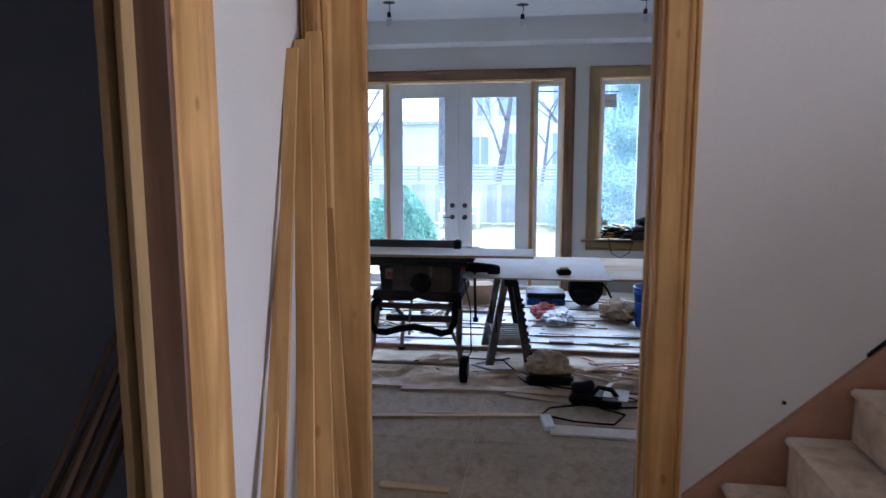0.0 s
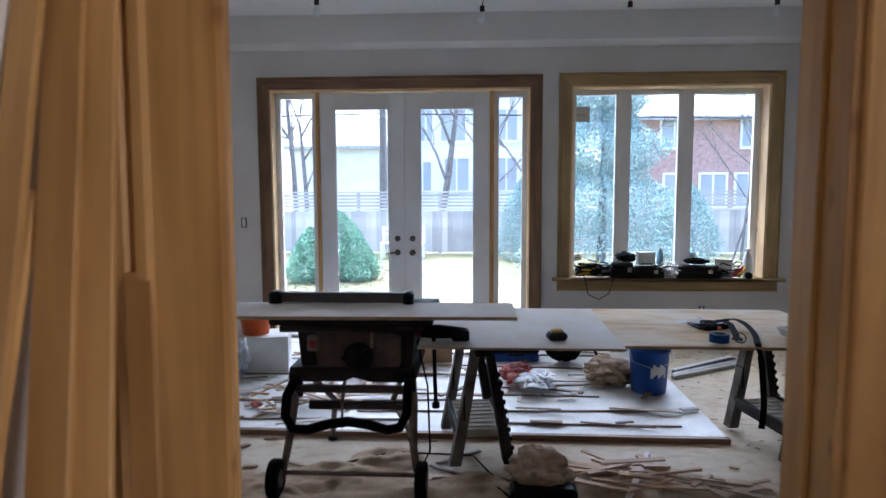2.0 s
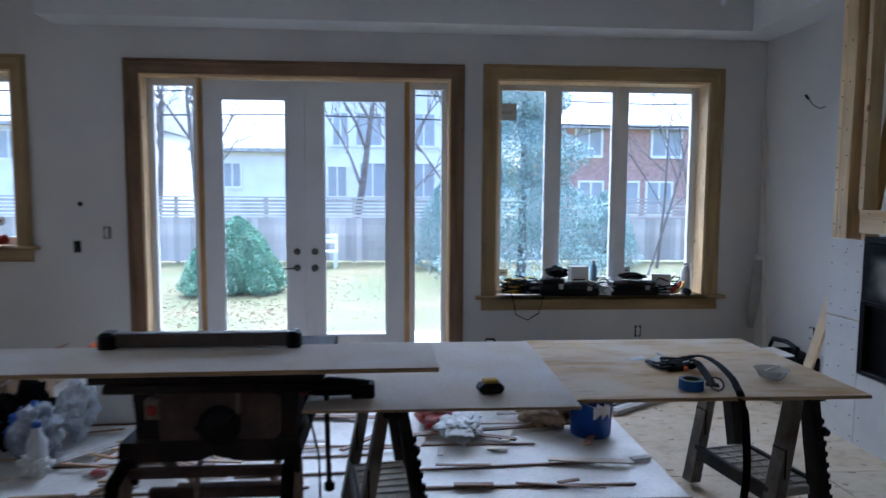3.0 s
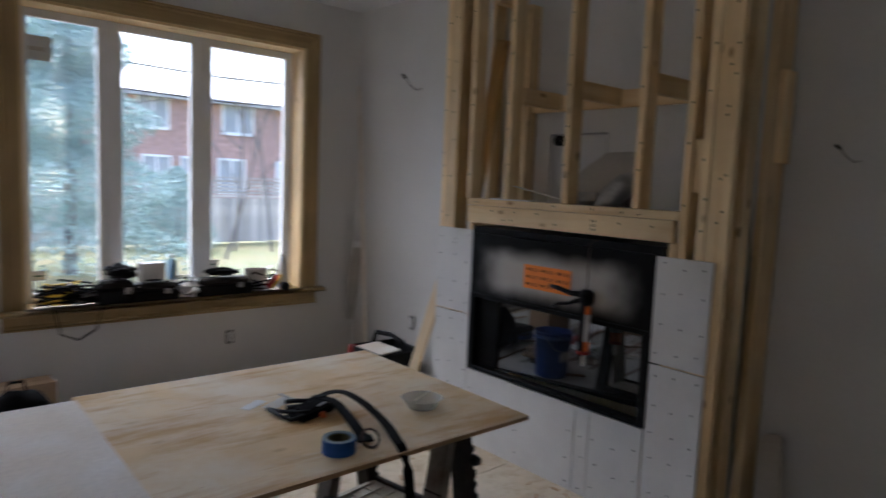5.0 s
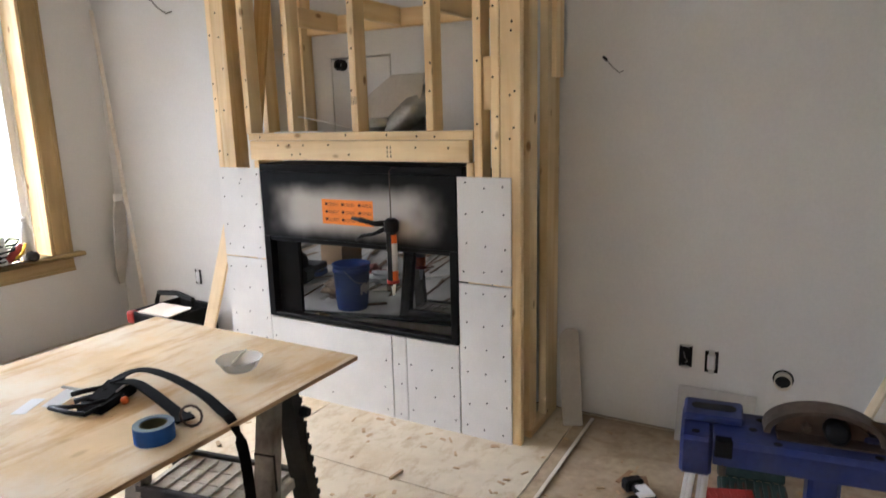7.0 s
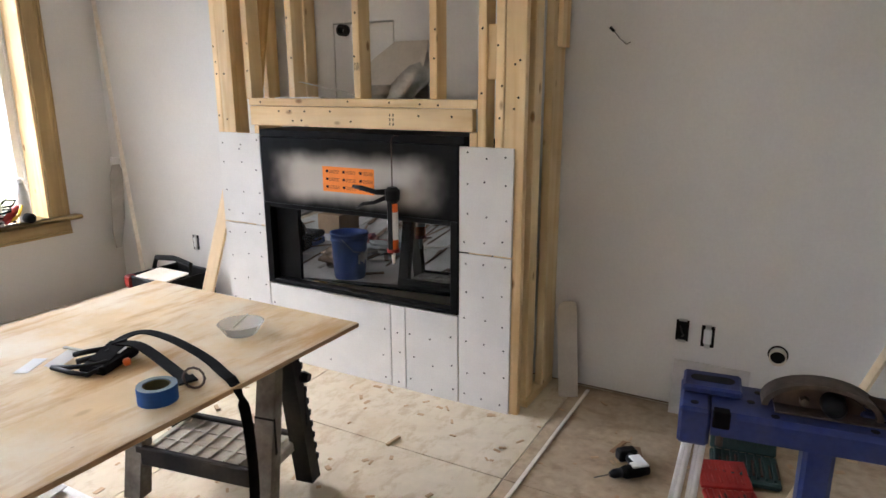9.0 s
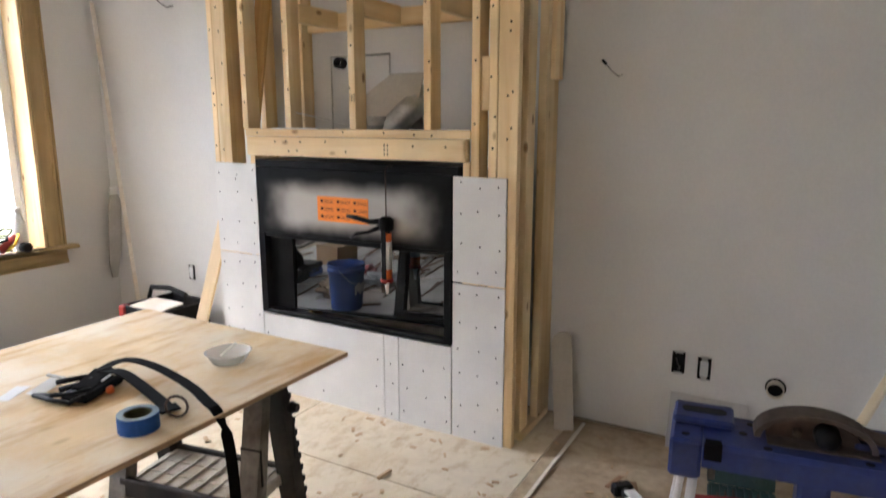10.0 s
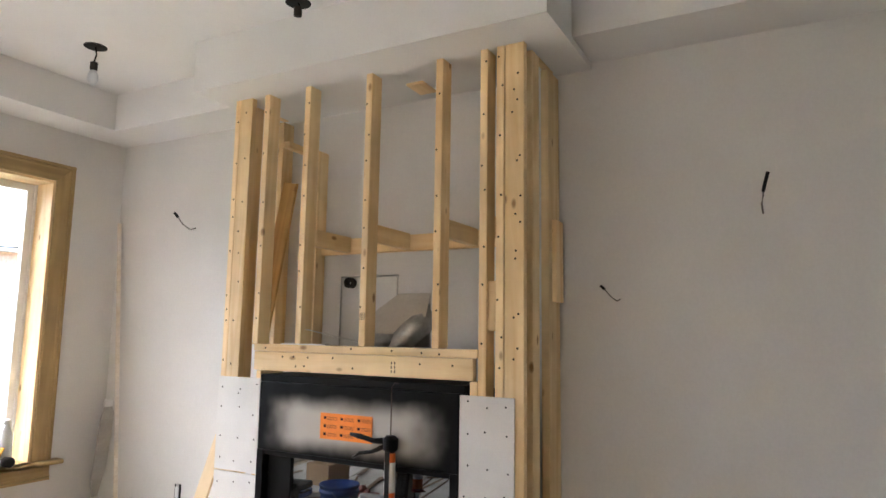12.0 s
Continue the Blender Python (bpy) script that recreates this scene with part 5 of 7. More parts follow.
# ---- table saw on its wheeled stand ----
saw = thing("table_saw", pose(-1.13, 3.0, FZ), "dusty black table saw on a folding wheeled stand", "table saw")
SAWBLACK = material("sooty_black_casting", (0.010, 0.008, 0.008), 0.65, vary=0.35, scale=7, tint=(0.030, 0.020, 0.016), spec=0.2)
STANDBROWN = material("brown_dusted_steel_tube", (0.24, 0.18, 0.14), 0.55, metal=0.3, vary=0.3, scale=10, tint=(0.10, 0.065, 0.05))
part("tabletop", cbox(-0.42, 0.40, -0.20, 0.42, 0.815, 0.85, bevel=0.004), SAWBLACK, saw)
part("front_rail", tube(bmesh.new(), [(-0.36, -0.205, 0.80), (0.36, -0.205, 0.80)], 0.017, 10), SAWBLACK, saw, smooth=True)
bm = bmesh.new()
prism(bm, [(-0.27, 0.58), (-0.25, 0.55), (0.26, 0.55), (0.29, 0.60), (0.31, 0.79), (0.30, 0.815), (-0.29, 0.815), (-0.28, 0.70)], "y", -0.15, 0.36)
part("housing", bm, SAWBLACK, saw)
part("front_cover", prism(bmesh.new(), [(-0.18, 0.57), (0.20, 0.57), (0.24, 0.62), (0.24, 0.76), (0.10, 0.79), (-0.20, 0.77)], "y", -0.175, -0.15), RUST, saw, "dark brown front cover")
part("shelf_lip", prism(bmesh.new(), [(-0.33, 0.545), (-0.31, 0.525), (-0.05, 0.53), (0.0, 0.55), (0.08, 0.53), (0.30, 0.525), (0.32, 0.55), (0.31, 0.60), (-0.32, 0.60)], "y", -0.19, 0.36), SAWBLACK, saw)
part("tilt_slot", cbox(-0.06, 0.10, -0.180, -0.175, 0.635, 0.655, bevel=0.002), BLACKPL, saw)
part("switch_plate", cbox(-0.235, -0.175, -0.185, -0.15, 0.68, 0.76, bevel=0.008), STANDBROWN, saw)
part("switch_button", cbox(-0.222, -0.19, -0.195, -0.185, 0.70, 0.735, bevel=0.004), REDPL, saw)
part("handwheel", lathe(bmesh.new(), [(0.014, 0), (0.055, 0.004), (0.075, 0.010), (0.075, 0.022), (0.055, 0.016), (0.014, 0.03)], 20, pose(0.03, -0.176, 0.66, 90)), BLACKPL, saw)
part("wheel_knob", tube(bmesh.new(), [(0.08, -0.20, 0.69), (0.08, -0.245, 0.69)], 0.011, 8), BLACKPL, saw, smooth=True)
part("bevel_lever", cbox(0.09, 0.105, -0.20, -0.15, 0.70, 0.80, bevel=0.004), STANDBROWN, saw)
part("crank_rod", tube(bmesh.new(), [(0.40, -0.10, 0.76), (0.405, -0.10, 0.52), (0.41, -0.11, 0.40)], 0.010, 8), SAWBLACK, saw, smooth=True)
part("crank_knob", lathe(bmesh.new(), [(0.012, 0), (0.020, 0.006), (0.020, 0.03), (0.012, 0.036)], 12, pose(0.41, -0.11, 0.37)), BLACKPL, saw, smooth=True)
fence_bar = part("rip_fence", cbox(-0.47, 0.235, 0.12, 0.17, 0.875, 0.93, bevel=0.004), material("bronze_anodised_bar", (0.085, 0.065, 0.055), 0.5, metal=0.0, vary=0.15, scale=12), saw, "dull bronze fence bar")
part("end_cap", cbox(-0.52, -0.45, 0.10, 0.19, 0.855, 0.935, bevel=0.015), BLACKPL, fence_bar)
part("end_cap", cbox(0.22, 0.275, 0.10, 0.19, 0.855, 0.935, bevel=0.015), BLACKPL, fence_bar)
for sx in (-1, 1):
    part("stand_tube", tube(bmesh.new(), [(sx * 0.29, -0.15, 0.55), (sx * 0.30, -0.20, 0.44), (sx * 0.31, -0.28, 0.24), (sx * 0.335, -0.33, 0.08)], [0.024, 0.026, 0.020, 0.016], 10), STANDBROWN, saw, smooth=True)
    part("back_leg", tube(bmesh.new(), [(sx * 0.24, -0.12, 0.54), (sx * 0.16, 0.10, 0.34), (sx * 0.24, 0.38, 0.02)], 0.016, 8), STANDBROWN, saw, smooth=True)
    part("hinge_plate", cbox(sx * 0.285 - 0.03, sx * 0.285 + 0.03, -0.205, -0.185, 0.45, 0.55, bevel=0.006), SAWBLACK, saw)
    part("foot", lathe(bmesh.new(), [(0.03, 0), (0.03, 0.012), (0.018, 0.03)], 10, pose(sx * 0.24, 0.38, 0)), BLACKPL, saw)
    wheel = part("wheel", lathe(bmesh.new(), [(0.05, -0.022), (0.088, -0.026), (0.095, -0.015), (0.095, 0.015), (0.088, 0.026), (0.05, 0.022)], 24, pose(sx * 0.355, -0.36, 0.095, 0, 90)), RUBBER, saw, smooth=True)
    part("hub", lathe(bmesh.new(), [(0.04, -0.028), (0.045, 0.0), (0.04, 0.028)], 14, pose(sx * 0.355, -0.36, 0.095, 0, 90)), STANDBROWN, wheel)
part("cross_bar", cbox(-0.29, 0.29, -0.215, -0.185, 0.475, 0.515, bevel=0.008), RUST, saw)
part("cross_bar", cbox(-0.24, 0.28, -0.16, -0.13, 0.37, 0.415, bevel=0.008), RUST, saw)
part("axle", tube(bmesh.new(), [(-0.34, -0.335, 0.115), (0.34, -0.335, 0.115)], 0.012, 8), STANDBROWN, saw)
part("cross_tube", tube(bmesh.new(), [(-0.2, 0.05, 0.33), (0.2, 0.05, 0.33)], 0.014, 8), STANDBROWN, saw)
part("latch_arm", tube(bmesh.new(), [(-0.05, -0.15, 0.53), (-0.06, -0.18, 0.42), (-0.08, -0.10, 0.26)], 0.010, 8), STANDBROWN, saw)
hb = [(-0.29, -0.22, 0.54), (-0.315, -0.27, 0.48), (-0.315, -0.31, 0.39), (-0.275, -0.33, 0.335), (-0.20, -0.33, 0.33), (-0.10, -0.33, 0.36), (0.0, -0.33, 0.375), (0.10, -0.33, 0.36), (0.19, -0.33, 0.335), (0.25, -0.33, 0.35), (0.28, -0.31, 0.41), (0.28, -0.24, 0.53)]
part("push_handle", tube(bmesh.new(), hb, 0.024, 10), RUBBER, saw, "black foam-covered push handle", smooth=True)
raw_edges(solo("mdf_board", cbox(-0.97, 0.97, -0.195, 0.195, 0, 0.018, bevel=0.0015), PLYDUST, pose(-1.286, 2.965, FZ + 0.8505, 0, 0, 0.8), "long pale board lying across the table saw", "board"))
cord = [(0.28, 0.1, 0.75), (0.36, 0.0, 0.45), (0.38, -0.12, 0.15), (0.30, -0.25, 0.012), (0.1, -0.1, 0.012), (-0.1, 0.02, 0.012), (0.15, 0.18, 0.012), (0.6, 0.15, 0.012), (0.75, -0.22, 0.012), (0.95, -0.45, 0.012)]
solo("power_cord", tube(bmesh.new(), cord, 0.005, 6), RUBBER, pose(-1.13, 3.0, FZ), "black power cord trailing over the floor", "cord")

# ---- things on the worktop ----
W2 = TZ + 0.0135
drill = thing("angle_grinder", pose(-0.70, 2.93, W2, 0, 0, 4), "black and red power tool lying on the worktop", "power tool")
part("motor_body", tube(bmesh.new(), [(-0.10, 0, 0.045), (-0.02, 0, 0.045), (0.08, 0, 0.04), (0.13, 0, 0.038)], [0.03, 0.038, 0.032, 0.026], 12), BLACKPL, drill, smooth=True)
part("handle_ring", tube(bmesh.new(), [(-0.10, 0, 0.045), (-0.16, 0.01, 0.05), (-0.19, 0, 0.04)], [0.03, 0.034, 0.02], 10), REDPL, drill)
part("battery", cbox(0.06, 0.15, -0.04, 0.04, 0.0, 0.055, bevel=0.008), BLACKPL, drill)
batt = thing("battery_pack", pose(-0.10, 2.96, W2, 0, 0, 10), "black tool battery on the white sheet", "battery")
part("case", cbox(-0.05, 0.05, -0.035, 0.035, 0, 0.04, bevel=0.012), BLACKPL, batt)
part("terminal_block", cbox(-0.03, 0.03, -0.02, 0.02, 0.04, 0.055, bevel=0.005), YELLOWPL, batt)

tape = thing("masking_tape", pose(0.735, 3.005, TZ), "roll of blue masking tape on the plywood", "tape roll")
bm = bmesh.new()
N = 32
prof = [(0.034, 0), (0.049, 0), (0.049, 0.042), (0.034, 0.042)]
rings = [[bm.verts.new((r * math.cos(2 * math.pi * k / N), r * math.sin(2 * math.pi * k / N), z)) for k in range(N)] for r, z in prof]
for i in range(4):
    for k in range(N):
        bm.faces.new((rings[i][k], rings[i][(k + 1) % N], rings[(i + 1) % 4][(k + 1) % N], rings[(i + 1) % 4][k]))
part("tape", bm, BLUETAPE, tape, smooth=False)
bm = bmesh.new()
rings = [[bm.verts.new((r * math.cos(2 * math.pi * k / N), r * math.sin(2 * math.pi * k / N), z)) for k in range(N)] for r, z in ((0.031, 0.001), (0.0338, 0.001), (0.0338, 0.041), (0.031, 0.041))]
for i in range(4):
    for k in range(N):
        bm.faces.new((rings[i][k], rings[i][(k + 1) % N], rings[(i + 1) % 4][(k + 1) % N], rings[(i + 1) % 4][k]))
part("core", bm, OLIVE, tape)
bm = bmesh.new()
rings = [[bm.verts.new((r * math.cos(2 * math.pi * k / N), r * math.sin(2 * math.pi * k / N), z)) for k in range(N)] for r, z in ((0.0342, 0.0422), (0.0488, 0.0422), (0.0488, 0.0432), (0.0342, 0.0432))]
for i in range(4):
    for k in range(N):
        bm.faces.new((rings[i][k], rings[i][(k + 1) % N], rings[(i + 1) % 4][(k + 1) % N], rings[(i + 1) % 4][k]))
part("tape_edge", bm, TAPEEDGE, tape)

dish = thing("plastic_dish", pose(1.17, 3.16, TZ), "shallow translucent plastic dish with some screws", "dish")
part("bowl", lathe(bmesh.new(), [(0.045, 0.0), (0.05, 0.002), (0.07, 0.035), (0.073, 0.036), (0.067, 0.036), (0.048, 0.004)], 28), MILKY, dish, smooth=True)
part("screw", tube(bmesh.new(), [(-0.03, 0.0, 0.03), (0.05, 0.02, 0.045)], 0.003, 6), STEEL, dish)

nailer = thing("tool_pouch", pose(0.80, 3.30, TZ, 0, 0, 0), "black tool belt pouch with a long strap", "tool belt")
part("pouch", cbox(-0.075, 0.075, -0.045, 0.045, 0.002, 0.026, bevel=0.010, m=pose(0.015, 0.01, 0.0, 2, -3, 14)), RUBBER, nailer)
part("flap", cbox(-0.06, 0.055, -0.03, 0.03, 0.026, 0.033, bevel=0.003, m=pose(0.03, 0.03, 0.002, 6, -7, 24)), RUBBER, nailer)
part("flap", cbox(-0.03, 0.04, -0.022, 0.022, 0.0, 0.007, bevel=0.003, m=pose(0.085, 0.055, 0.036, -12, 9, 48)), RUBBER, nailer)
part("bottle_cap", lathe(bmesh.new(), [(0.009, 0), (0.011, 0.003), (0.011, 0.014), (0.008, 0.017)], 14, pose(0.022, -0.044, 0.013, 70, 0, 40)), ORANGEPL, nailer, "orange plastic cap", smooth=True)
part("buckle", cbox(-0.018, 0.018, -0.003, 0.003, 0.034, 0.038, bevel=0.001, m=pose(0.045, -0.012, 0.003, 0, -5, 20)), STEEL, nailer, "small steel buckle")
for pts, rr in (([(-0.095, 0.105, 0.014), (-0.075, 0.055, 0.017), (-0.045, 0.0, 0.022), (-0.01, -0.02, 0.026)], 0.007), ([(-0.095, 0.105, 0.014), (-0.085, 0.04, 0.010), (-0.072, -0.02, 0.010), (-0.03, -0.03, 0.018)], 0.007), ([(-0.02, 0.12, 0.020), (0.0, 0.09, 0.028), (0.03, 0.05, 0.034)], 0.008), ([(-0.035, 0.085, 0.012), (0.0, 0.05, 0.020), (0.03, 0.03, 0.030)], 0.009)):
    part("tool_handle", tube(bmesh.new(), pts, rr, 8), BLACKPL, nailer, smooth=True)
part("wrench", cbox(-0.035, 0.035, -0.006, 0.006, 0.0, 0.004, bevel=0.001, m=pose(-0.01, 0.125, 0.030, 0, -12, 118)), STEEL, nailer, "steel wrench")


def ribbon(pts, w, t):
    """A flat strap along points, its width across the way it runs and level."""
    bm = bmesh.new()
    pts = [Vector(p) for p in pts]
    for _ in range(2):
        q = [pts[0]]
        for a, b in zip(pts, pts[1:]):
            q += [a.lerp(b, 0.25), a.lerp(b, 0.75)]
        pts = q + [pts[-1]]
    rings = []
    for i, p in enumerate(pts):
        d = (pts[min(i + 1, len(pts) - 1)] - pts[max(i - 1, 0)]).normalized()
        side = Vector((d.y, -d.x, 0))
        side = side.normalized() if side.length > 0.2 else Vector((-0.95, 0.30, 0)).normalized()
        up = side.cross(d).normalized()
        rings.append([bm.verts.new(p + side * a * w / 2 + up * b * t / 2) for a, b in ((-1, -1), (1, -1), (1, 1), (-1, 1))])
    for r0, r1 in zip(rings, rings[1:]):
        for k in range(4):
            bm.faces.new((r0[k], r0[(k + 1) % 4], r1[(k + 1) % 4], r1[k]))
    bm.faces.new(rings[0][::-1])
    bm.faces.new(rings[-1])
    return bm


part("strap", ribbon([(0.06, 0.05, 0.038), (0.11, 0.055, 0.048), (0.15, 0.03, 0.052), (0.16, -0.06, 0.045), (0.15, -0.16, 0.036), (0.13, -0.27, 0.025), (0.10, -0.35, 0.018), (0.085, -0.405, 0.012), (0.095, -0.425, -0.06), (0.11, -0.42, -0.18), (0.13, -0.40, -0.32), (0.12, -0.40, -0.42)], 0.030, 0.004), RUBBER, nailer)
part("strap", ribbon([(0.07, 0.04, 0.040), (0.085, -0.02, 0.044), (0.075, -0.10, 0.032), (0.055, -0.19, 0.022), (0.035, -0.27, 0.014)], 0.034, 0.004), RUBBER, nailer)
part("strap_end", cbox(-0.026, 0.026, -0.022, 0.022, 0.0, 0.006, bevel=0.002, m=pose(0.030, -0.285, 0.010, 0, 0, -22)), RUBBER, nailer)
part("ring", tube(bmesh.new(), [(0.030 + 0.030 * math.cos(a * 0.5236), -0.318 + 0.018 * math.sin(a * 0.5236), 0.026 + 0.022 * math.sin(a * 0.5236)) for a in range(12)], 0.0035, 6, closed=True), RUST, nailer)
solo("paper_scrap", cbox(-0.05, 0.05, -0.02, 0.02, 0, 0.001), PAPERWHITE, pose(0.70, 3.50, TZ + 0.0005, 0, 0, 30), "small white card lying on the plywood", "card")
solo("paper_scrap", cbox(-0.05, 0.05, -0.022, 0.022, 0, 0.001), PAPERWHITE, pose(0.765, 3.445, TZ + 0.010, 8, -10, 12), "small white card propped on the tool pouch", "card")

# ---- things on the window sill ----
SZ = WIN[2] + 0.0265


def cord_heap(x0, x1, mat, seed, label):
    g = random.Random(seed)
    pts = []
    for k in range(46):
        a = k * 0.9
        pts.append(((x1 - x0) * 0.5 * math.cos(a) * g.uniform(0.5, 1), 0.045 * math.sin(a) * g.uniform(0.4, 1), 0.012 + 0.17 * (k / 46) * g.uniform(0.3, 1.0)))
    return solo("coiled_cable", tube(bmesh.new(), pts, 0.007, 6), mat, pose((x0 + x1) / 2, YB - 0.005, SZ), label, "cable", smooth=True)


for x0, x1, mat, seed, name in ((0.43, 0.80, RUBBER, 1, "black"), (0.46, 0.70, YELLOWPL, 2, "yellow"), (0.42, 0.74, BLACKPL, 3, "black"), (0.55, 0.90, RUBBER, 5, "black"), (0.48, 0.86, BLACKPL, 6, "black"), (0.60, 0.84, WIREGREY, 7, "grey"), (1.20, 1.46, FILM, 4, "white"), (1.16, 1.44, RUBBER, 8, "black"), (1.24, 1.48, FILM, 9, "white"), (1.80, 2.06, RUBBER, 10, "black")):
    cord_heap(x0, x1, mat, seed, "tangled %s cable on the sill" % name)
solo("power_cord", tube(bmesh.new(), [(0.52, -0.05, 0.03), (0.53, -0.10, 0.0), (0.56, -0.105, -0.15), (0.66, -0.10, -0.20), (0.76, -0.10, -0.14), (0.80, -0.09, 0.0), (0.81, -0.04, 0.03)], 0.005, 6), RUBBER, pose(0, YB - 0.005, SZ), "black cord looping below the sill", "cord", smooth=True)


def tool_case(x, w, h, label):
    root = thing("tool_case", pose(x, YB - 0.0, SZ), label, "tool case", "tool cases on the sill")
    part("body", cbox(-w / 2, w / 2, -0.065, 0.065, 0, h * 0.6, bevel=0.012), BLACKPL, root)
    part("lid", cbox(-w / 2 + 0.02, w / 2 - 0.02, -0.055, 0.06, h * 0.6 + 0.001, h, bevel=0.015), DUSTYBLACK, root)
    part("handle", tube(bmesh.new(), [(-0.05, -0.05, h), (-0.05, -0.05, h + 0.025), (0.05, -0.05, h + 0.025), (0.05, -0.05, h)], 0.007, 6), BLACKPL, root)
    part("latch", cbox(w / 4 - 0.02, w / 4 + 0.02, -0.072, -0.064, h * 0.4, h * 0.7, bevel=0.003), GREYBOARD, root)
    return root


tool_case(0.90, 0.24, 0.15, "black plastic tool case on the window sill")
tool_case(1.12, 0.36, 0.115, "low black plastic tool case on the window sill")
tool_case(1.62, 0.42, 0.125, "long black plastic tool case on the window sill")
crumple("tool_bag", 0.93, YB - 0.01, SZ + 0.16, 0.075, 0.7, RUBBER, "slack black fabric tool bag on a tool case", "bag", 21, 0.4, 1.5)
crumple("tool_bag", 1.60, YB, SZ + 0.135, 0.055, 0.6, RUBBER, "slack black fabric pouch on a tool case", "bag", 22, 0.4, 2.2)
crumple("rag", 1.40, YB, SZ, 0.07, 0.9, PAPERWHITE, "crumpled white cloth on the sill", "rag", 23, 0.6, 1.2)
carton(1.13, YB + 0.02, SZ + 0.1255, 0.16, 0.08, 0.12, PAPERWHITE, 6, "small white cardboard box on a tool case")
bottle = thing("bottle", pose(1.27, YB + 0.03, SZ + 0.126), "clear bottle with pale blue liquid on the sill", "bottle")
part("body", lathe(bmesh.new(), [(0.03, 0), (0.033, 0.01), (0.033, 0.11), (0.014, 0.145), (0.014, 0.15)], 20), material("pale_blue_liquid", (0.35, 0.55, 0.75), 0.15, bump=0), bottle, smooth=True)
part("cap", lathe(bmesh.new(), [(0.016, 0.15), (0.017, 0.152), (0.017, 0.17), (0.015, 0.172)], 16), WHITEPL, bottle, smooth=True)
bottle2 = thing("bottle", pose(2.10, YB + 0.02, SZ), "tall translucent white bottle in the sill's corner", "bottle")
part("body", lathe(bmesh.new(), [(0.036, 0), (0.04, 0.01), (0.04, 0.19), (0.018, 0.24), (0.018, 0.25)], 20), FILM, bottle2, smooth=True)
part("cap", lathe(bmesh.new(), [(0.02, 0.25), (0.02, 0.28), (0.017, 0.283)], 16), WHITEPL, bottle2, smooth=True)
gun = thing("glue_bottle", pose(2.0, YB - 0.03, SZ, 0, 0, 15), "red tube with a yellow handle on the sill", "tool")
part("body", tube(bmesh.new(), [(-0.06, 0, 0.03), (0.06, 0.02, 0.10)], 0.024, 10), REDPL, gun, smooth=True)
part("handle", tube(bmesh.new(), [(-0.03, 0.0, 0.02), (0.02, -0.03, 0.06), (0.05, -0.03, 0.12)], 0.010, 8), YELLOWPL, gun, smooth=True)
solo("spray_cap", lathe(bmesh.new(), [(0.028, 0), (0.032, 0.004), (0.032, 0.05), (0.024, 0.058)], 18, pose(0, 0, 0.032, 90)), BLACKPL, pose(2.08, YB - 0.04, SZ), "black round cap lying on the sill", "cap", smooth=True)
carton(1.88, YB + 0.03, SZ, 0.16, 0.09, 0.16, PAPERWHITE, -20, "small torn white carton on the sill", True)
# notices stuck to the panes
for x, z, w, h in ((0.50, 2.22, 0.20, 0.15), (0.50, 0.80, 0.08, 0.06), (1.62, 0.82, 0.09, 0.06)):
    note = solo("window_sticker", cbox(-w / 2, w / 2, -0.0008, 0.0, -h / 2, h / 2), FILM, pose(x, YW + 0.1045, z), "white label stuck on the window pane", "sticker")
    part("print_bar", cbox(-w * 0.3, w * 0.3, -0.0016, -0.0009, -h * 0.12, h * 0.05), GREENPL if w < 0.15 else GREYBOARD, note)

# ---- the corner by the back wall and along the fireplace wall ----
solo("thin_batten", cbox(-0.013, 0.013, -0.006, 0.006, 0, 2.27, bevel=0.002), PLYDUST, Matrix.Translation((2.62, 5.62, FZ)) @ Vector((0.10, 0.36, 2.235)).to_track_quat("Z", "Y").to_matrix().to_4x4(), "long thin pale batten leaning in the corner", "batten")
shovel = thing("trowel_board", pose(2.685, 5.955, 0.45, 8, 0, 0), "long grey rounded board leaning in the corner", "board")
part("blade", prism(bmesh.new(), [(-0.045, 0.0), (-0.02, -0.12), (0.02, -0.12), (0.05, 0.1), (0.045, 0.45), (0.02, 0.50), (-0.03, 0.50), (-0.05, 0.42)], "y", -0.006, 0.006), GREYBOARD, shovel)
part("head", cbox(-0.04, 0.02, -0.012, 0.012, 0.50, 0.55, bevel=0.004), PAPERWHITE, shovel)
crate = thing("tool_tote", pose(2.45, 5.12, FZ, 0, 0, -4) @ Matrix.Diagonal((1, 0.74, 1.15, 1)), "black open tool tote with red handles", "tool tote")
for y in (-0.25, 0.25):
    part("end", cbox(-0.18, 0.18, y - 0.012, y + 0.012, 0, 0.27, bevel=0.006), BLACKPL, crate)
for x in (-0.18, 0.18):
    part("side", cbox(x - 0.012, x + 0.012, -0.24, 0.24, 0, 0.27, bevel=0.006), BLACKPL, crate)
part("bottom", cbox(-0.17, 0.17, -0.24, 0.24, 0, 0.015), BLACKPL, crate)
part("corner_grip", cbox(-0.205, -0.15, 0.19, 0.275, 0.20, 0.27, bevel=0.01), REDPL, crate)
part("carry_bar", tube(bmesh.new(), [(0.0, 0.25, 0.27), (0.02, 0.24, 0.33), (0.03, 0.0, 0.345), (0.02, -0.24, 0.33), (0, -0.25, 0.27)], 0.016, 8), BLACKPL, crate)
part("red_rod", tube(bmesh.new(), [(-0.22, -0.20, 0.02), (-0.20, -0.12, 0.26)], 0.011, 8), REDPL, crate)
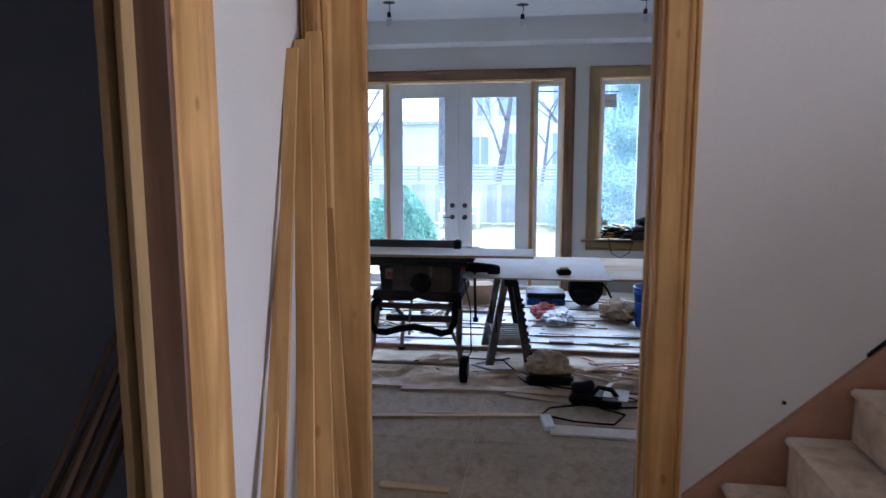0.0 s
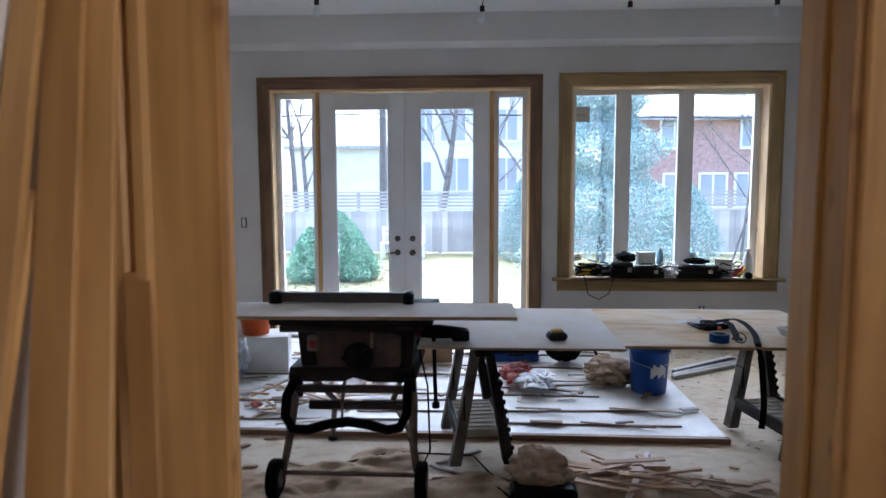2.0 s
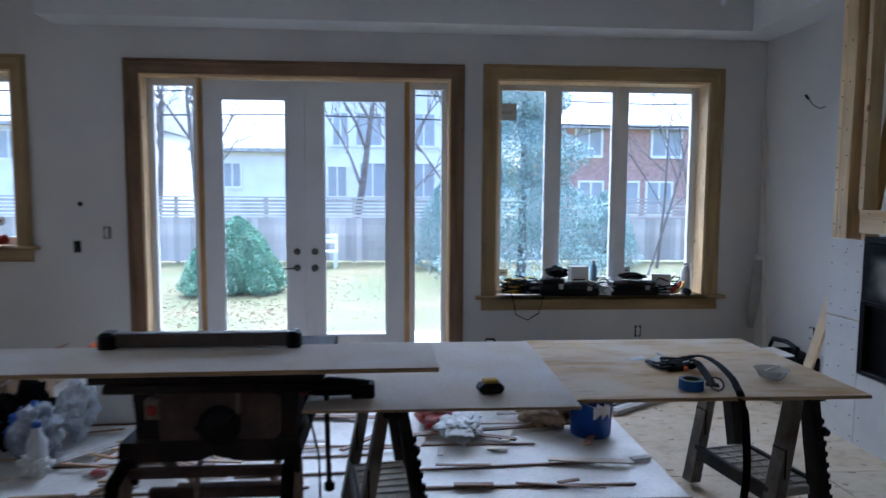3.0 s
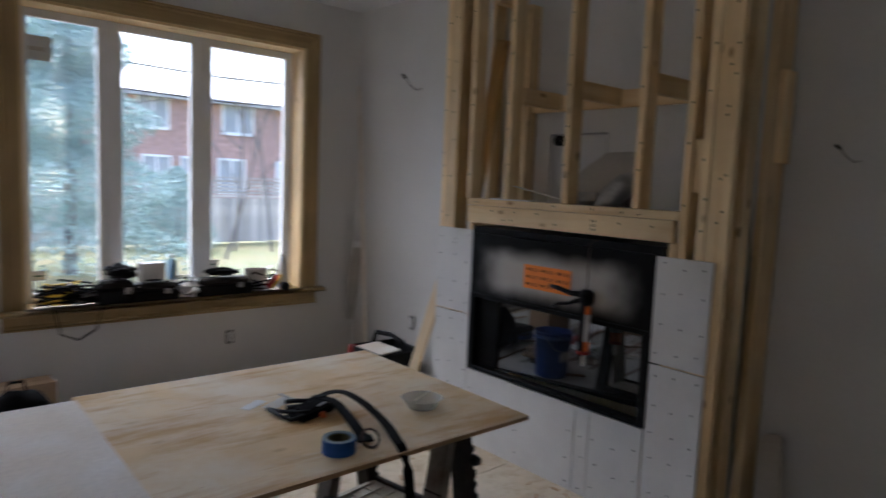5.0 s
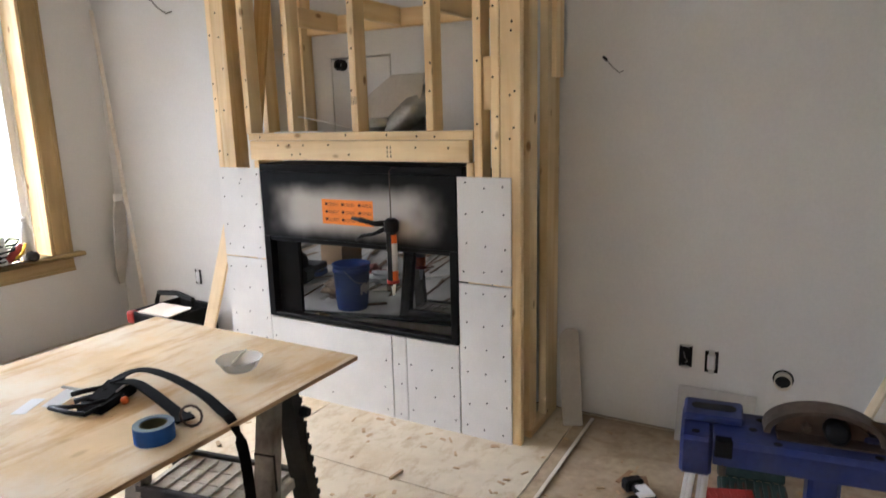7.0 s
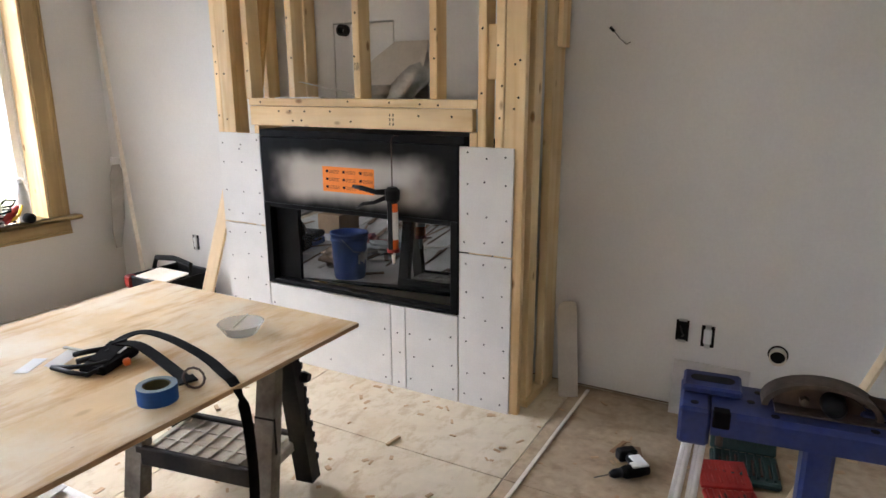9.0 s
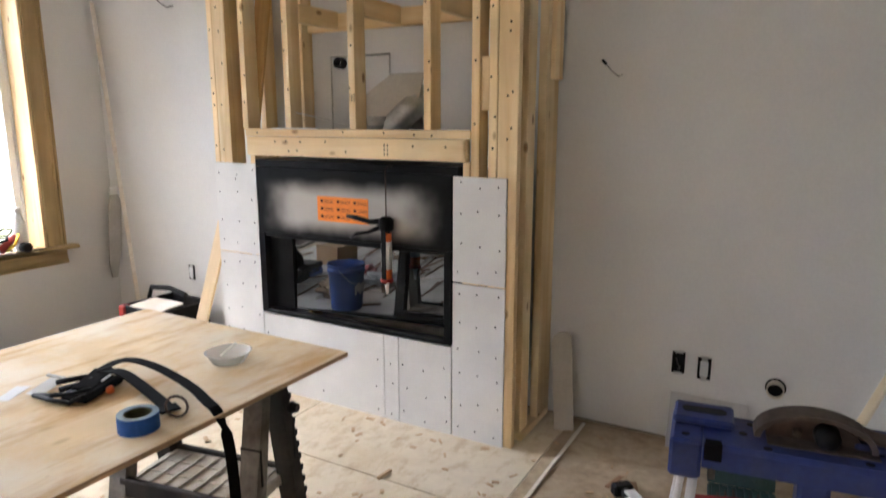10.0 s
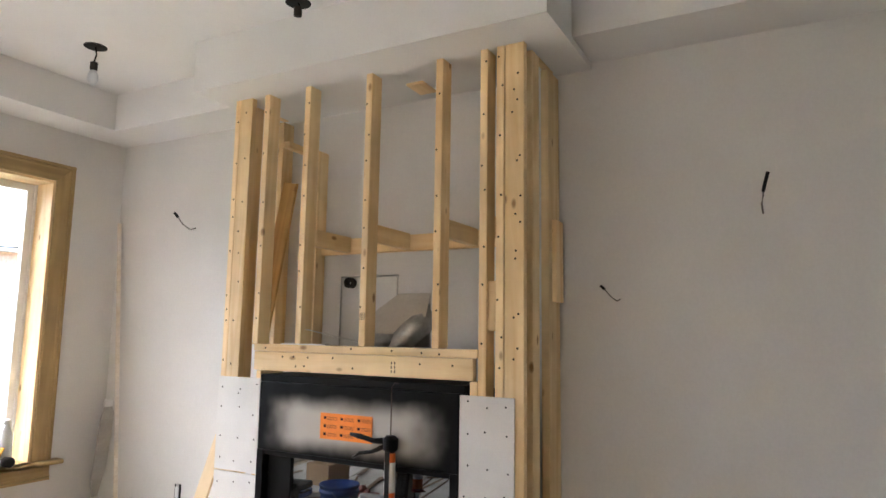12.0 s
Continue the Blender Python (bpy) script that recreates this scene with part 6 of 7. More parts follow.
solo("drywall_offcut", cbox(-0.09, 0.09, -0.14, 0.14, -0.004, 0.004), PLYDUST, pose(2.36, 5.09, FZ + 0.3205, 0, -3, 0), "pale grey panel lying on the tool tote", "panel")
solo("leaning_plank", cbox(-0.04, 0.04, -0.01, 0.01, 0, 1.0, bevel=0.002), PALE, Matrix.Translation((2.36, 4.80, FZ)) @ Vector((0.02, -0.35, 0.94)).to_track_quat("Z", "X").to_matrix().to_4x4(), "pale pine plank leaning on the fireplace framing", "plank")
for k in range(5):
    heap(1.45 + 0.22 * k, 5.80 + 0.03 * (k % 2), 0.16, 0.07, PLYDUST, "rubble of plaster and offcuts along the wall", "rubble", 60 + k, "rubble_heap", FZ, 1.2)
crumple("rag", 1.15, 5.75, FZ, 0.07, 0.6, CLOTHRED, "crumpled red scrap by the wall", "rag", 14, 0.4)
carton(0.35, 5.75, UZ, 0.28, 0.16, 0.22, CARD, 5, "small box of odds under the window")


def wall_box(x, y, z, axis, open_front, label):
    """An electrical device box set in the drywall."""
    m = pose(x, y, z, 0, 0, -90 if axis == "x" else 0)
    root = thing("electrical_box", m, label, "electrical box", "wall boxes")
    part("recess", cbox(-0.028, 0.028, -0.003, 0.0, -0.05, 0.05), BLACKPL, root)
    if open_front:
        part("wire", tube(bmesh.new(), [(-0.01, -0.003, 0.02), (0.0, -0.02, 0.0), (0.01, -0.012, -0.02), (0.0, -0.004, -0.03)], 0.003, 6), BRASS, root)
        part("ear", cbox(-0.018, 0.018, -0.006, -0.003, 0.045, 0.056), STEEL, root)
        part("ear", cbox(-0.018, 0.018, -0.006, -0.003, -0.056, -0.045), STEEL, root)
    else:
        part("device", cbox(-0.017, 0.017, -0.012, -0.003, -0.035, 0.035, bevel=0.003), WHITEPL, root)
        part("ear", cbox(-0.012, 0.012, -0.006, -0.003, -0.056, 0.056), STEEL, root)
    return root


wall_box(XR, 2.04, 0.385, "x", True, "open electrical box with bare wires in the wall")
wall_box(XR, 1.93, 0.375, "x", False, "electrical box with a white switch and no cover plate")
wall_box(XR, 5.22, 0.44, "x", False, "electrical box with a white outlet and no cover plate")
wall_box(1.673, YB, 0.30, "y", False, "electrical box with an outlet and no cover plate")
wall_box(-3.07, YB, 1.05, "y", True, "open electrical box with dark recess in the wall")
wall_box(-2.83, YB, 1.165, "y", False, "electrical box with a white device in the wall")
solo("wall_hole", lathe(bmesh.new(), [(0.02, -0.002), (0.02, 0.002), (0.015, 0.002)], 14, pose(0, 0, 0, 90)), BLACKPL, pose(-3.035, YB - 0.0, 1.40), "small dark round hole in the drywall", "hole")
solo("nail_hole", lathe(bmesh.new(), [(0.008, -0.001), (0.008, 0.002), (0.005, 0.003)], 10, pose(0, 0, 0, 90)), BLACKPL, pose(0.63, YP0 - 0.001, 0.623), "dark nail in the hall drywall", "nail")
IVORY = material("ivory_plastic", (0.62, 0.55, 0.44), 0.5, vary=0.08, scale=12)
drain = thing("pipe_stub", pose(XR, 1.643, 0.345, 0, -90, 0), "ivory plastic pipe stub in a dark round hole", "pipe")
part("collar", lathe(bmesh.new(), [(0.041, 0.0), (0.041, 0.003), (0.036, 0.004)], 20), BLACKPL, drain)
part("pipe", lathe(bmesh.new(), [(0.030, 0.004), (0.034, 0.005), (0.034, 0.05), (0.031, 0.051), (0.030, 0.02)], 20), IVORY, drain, smooth=True)
part("plug", lathe(bmesh.new(), [(0.0295, 0.008), (0.0295, 0.030), (0.005, 0.031)], 16), BLACKPL, drain)


def wire_tail(y, z, flip, label, s=1.0):
    root = thing("wall_wire", pose(XR, y, z) @ Matrix.Scale(s, 4), label, "wire", "loose wires in the wall")
    part("cable", tube(bmesh.new(), [(0, -0.05 * flip, -0.07), (-0.03, -0.03 * flip, -0.085), (-0.06, 0.01 * flip, -0.05), (-0.07, 0.05 * flip, 0.0)], 0.0045, 6), WIREGREY, root, smooth=True)
    part("taped_end", tube(bmesh.new(), [(-0.07, 0.05 * flip, 0.0), (-0.075, 0.08 * flip, 0.03)], 0.010, 8), BLACKPL, root)
    return root


wire_tail(5.26, 2.24, 1, "loose taped wire hanging out of the wall")
wire_tail(2.39, 1.70, 1, "loose thin wire hanging out of the wall", 0.62)
hang = thing("wall_wire", pose(XR, 1.745, 2.11) @ Matrix.Scale(0.75, 4), "loose taped wire standing out of the wall", "wire", "loose wires in the wall")
part("cable", tube(bmesh.new(), [(0, 0, 0), (-0.04, 0.0, -0.03), (-0.05, 0.01, -0.08), (-0.02, 0.005, -0.13)], 0.005, 6), WIREGREY, hang, smooth=True)
part("taped_end", tube(bmesh.new(), [(-0.02, 0, 0.0), (-0.05, -0.01, 0.03), (-0.06, -0.03, 0.10)], 0.010, 8), BLACKPL, hang)


# ---- flue and cut-out behind the framing ----
flue_box = thing("flue_recess", pose(XR, 3.67, 1.36), "cut-out in the drywall partly closed with white board", "wall recess")
part("back", cbox(0.19, 0.195, -0.31, 0.31, 0, 0.46), BOARD, flue_box)
part("filler_board", cbox(0.004, 0.014, -0.085, 0.295, 0.004, 0.437), PAINT, flue_box, "white drywall filler with dark saw-cut joints")
sheet = bmesh.new()
ring0, ring1 = [], []
for y, z, x in ((-0.30, 0.34, 0.0), (-0.10, 0.335, -0.01), (0.0, 0.25, -0.06), (0.065, 0.17, -0.10), (0.02, 0.10, -0.13), (-0.11, 0.09, -0.13), (-0.30, 0.215, -0.05)):
    ring0.append(sheet.verts.new((x, y, z)))
    ring1.append(sheet.verts.new((x + 0.004, y, z + 0.002)))
for k in range(7):
    sheet.faces.new((ring0[k], ring0[(k + 1) % 7], ring1[(k + 1) % 7], ring1[k]))
sheet.faces.new(ring0)
sheet.faces.new(ring1[::-1])
part("sheet_flap", sheet, CARDGREY, flue_box, "bent pale grey-beige sheet")
part("pipe_end", lathe(bmesh.new(), [(0.025, 0), (0.03, 0.004), (0.03, 0.06), (0.02, 0.06), (0.018, 0.01)], 16, pose(0.02, 0.22, 0.405, 0, -90)), DUSTYBLACK, flue_box)
flue = thing("flue_pipe", pose(2.62, 3.60, 1.26), "corrugated metal flue pipe bending into the wall", "flue pipe")
part("riser", lathe(bmesh.new(), [(0.085, 0), (0.085, 0.17), (0.088, 0.175), (0.085, 0.18), (0.085, 0.22)], 24), STEEL, flue, smooth=True)
pts = [(0.02, -0.04, 0.10), (0.04, -0.10, 0.17), (0.08, -0.17, 0.25), (0.20, -0.22, 0.33)]
fine = [Vector(pts[0])]
for a, b in zip(pts, pts[1:]):
    for q in range(1, 9):
        fine.append(Vector(a).lerp(Vector(b), q / 8))
part("flexible_duct", tube(bmesh.new(), fine, [0.062 + 0.005 * (k % 2) for k in range(len(fine))], 18), STEEL, flue, smooth=True)
part("seam_strap", cbox(-0.10, -0.085, -0.02, 0.02, 0, 0.22), STEEL, flue)
solo("paper_sheets", prism(bmesh.new(), [(-0.03, -0.12), (0.045, -0.10), (0.04, 0.16), (-0.045, 0.13)], "z", 0, 0.006), PAPERWHITE, pose(2.33, 3.85, 1.4175, 0, 0, 8), "loose papers lying on the framing header", "paper")
solo("plan_sheet", cbox(-0.02, 0.02, -0.16, 0.16, 0, 0.0015, m=pose(0, 0, 0.002, 12, 0, 15)), PAPERWHITE, pose(2.36, 3.70, 1.46), "loose papers lying on the framing header", "paper")
solo("slanted_board", cbox(-0.05, 0.05, -0.01, 0.01, 0, 0.95, bevel=0.002), PINE_Z, Matrix.Translation((2.52, 4.36, 1.40)) @ Vector((0.0, -0.18, 0.92)).to_track_quat("Z", "X").to_matrix().to_4x4(), "board end standing slanted inside the framing", "board")
solo("black_bracket", cbox(-0.02, 0.02, -0.015, 0.015, 0, 0.09, bevel=0.004), BLACKPL, pose(2.60, 4.10, 1.42), "small black bracket inside the framing", "bracket")

# ---- caulking gun hanging on the fireplace ----
cg = thing("caulking_gun", pose(2.255, 3.285, 0.71), "black caulking gun with an orange and white cartridge", "caulking gun")
part("cartridge", lathe(bmesh.new(), [(0.024, 0.02), (0.0245, 0.025), (0.0245, 0.235), (0.02, 0.24)], 20), ORANGEPL, cg, smooth=True)
part("cartridge_label", lathe(bmesh.new(), [(0.0248, 0.07), (0.0249, 0.07), (0.0249, 0.20), (0.0248, 0.20)], 20), PAPERWHITE, cg, "white label round the cartridge", smooth=True)
part("nozzle", lathe(bmesh.new(), [(0.018, 0.02), (0.012, 0.012), (0.006, -0.05), (0.004, -0.05)], 14), PAPERWHITE, cg, smooth=True)
part("end_cap", lathe(bmesh.new(), [(0.030, 0.008), (0.030, 0.022), (0.022, 0.024)], 18), REDPL, cg)
part("frame", cbox(-0.026, -0.022, -0.012, 0.012, 0.0, 0.26), BLACKPL, cg)
part("head", lathe(bmesh.new(), [(0.02, 0.24), (0.034, 0.255), (0.036, 0.30), (0.02, 0.315)], 16), BLACKPL, cg)
part("grip", tube(bmesh.new(), [(0, 0.02, 0.29), (-0.005, 0.09, 0.285), (-0.01, 0.16, 0.30), (-0.01, 0.215, 0.305)], [0.016, 0.012, 0.012, 0.008], 8), BLACKPL, cg, smooth=True)
part("trigger", tube(bmesh.new(), [(0, 0.02, 0.27), (-0.005, 0.10, 0.235), (-0.01, 0.16, 0.225), (-0.01, 0.20, 0.20)], [0.012, 0.009, 0.009, 0.006], 8), BLACKPL, cg, smooth=True)
part("rod", tube(bmesh.new(), [(0, 0, 0.31), (0, 0, 0.53), (0.012, -0.01, 0.55), (0.03, -0.02, 0.545)], 0.0032, 6), RUST, cg)

COPPER = material("worn_brass", (0.45, 0.26, 0.10), 0.4, metal=0.8, vary=0.2, scale=30)

# ---- boards and bench at the right wall ----
solo("rounded_board", prism(bmesh.new(), [(-0.046, 0), (0.046, 0), (0.046, 0.42), (0.036, 0.45), (0.015, 0.465), (-0.028, 0.467), (-0.046, 0.45)], "x", -0.012, 0.012), CARDGREY, pose(2.60, 2.515, FZ, -4, 10, 14), "pale grey board with a rounded top leaning on the wall", "board")
solo("grey_board", cbox(-0.007, 0.007, -0.16, 0.16, 0, 0.25), GREYBOARD, pose(2.67, 1.90, FZ, 0, 14, 0), "grey board offcut leaning on the wall", "board")

bench = thing("folding_workbench", pose(1.325, 1.845, OZ, 0, 0, 7), "dusty blue plastic folding workbench with pale legs", "workbench")
bm = bmesh.new()
prism(bm, [(0.0, 0.642), (0.0, 0.692), (0.010, 0.705), (0.175, 0.705), (0.185, 0.695), (0.185, 0.642)], "y", -0.745, -0.075)
part("top", bm, DUSTBLUE, bench)
part("end_lug", cbox(0.0, 0.185, -0.074, 0.0, 0.605, 0.705, bevel=0.008), DUSTBLUE, bench)
part("jaw", cbox(0.085, 0.19, -0.145, -0.004, 0.705, 0.727, bevel=0.006), DUSTBLUE, bench)
part("jaw", cbox(0.085, 0.19, -0.745, -0.40, 0.705, 0.724, bevel=0.006), DUSTBLUE, bench)
slot = bmesh.new()
prism(slot, [(0.14 + 0.021 * math.cos(a), -0.075 + (0.033 if math.sin(a) > 0 else -0.033) + 0.021 * math.sin(a)) for a in [k * 0.5236 for k in range(12)]], "z", 0.7272, 0.7282)
part("slot", slot, BLACKPL, bench, "dark oval hand slot")
for x, y in ((0.035, -0.035), (0.145, -0.185), (0.085, -0.165), (0.025, -0.215), (0.03, -0.42), (0.09, -0.45), (0.03, -0.6)):
    part("peg_hole", lathe(bmesh.new(), [(0.010, 0.7052), (0.010, 0.7062), (0.002, 0.7064)], 12, pose(x, y, 0)), BLACKPL, bench)
part("clamp_notch", cbox(-0.003, 0.028, -0.118, -0.078, 0.662, 0.7062, bevel=0.003), RUBBER, bench)
part("clamp_screw", tube(bmesh.new(), [(0.01, -0.098, 0.66), (0.006, -0.098, 0.615)], 0.009, 8), SAWBROWN, bench, smooth=True)
LEGGREY = material("pale_grey_plastic_leg", (0.55, 0.55, 0.54), 0.6, vary=0.1, scale=8)
for sx, sy in ((-1, 0), (1, 0), (-1, 1), (1, 1)):
    for o in (-0.014, 0.014):
        y0, dy = (-0.05, 1) if sy == 0 else (-0.69, -1)
        part("leg", tube(bmesh.new(), [(0.09 + sx * 0.06, y0 + o, 0.64), (0.09 + sx * 0.085, y0 + dy * 0.03 + o * 1.6, 0.30), (0.09 + sx * 0.11, y0 + dy * 0.06 + o * 2.2, 0.0)], 0.009, 8), LEGGREY, bench)
part("centre_column", cbox(0.06, 0.13, -0.36, -0.29, 0.34, 0.641, bevel=0.01), DUSTBLUE, bench)
csaw = thing("circular_saw", pose(1.325, 1.845, OZ + 0.7065, 0, 0, 7) @ pose(0.10, -0.315, 0), "dusty brown circular saw lying on the workbench", "circular saw")
arc = [(math.cos(a), math.sin(a)) for a in [math.pi * k / 18 for k in range(19)]]
bm = bmesh.new()
prism(bm, [(0.128 * c, 0.006 + 0.070 * s) for c, s in arc] + [(0.114 * c, 0.006 + 0.060 * s) for c, s in arc[::-1]], "x", -0.035, 0.03)
part("blade_guard", bm, SAWBROWN, csaw, "dusty brown guard rim")
part("guard_plate", prism(bmesh.new(), [(0.115 * c, 0.006 + 0.061 * s) for c, s in arc], "x", 0.015, 0.022), RUST, csaw)
part("blade", prism(bmesh.new(), [(0.10 * c, 0.004 + 0.050 * s) for c, s in arc], "x", -0.006, -0.003), RUST, csaw)
part("motor", lathe(bmesh.new(), [(0.004, 0.052), (0.018, 0.05), (0.026, 0.04), (0.028, 0.0)], 18, pose(-0.005, -0.025, 0.028, 0, -90)), BLACKPL, csaw, smooth=True)
part("arbor_nut", lathe(bmesh.new(), [(0.002, 0.018), (0.010, 0.016), (0.012, 0.0)], 6, pose(-0.006, 0.035, 0.022, 0, -90)), SAWBROWN, csaw)
part("base_plate", cbox(-0.055, 0.06, -0.13, 0.10, 0.0, 0.004, bevel=0.001), SAWBROWN, csaw)
part("handle", tube(bmesh.new(), [(0.0, -0.095, 0.040), (-0.005, -0.15, 0.030), (-0.01, -0.195, 0.020), (-0.012, -0.235, 0.018)], [0.016, 0.015, 0.014, 0.012], 10), RUST, csaw, smooth=True)
part("brass_knob", lathe(bmesh.new(), [(0.008, 0), (0.013, 0.004), (0.013, 0.016), (0.008, 0.02)], 12, pose(-0.01, -0.205, 0.034, 0, -40)), COPPER, csaw, "worn brass knob")
solo("leaning_batten", cbox(-0.014, 0.014, -0.01, 0.01, 0, 1.75, bevel=0.002), PALE, Matrix.Translation((1.88, 1.62, OZ)) @ Vector((0.85, -0.52, 0.92)).to_track_quat("Z", "Y").to_matrix().to_4x4(), "pale wooden batten leaning on the wall", "batten")


def bit_case(x, y, z, mat, rz, tilt, size, label):
    root = thing("bit_case", pose(x, y, z, 0, 0, rz) @ Matrix.Scale(size, 4), label, "bit case")
    part("tray", cbox(-0.13, 0.13, -0.11, 0.11, 0, 0.03, bevel=0.008), mat, root)
    lid = part("lid", cbox(-0.13, 0.13, -0.010, 0.010, 0, 0.21, bevel=0.006, m=pose(0, 0.125, 0.02, tilt)), mat, root)
    for k in range(6):
        for r in range(2):
            part("clip", cbox(-0.10 + 0.036 * k, -0.085 + 0.036 * k, -0.016, -0.010, 0.03 + 0.09 * r, 0.09 + 0.09 * r, bevel=0.002, m=pose(0, 0.125, 0.02, tilt)), mat, lid)
    for k in range(8):
        part("rib", cbox(-0.115 + 0.031 * k, -0.105 + 0.031 * k, -0.09, 0.09, 0.030, 0.040), mat, root)
        part("bit", tube(bmesh.new(), [(-0.094 + 0.031 * k, -0.07, 0.036), (-0.094 + 0.031 * k, 0.02 + 0.02 * (k % 3), 0.036)], 0.004 + 0.0005 * (k % 3), 6), RUST, root)
    return root


CASEGREEN = material("dark_teal_plastic", (0.022, 0.055, 0.055), 0.5, vary=0.2, scale=10)
bit_case(2.31, 1.71, OZ, CASEGREEN, -82, -18, 0.95, "open dark green drill bit case on the floor")
bit_case(2.05, 1.72, OZ, REDPL, -70, -80, 0.72, "open red drill bit case on the floor")
dr = thing("cordless_drill", pose(2.06, 2.09, OZ, 0, 0, 132) @ Matrix.Scale(0.8, 4), "grey and black cordless drill lying on the floor", "cordless drill")
part("body", tube(bmesh.new(), [(-0.09, 0, 0.035), (-0.04, 0, 0.035), (0.03, 0, 0.035), (0.05, 0, 0.035)], [0.028, 0.034, 0.032, 0.024], 12), BLACKPL, dr, smooth=True)
part("side_panel", cbox(-0.085, 0.0, -0.022, 0.022, 0.058, 0.071, bevel=0.004), WHITEPL, dr, "white side panel")
part("side_panel", cbox(-0.10, -0.04, -0.10, -0.03, 0.045, 0.056, bevel=0.004), WHITEPL, dr, "white side panel")
part("chuck", tube(bmesh.new(), [(0.05, 0, 0.035), (0.09, 0, 0.035), (0.11, 0, 0.035)], [0.024, 0.022, 0.012], 12), BLACKPL, dr, smooth=True)
part("bit", tube(bmesh.new(), [(0.11, 0, 0.035), (0.19, 0, 0.03)], 0.003, 6), BRASS, dr)
part("grip", tube(bmesh.new(), [(-0.03, 0, 0.035), (-0.05, -0.07, 0.03), (-0.06, -0.12, 0.03)], [0.022, 0.02, 0.024], 10), BLACKPL, dr, smooth=True)
part("battery", cbox(-0.11, -0.01, -0.18, -0.12, 0.0, 0.06, bevel=0.01), BLACKPL, dr, "black battery pack")

# ---- trim saw on the floor near the opening ----
ms = thing("jobsite_saw", pose(0.09, 2.36, OZ, 0, 0, -12), "black power saw lying on the dusty floor", "power saw")
part("body", cbox(-0.16, 0.16, -0.08, 0.08, 0, 0.07, bevel=0.02), BLACKPL, ms)
part("motor", lathe(bmesh.new(), [(0.04, -0.07), (0.05, -0.06), (0.05, 0.06), (0.04, 0.07)], 16, pose(-0.08, 0.0, 0.09, 0, 80)), BLACKPL, ms, smooth=True)
part("handle", tube(bmesh.new(), [(-0.02, -0.04, 0.07), (0.02, -0.06, 0.13), (0.10, -0.05, 0.12), (0.13, -0.02, 0.07)], 0.016, 8), BLACKPL, ms, smooth=True)
part("base_plate", cbox(0.05, 0.2, -0.06, 0.07, 0.07, 0.078, m=pose(0, 0, 0, 12)), STEEL, ms, "bright steel base plate")
solo("power_cord", tube(bmesh.new(), [(0.0, 2.3, 0.012), (-0.2, 2.22, 0.012), (-0.25, 2.10, 0.012), (-0.05, 2.02, 0.012), (0.16, 1.98, 0.022), (0.24, 2.12, 0.03), (0.10, 2.24, 0.02), (0.4, 2.26, 0.03), (0.5, 2.2, 0.03), (0.32, 2.4, 0.03), (-0.1, 2.55, 0.03), (-0.35, 2.65, 0.02), (-0.48, 2.9, 0.012)], 0.006, 6), RUBBER, pose(0, 0, OZ), "black extension cord winding over the floor", "cord", smooth=True)

# ---- ceiling fittings ----
def bulb(x, y, drop, label, lamp=True):
    root = thing("ceiling_socket", pose(x, y, ZC), label, "lamp socket", "bare bulbs")
    part("opening", lathe(bmesh.new(), [(0.062, -0.002), (0.062, 0.0), (0.05, 0.0)], 24), BLACKPL, root, "dark round cut-out")
    part("wire", tube(bmesh.new(), [(0.0, 0, 0), (0.01, 0, -drop * 0.5), (0.0, 0, -drop)], 0.004, 6), RUBBER, root)
    part("socket", lathe(bmesh.new(), [(0.012, -drop - 0.05), (0.02, -drop - 0.048), (0.02, -drop - 0.005), (0.01, -drop)], 14), DUSTYBLACK, root, smooth=True)
    if lamp:
        part("bulb", lathe(bmesh.new(), [(0.002, -drop - 0.14), (0.02, -drop - 0.132), (0.03, -drop - 0.105), (0.026, -drop - 0.075), (0.014, -drop - 0.052)], 18), FILM, root, "unlit white bulb", smooth=True)
    return root


for x, y in ((-1.775, 4.87), (-0.47, 5.15), (0.716, 5.10), (1.868, 5.10)):
    bulb(x, y, 0.09, "unlit bare bulb hanging from a ceiling cut-out")
bulb(2.0, 3.72, 0.02, "empty lamp socket hanging from a ceiling cut-out", False)
duct = thing("ceiling_duct", pose(-3.30, 5.5, 2.93), "black flexible duct end hanging by the ceiling", "duct")
part("hose", tube(bmesh.new(), [(-0.5, 0.1, 0.06), (-0.2, 0.0, 0.03), (0.1, -0.02, 0.02), (0.12, -0.02, 0.02)], [0.05, 0.055, 0.05, 0.04], 12), RUBBER, duct, smooth=True)
part("strap", tube(bmesh.new(), [(0.0, -0.02, 0.07), (0.0, -0.02, 0.15)], 0.004, 5), STEEL, duct)

# ---- loose trim in the hall ----
def leaning(x0, y0, x1, y1, z1, w, t, mat, label, group, spin=0, z0=0.001, name="trim_board"):
    d = Vector((x1 - x0, y1 - y0, z1 - z0))
    m = Matrix.Translation((x0, y0, z0)) @ d.to_track_quat("Z", "X").to_matrix().to_4x4() @ pose(0, 0, 0, 0, 0, spin)
    bm = cbox(-w / 2, w / 2, -t / 2, t / 2, 0, d.length, bevel=0.002)
    return solo(name, bm, mat, m, label, "trim board", group)


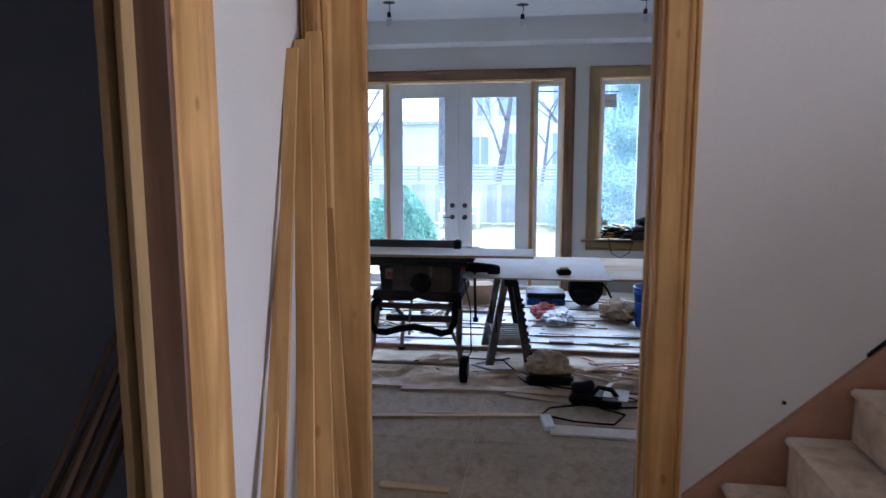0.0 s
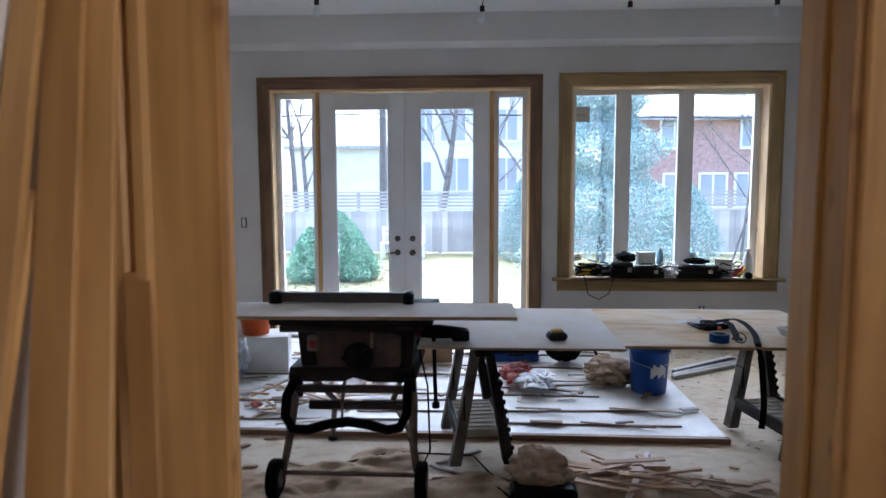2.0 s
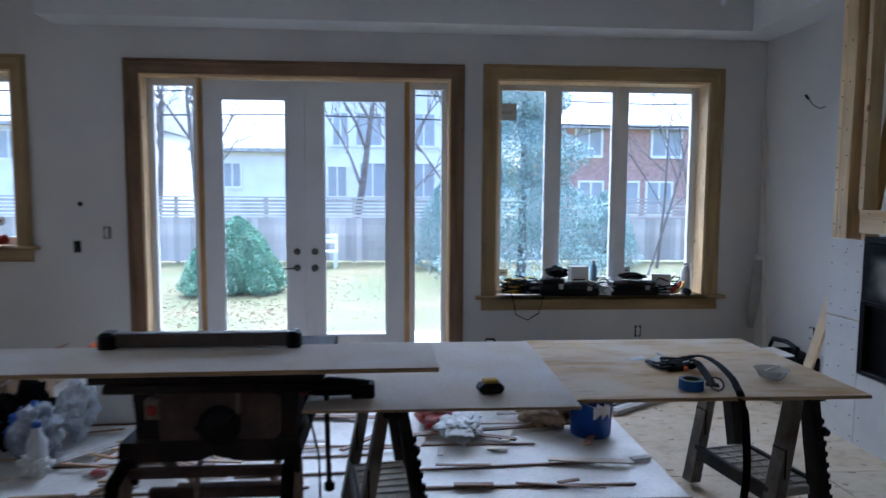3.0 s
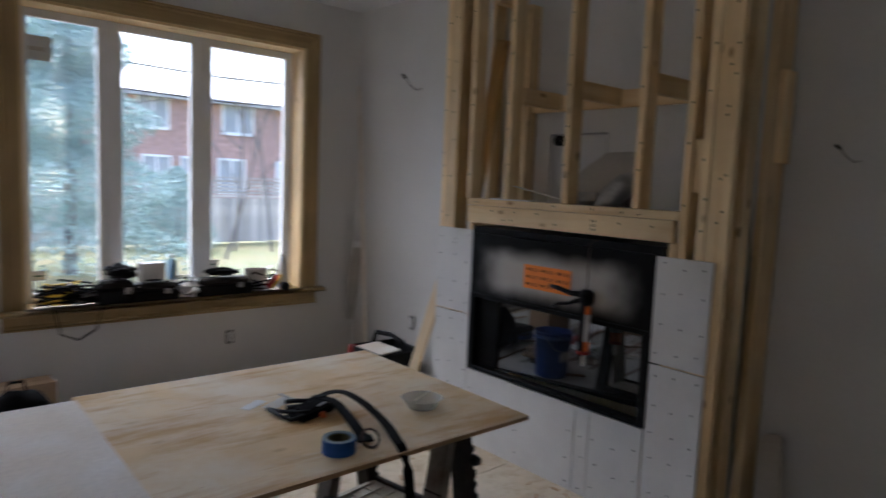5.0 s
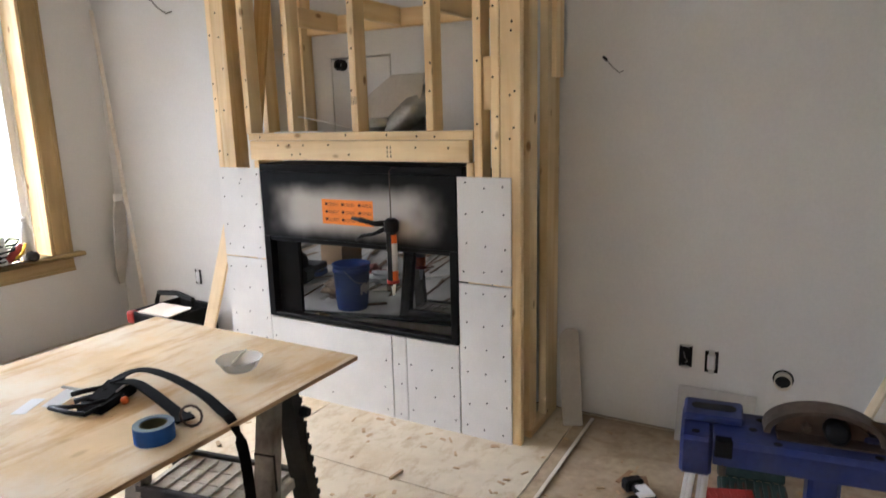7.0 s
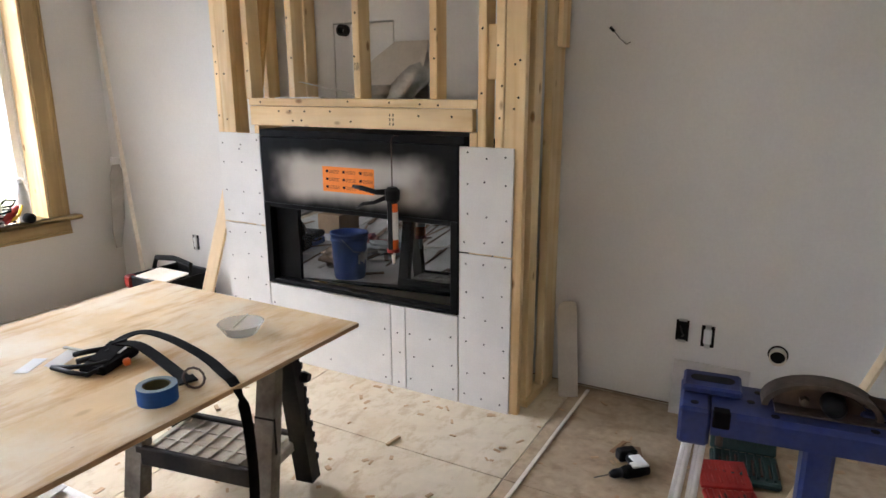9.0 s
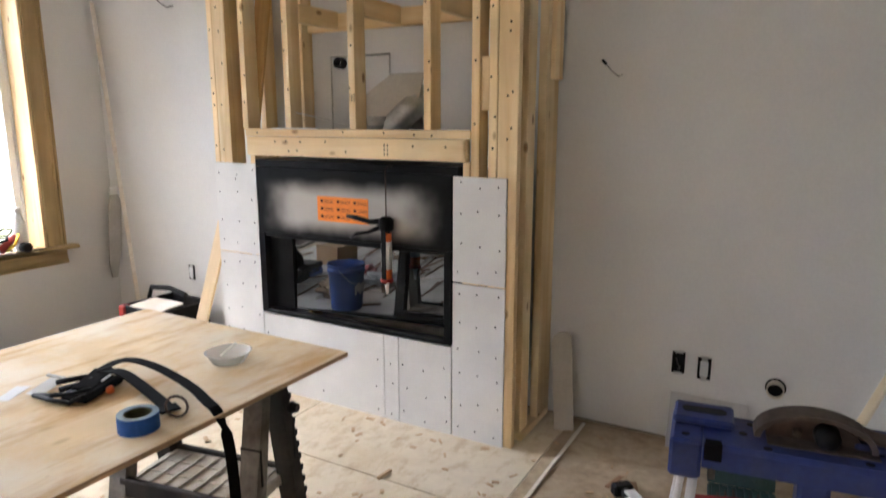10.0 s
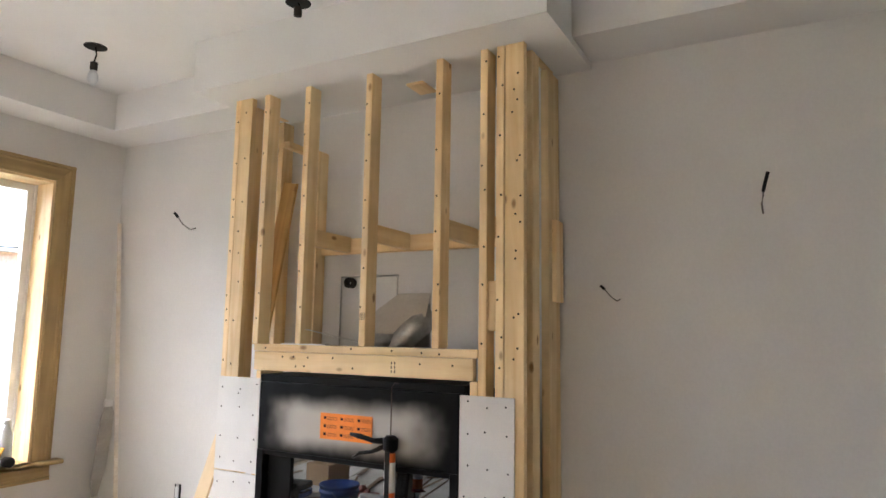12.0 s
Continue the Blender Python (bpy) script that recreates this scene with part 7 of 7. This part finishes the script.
for a in ((-1.025, 0.20, -1.172, 0.72, 1.97, 0.062, 0.016), (-0.96, 0.22, -1.135, 0.74, 2.0, 0.062, 0.016), (-1.10, 0.10, -1.19, 0.66, 1.93, 0.05, 0.014), (-1.13, 0.05, -1.195, 0.60, 1.50, 0.05, 0.014), (-0.94, 0.42, -1.10, 0.74, 1.36, 0.045, 0.014)):
    leaning(*a, PINE_Z, "long unpainted pine trim board leaning on the hall wall", "leaning trim boards", 76)
loose = thing("casing_board", pose(-1.142, 0.735, 0.001, -1.0, 0, 0), "moulded pine casing board standing against the opening", "trim board", "leaning trim boards")
part("board", casing_run((0.2, 0, 0), (0.2, 0, 2.35), 0, 0, (-1, 0, 0), (0, -1, 0), 1.69), PINE_Z, loose)
part("backing", cbox(0.0, 0.2, 0.001, 0.024, 0, 2.35, bevel=0.002), PINE_Z, loose)
DARKTRIM = wood("dark_stained_trim", (0.26, 0.17, 0.12), (0.14, 0.09, 0.06), "z", amount=0.3)
for k in range(7):
    leaning(-1.62 - 0.05 * k, -0.55 + 0.05 * k, -1.46 - 0.02 * k, 0.30, 1.05 + 0.09 * (k % 3), 0.05, 0.016, DARKTRIM, "old dark-stained trim board leaning in the side room", "old dark trim", 20 + 9 * k)


def offcut_pile(x, y, z, r, count, seed, label):
    """A loose pile of short offcuts, one mesh."""
    g = random.Random(seed)
    bm = bmesh.new()
    for k in range(count):
        L, w, t = g.uniform(0.06, 0.42), g.uniform(0.012, 0.04), g.uniform(0.006, 0.014)
        rr = r * g.random() ** 0.6
        a = g.uniform(0, 6.28)
        m = pose(rr * math.cos(a) * 1.5, rr * math.sin(a), 0.01 + 0.10 * (1 - rr / r) * g.random(), g.uniform(-6, 6), g.uniform(-12, 12), g.gauss(0, 35))
        box(bm, -L / 2, L / 2, -w / 2, w / 2, 0.012, 0.012 + t, m=m)
    low = min(v.co.z for v in bm.verts)
    for v in bm.verts:
        v.co.z -= low
    return solo("offcut_pile", bm, OAK, pose(x, y, z), label, "wood offcuts", kind="stuff")


offcut_pile(-1.75, 4.0, UZ, 0.28, 18, 31, "loose pile of short wood offcuts and shavings")
offcut_pile(-1.35, 4.5, UZ, 0.22, 12, 32, "loose pile of short wood offcuts and shavings")
offcut_pile(-3.2, 3.75, FZ, 0.35, 50, 33, "loose pile of wood offcuts beside the rubbish bags")
offcut_pile(0.30, 2.85, FZ, 0.18, 22, 34, "small pile of offcuts in the sawdust")
offcut_pile(0.65, 2.78, FZ, 0.12, 10, 35, "small pile of offcuts in the sawdust")
bowl = thing("bowl", pose(-2.95, 4.05, UZ), "white plastic bowl among the rubbish", "bowl")
part("shell", lathe(bmesh.new(), [(0.06, 0), (0.065, 0.004), (0.12, 0.09), (0.125, 0.092), (0.115, 0.09), (0.06, 0.01)], 24, pose(0, 0, 0.05, 25)), WHITEPL, bowl, smooth=True)
for x, y, c, lab in ((-2.33, 3.92, FILM, "translucent plastic bottle among the rubbish"), (-2.85, 3.70, WHITEPL, "white plastic bottle among the rubbish"), (-2.70, 4.30, BLUEPL, "blue plastic bottle among the rubbish")):
    bt = thing("bottle", pose(x, y, UZ), lab, "bottle")
    part("body", lathe(bmesh.new(), [(0.045, 0), (0.05, 0.01), (0.05, 0.17), (0.02, 0.23), (0.02, 0.25)], 18), c, bt, smooth=True)
    part("cap", lathe(bmesh.new(), [(0.022, 0.25), (0.022, 0.275), (0.018, 0.28)], 14), BLUEPL, bt, smooth=True)
# cups on the sill of the other window
LSZ = LWIN[2] + 0.0265
for x, lean in ((-3.98, 0), (-3.72, 78)):
    cup = thing("paper_cup", pose(x, YB - 0.01, LSZ + (0.034 if lean else 0), 0, lean, 0), "red paper cup on the window sill", "cup")
    part("wall", lathe(bmesh.new(), [(0.028, 0), (0.03, 0.002), (0.04, 0.10), (0.042, 0.102), (0.038, 0.10), (0.028, 0.006)], 20), REDPL, cup, smooth=True)
sticker = solo("window_sticker", cbox(-0.05, 0.05, -0.0008, 0.0, -0.035, 0.035), FILM, pose(-3.80, YW + 0.1045, 1.25), "white label stuck on the window pane", "sticker")
part("print_bar", cbox(-0.03, 0.03, -0.0016, -0.0009, -0.01, 0.01), GREENPL, sticker)
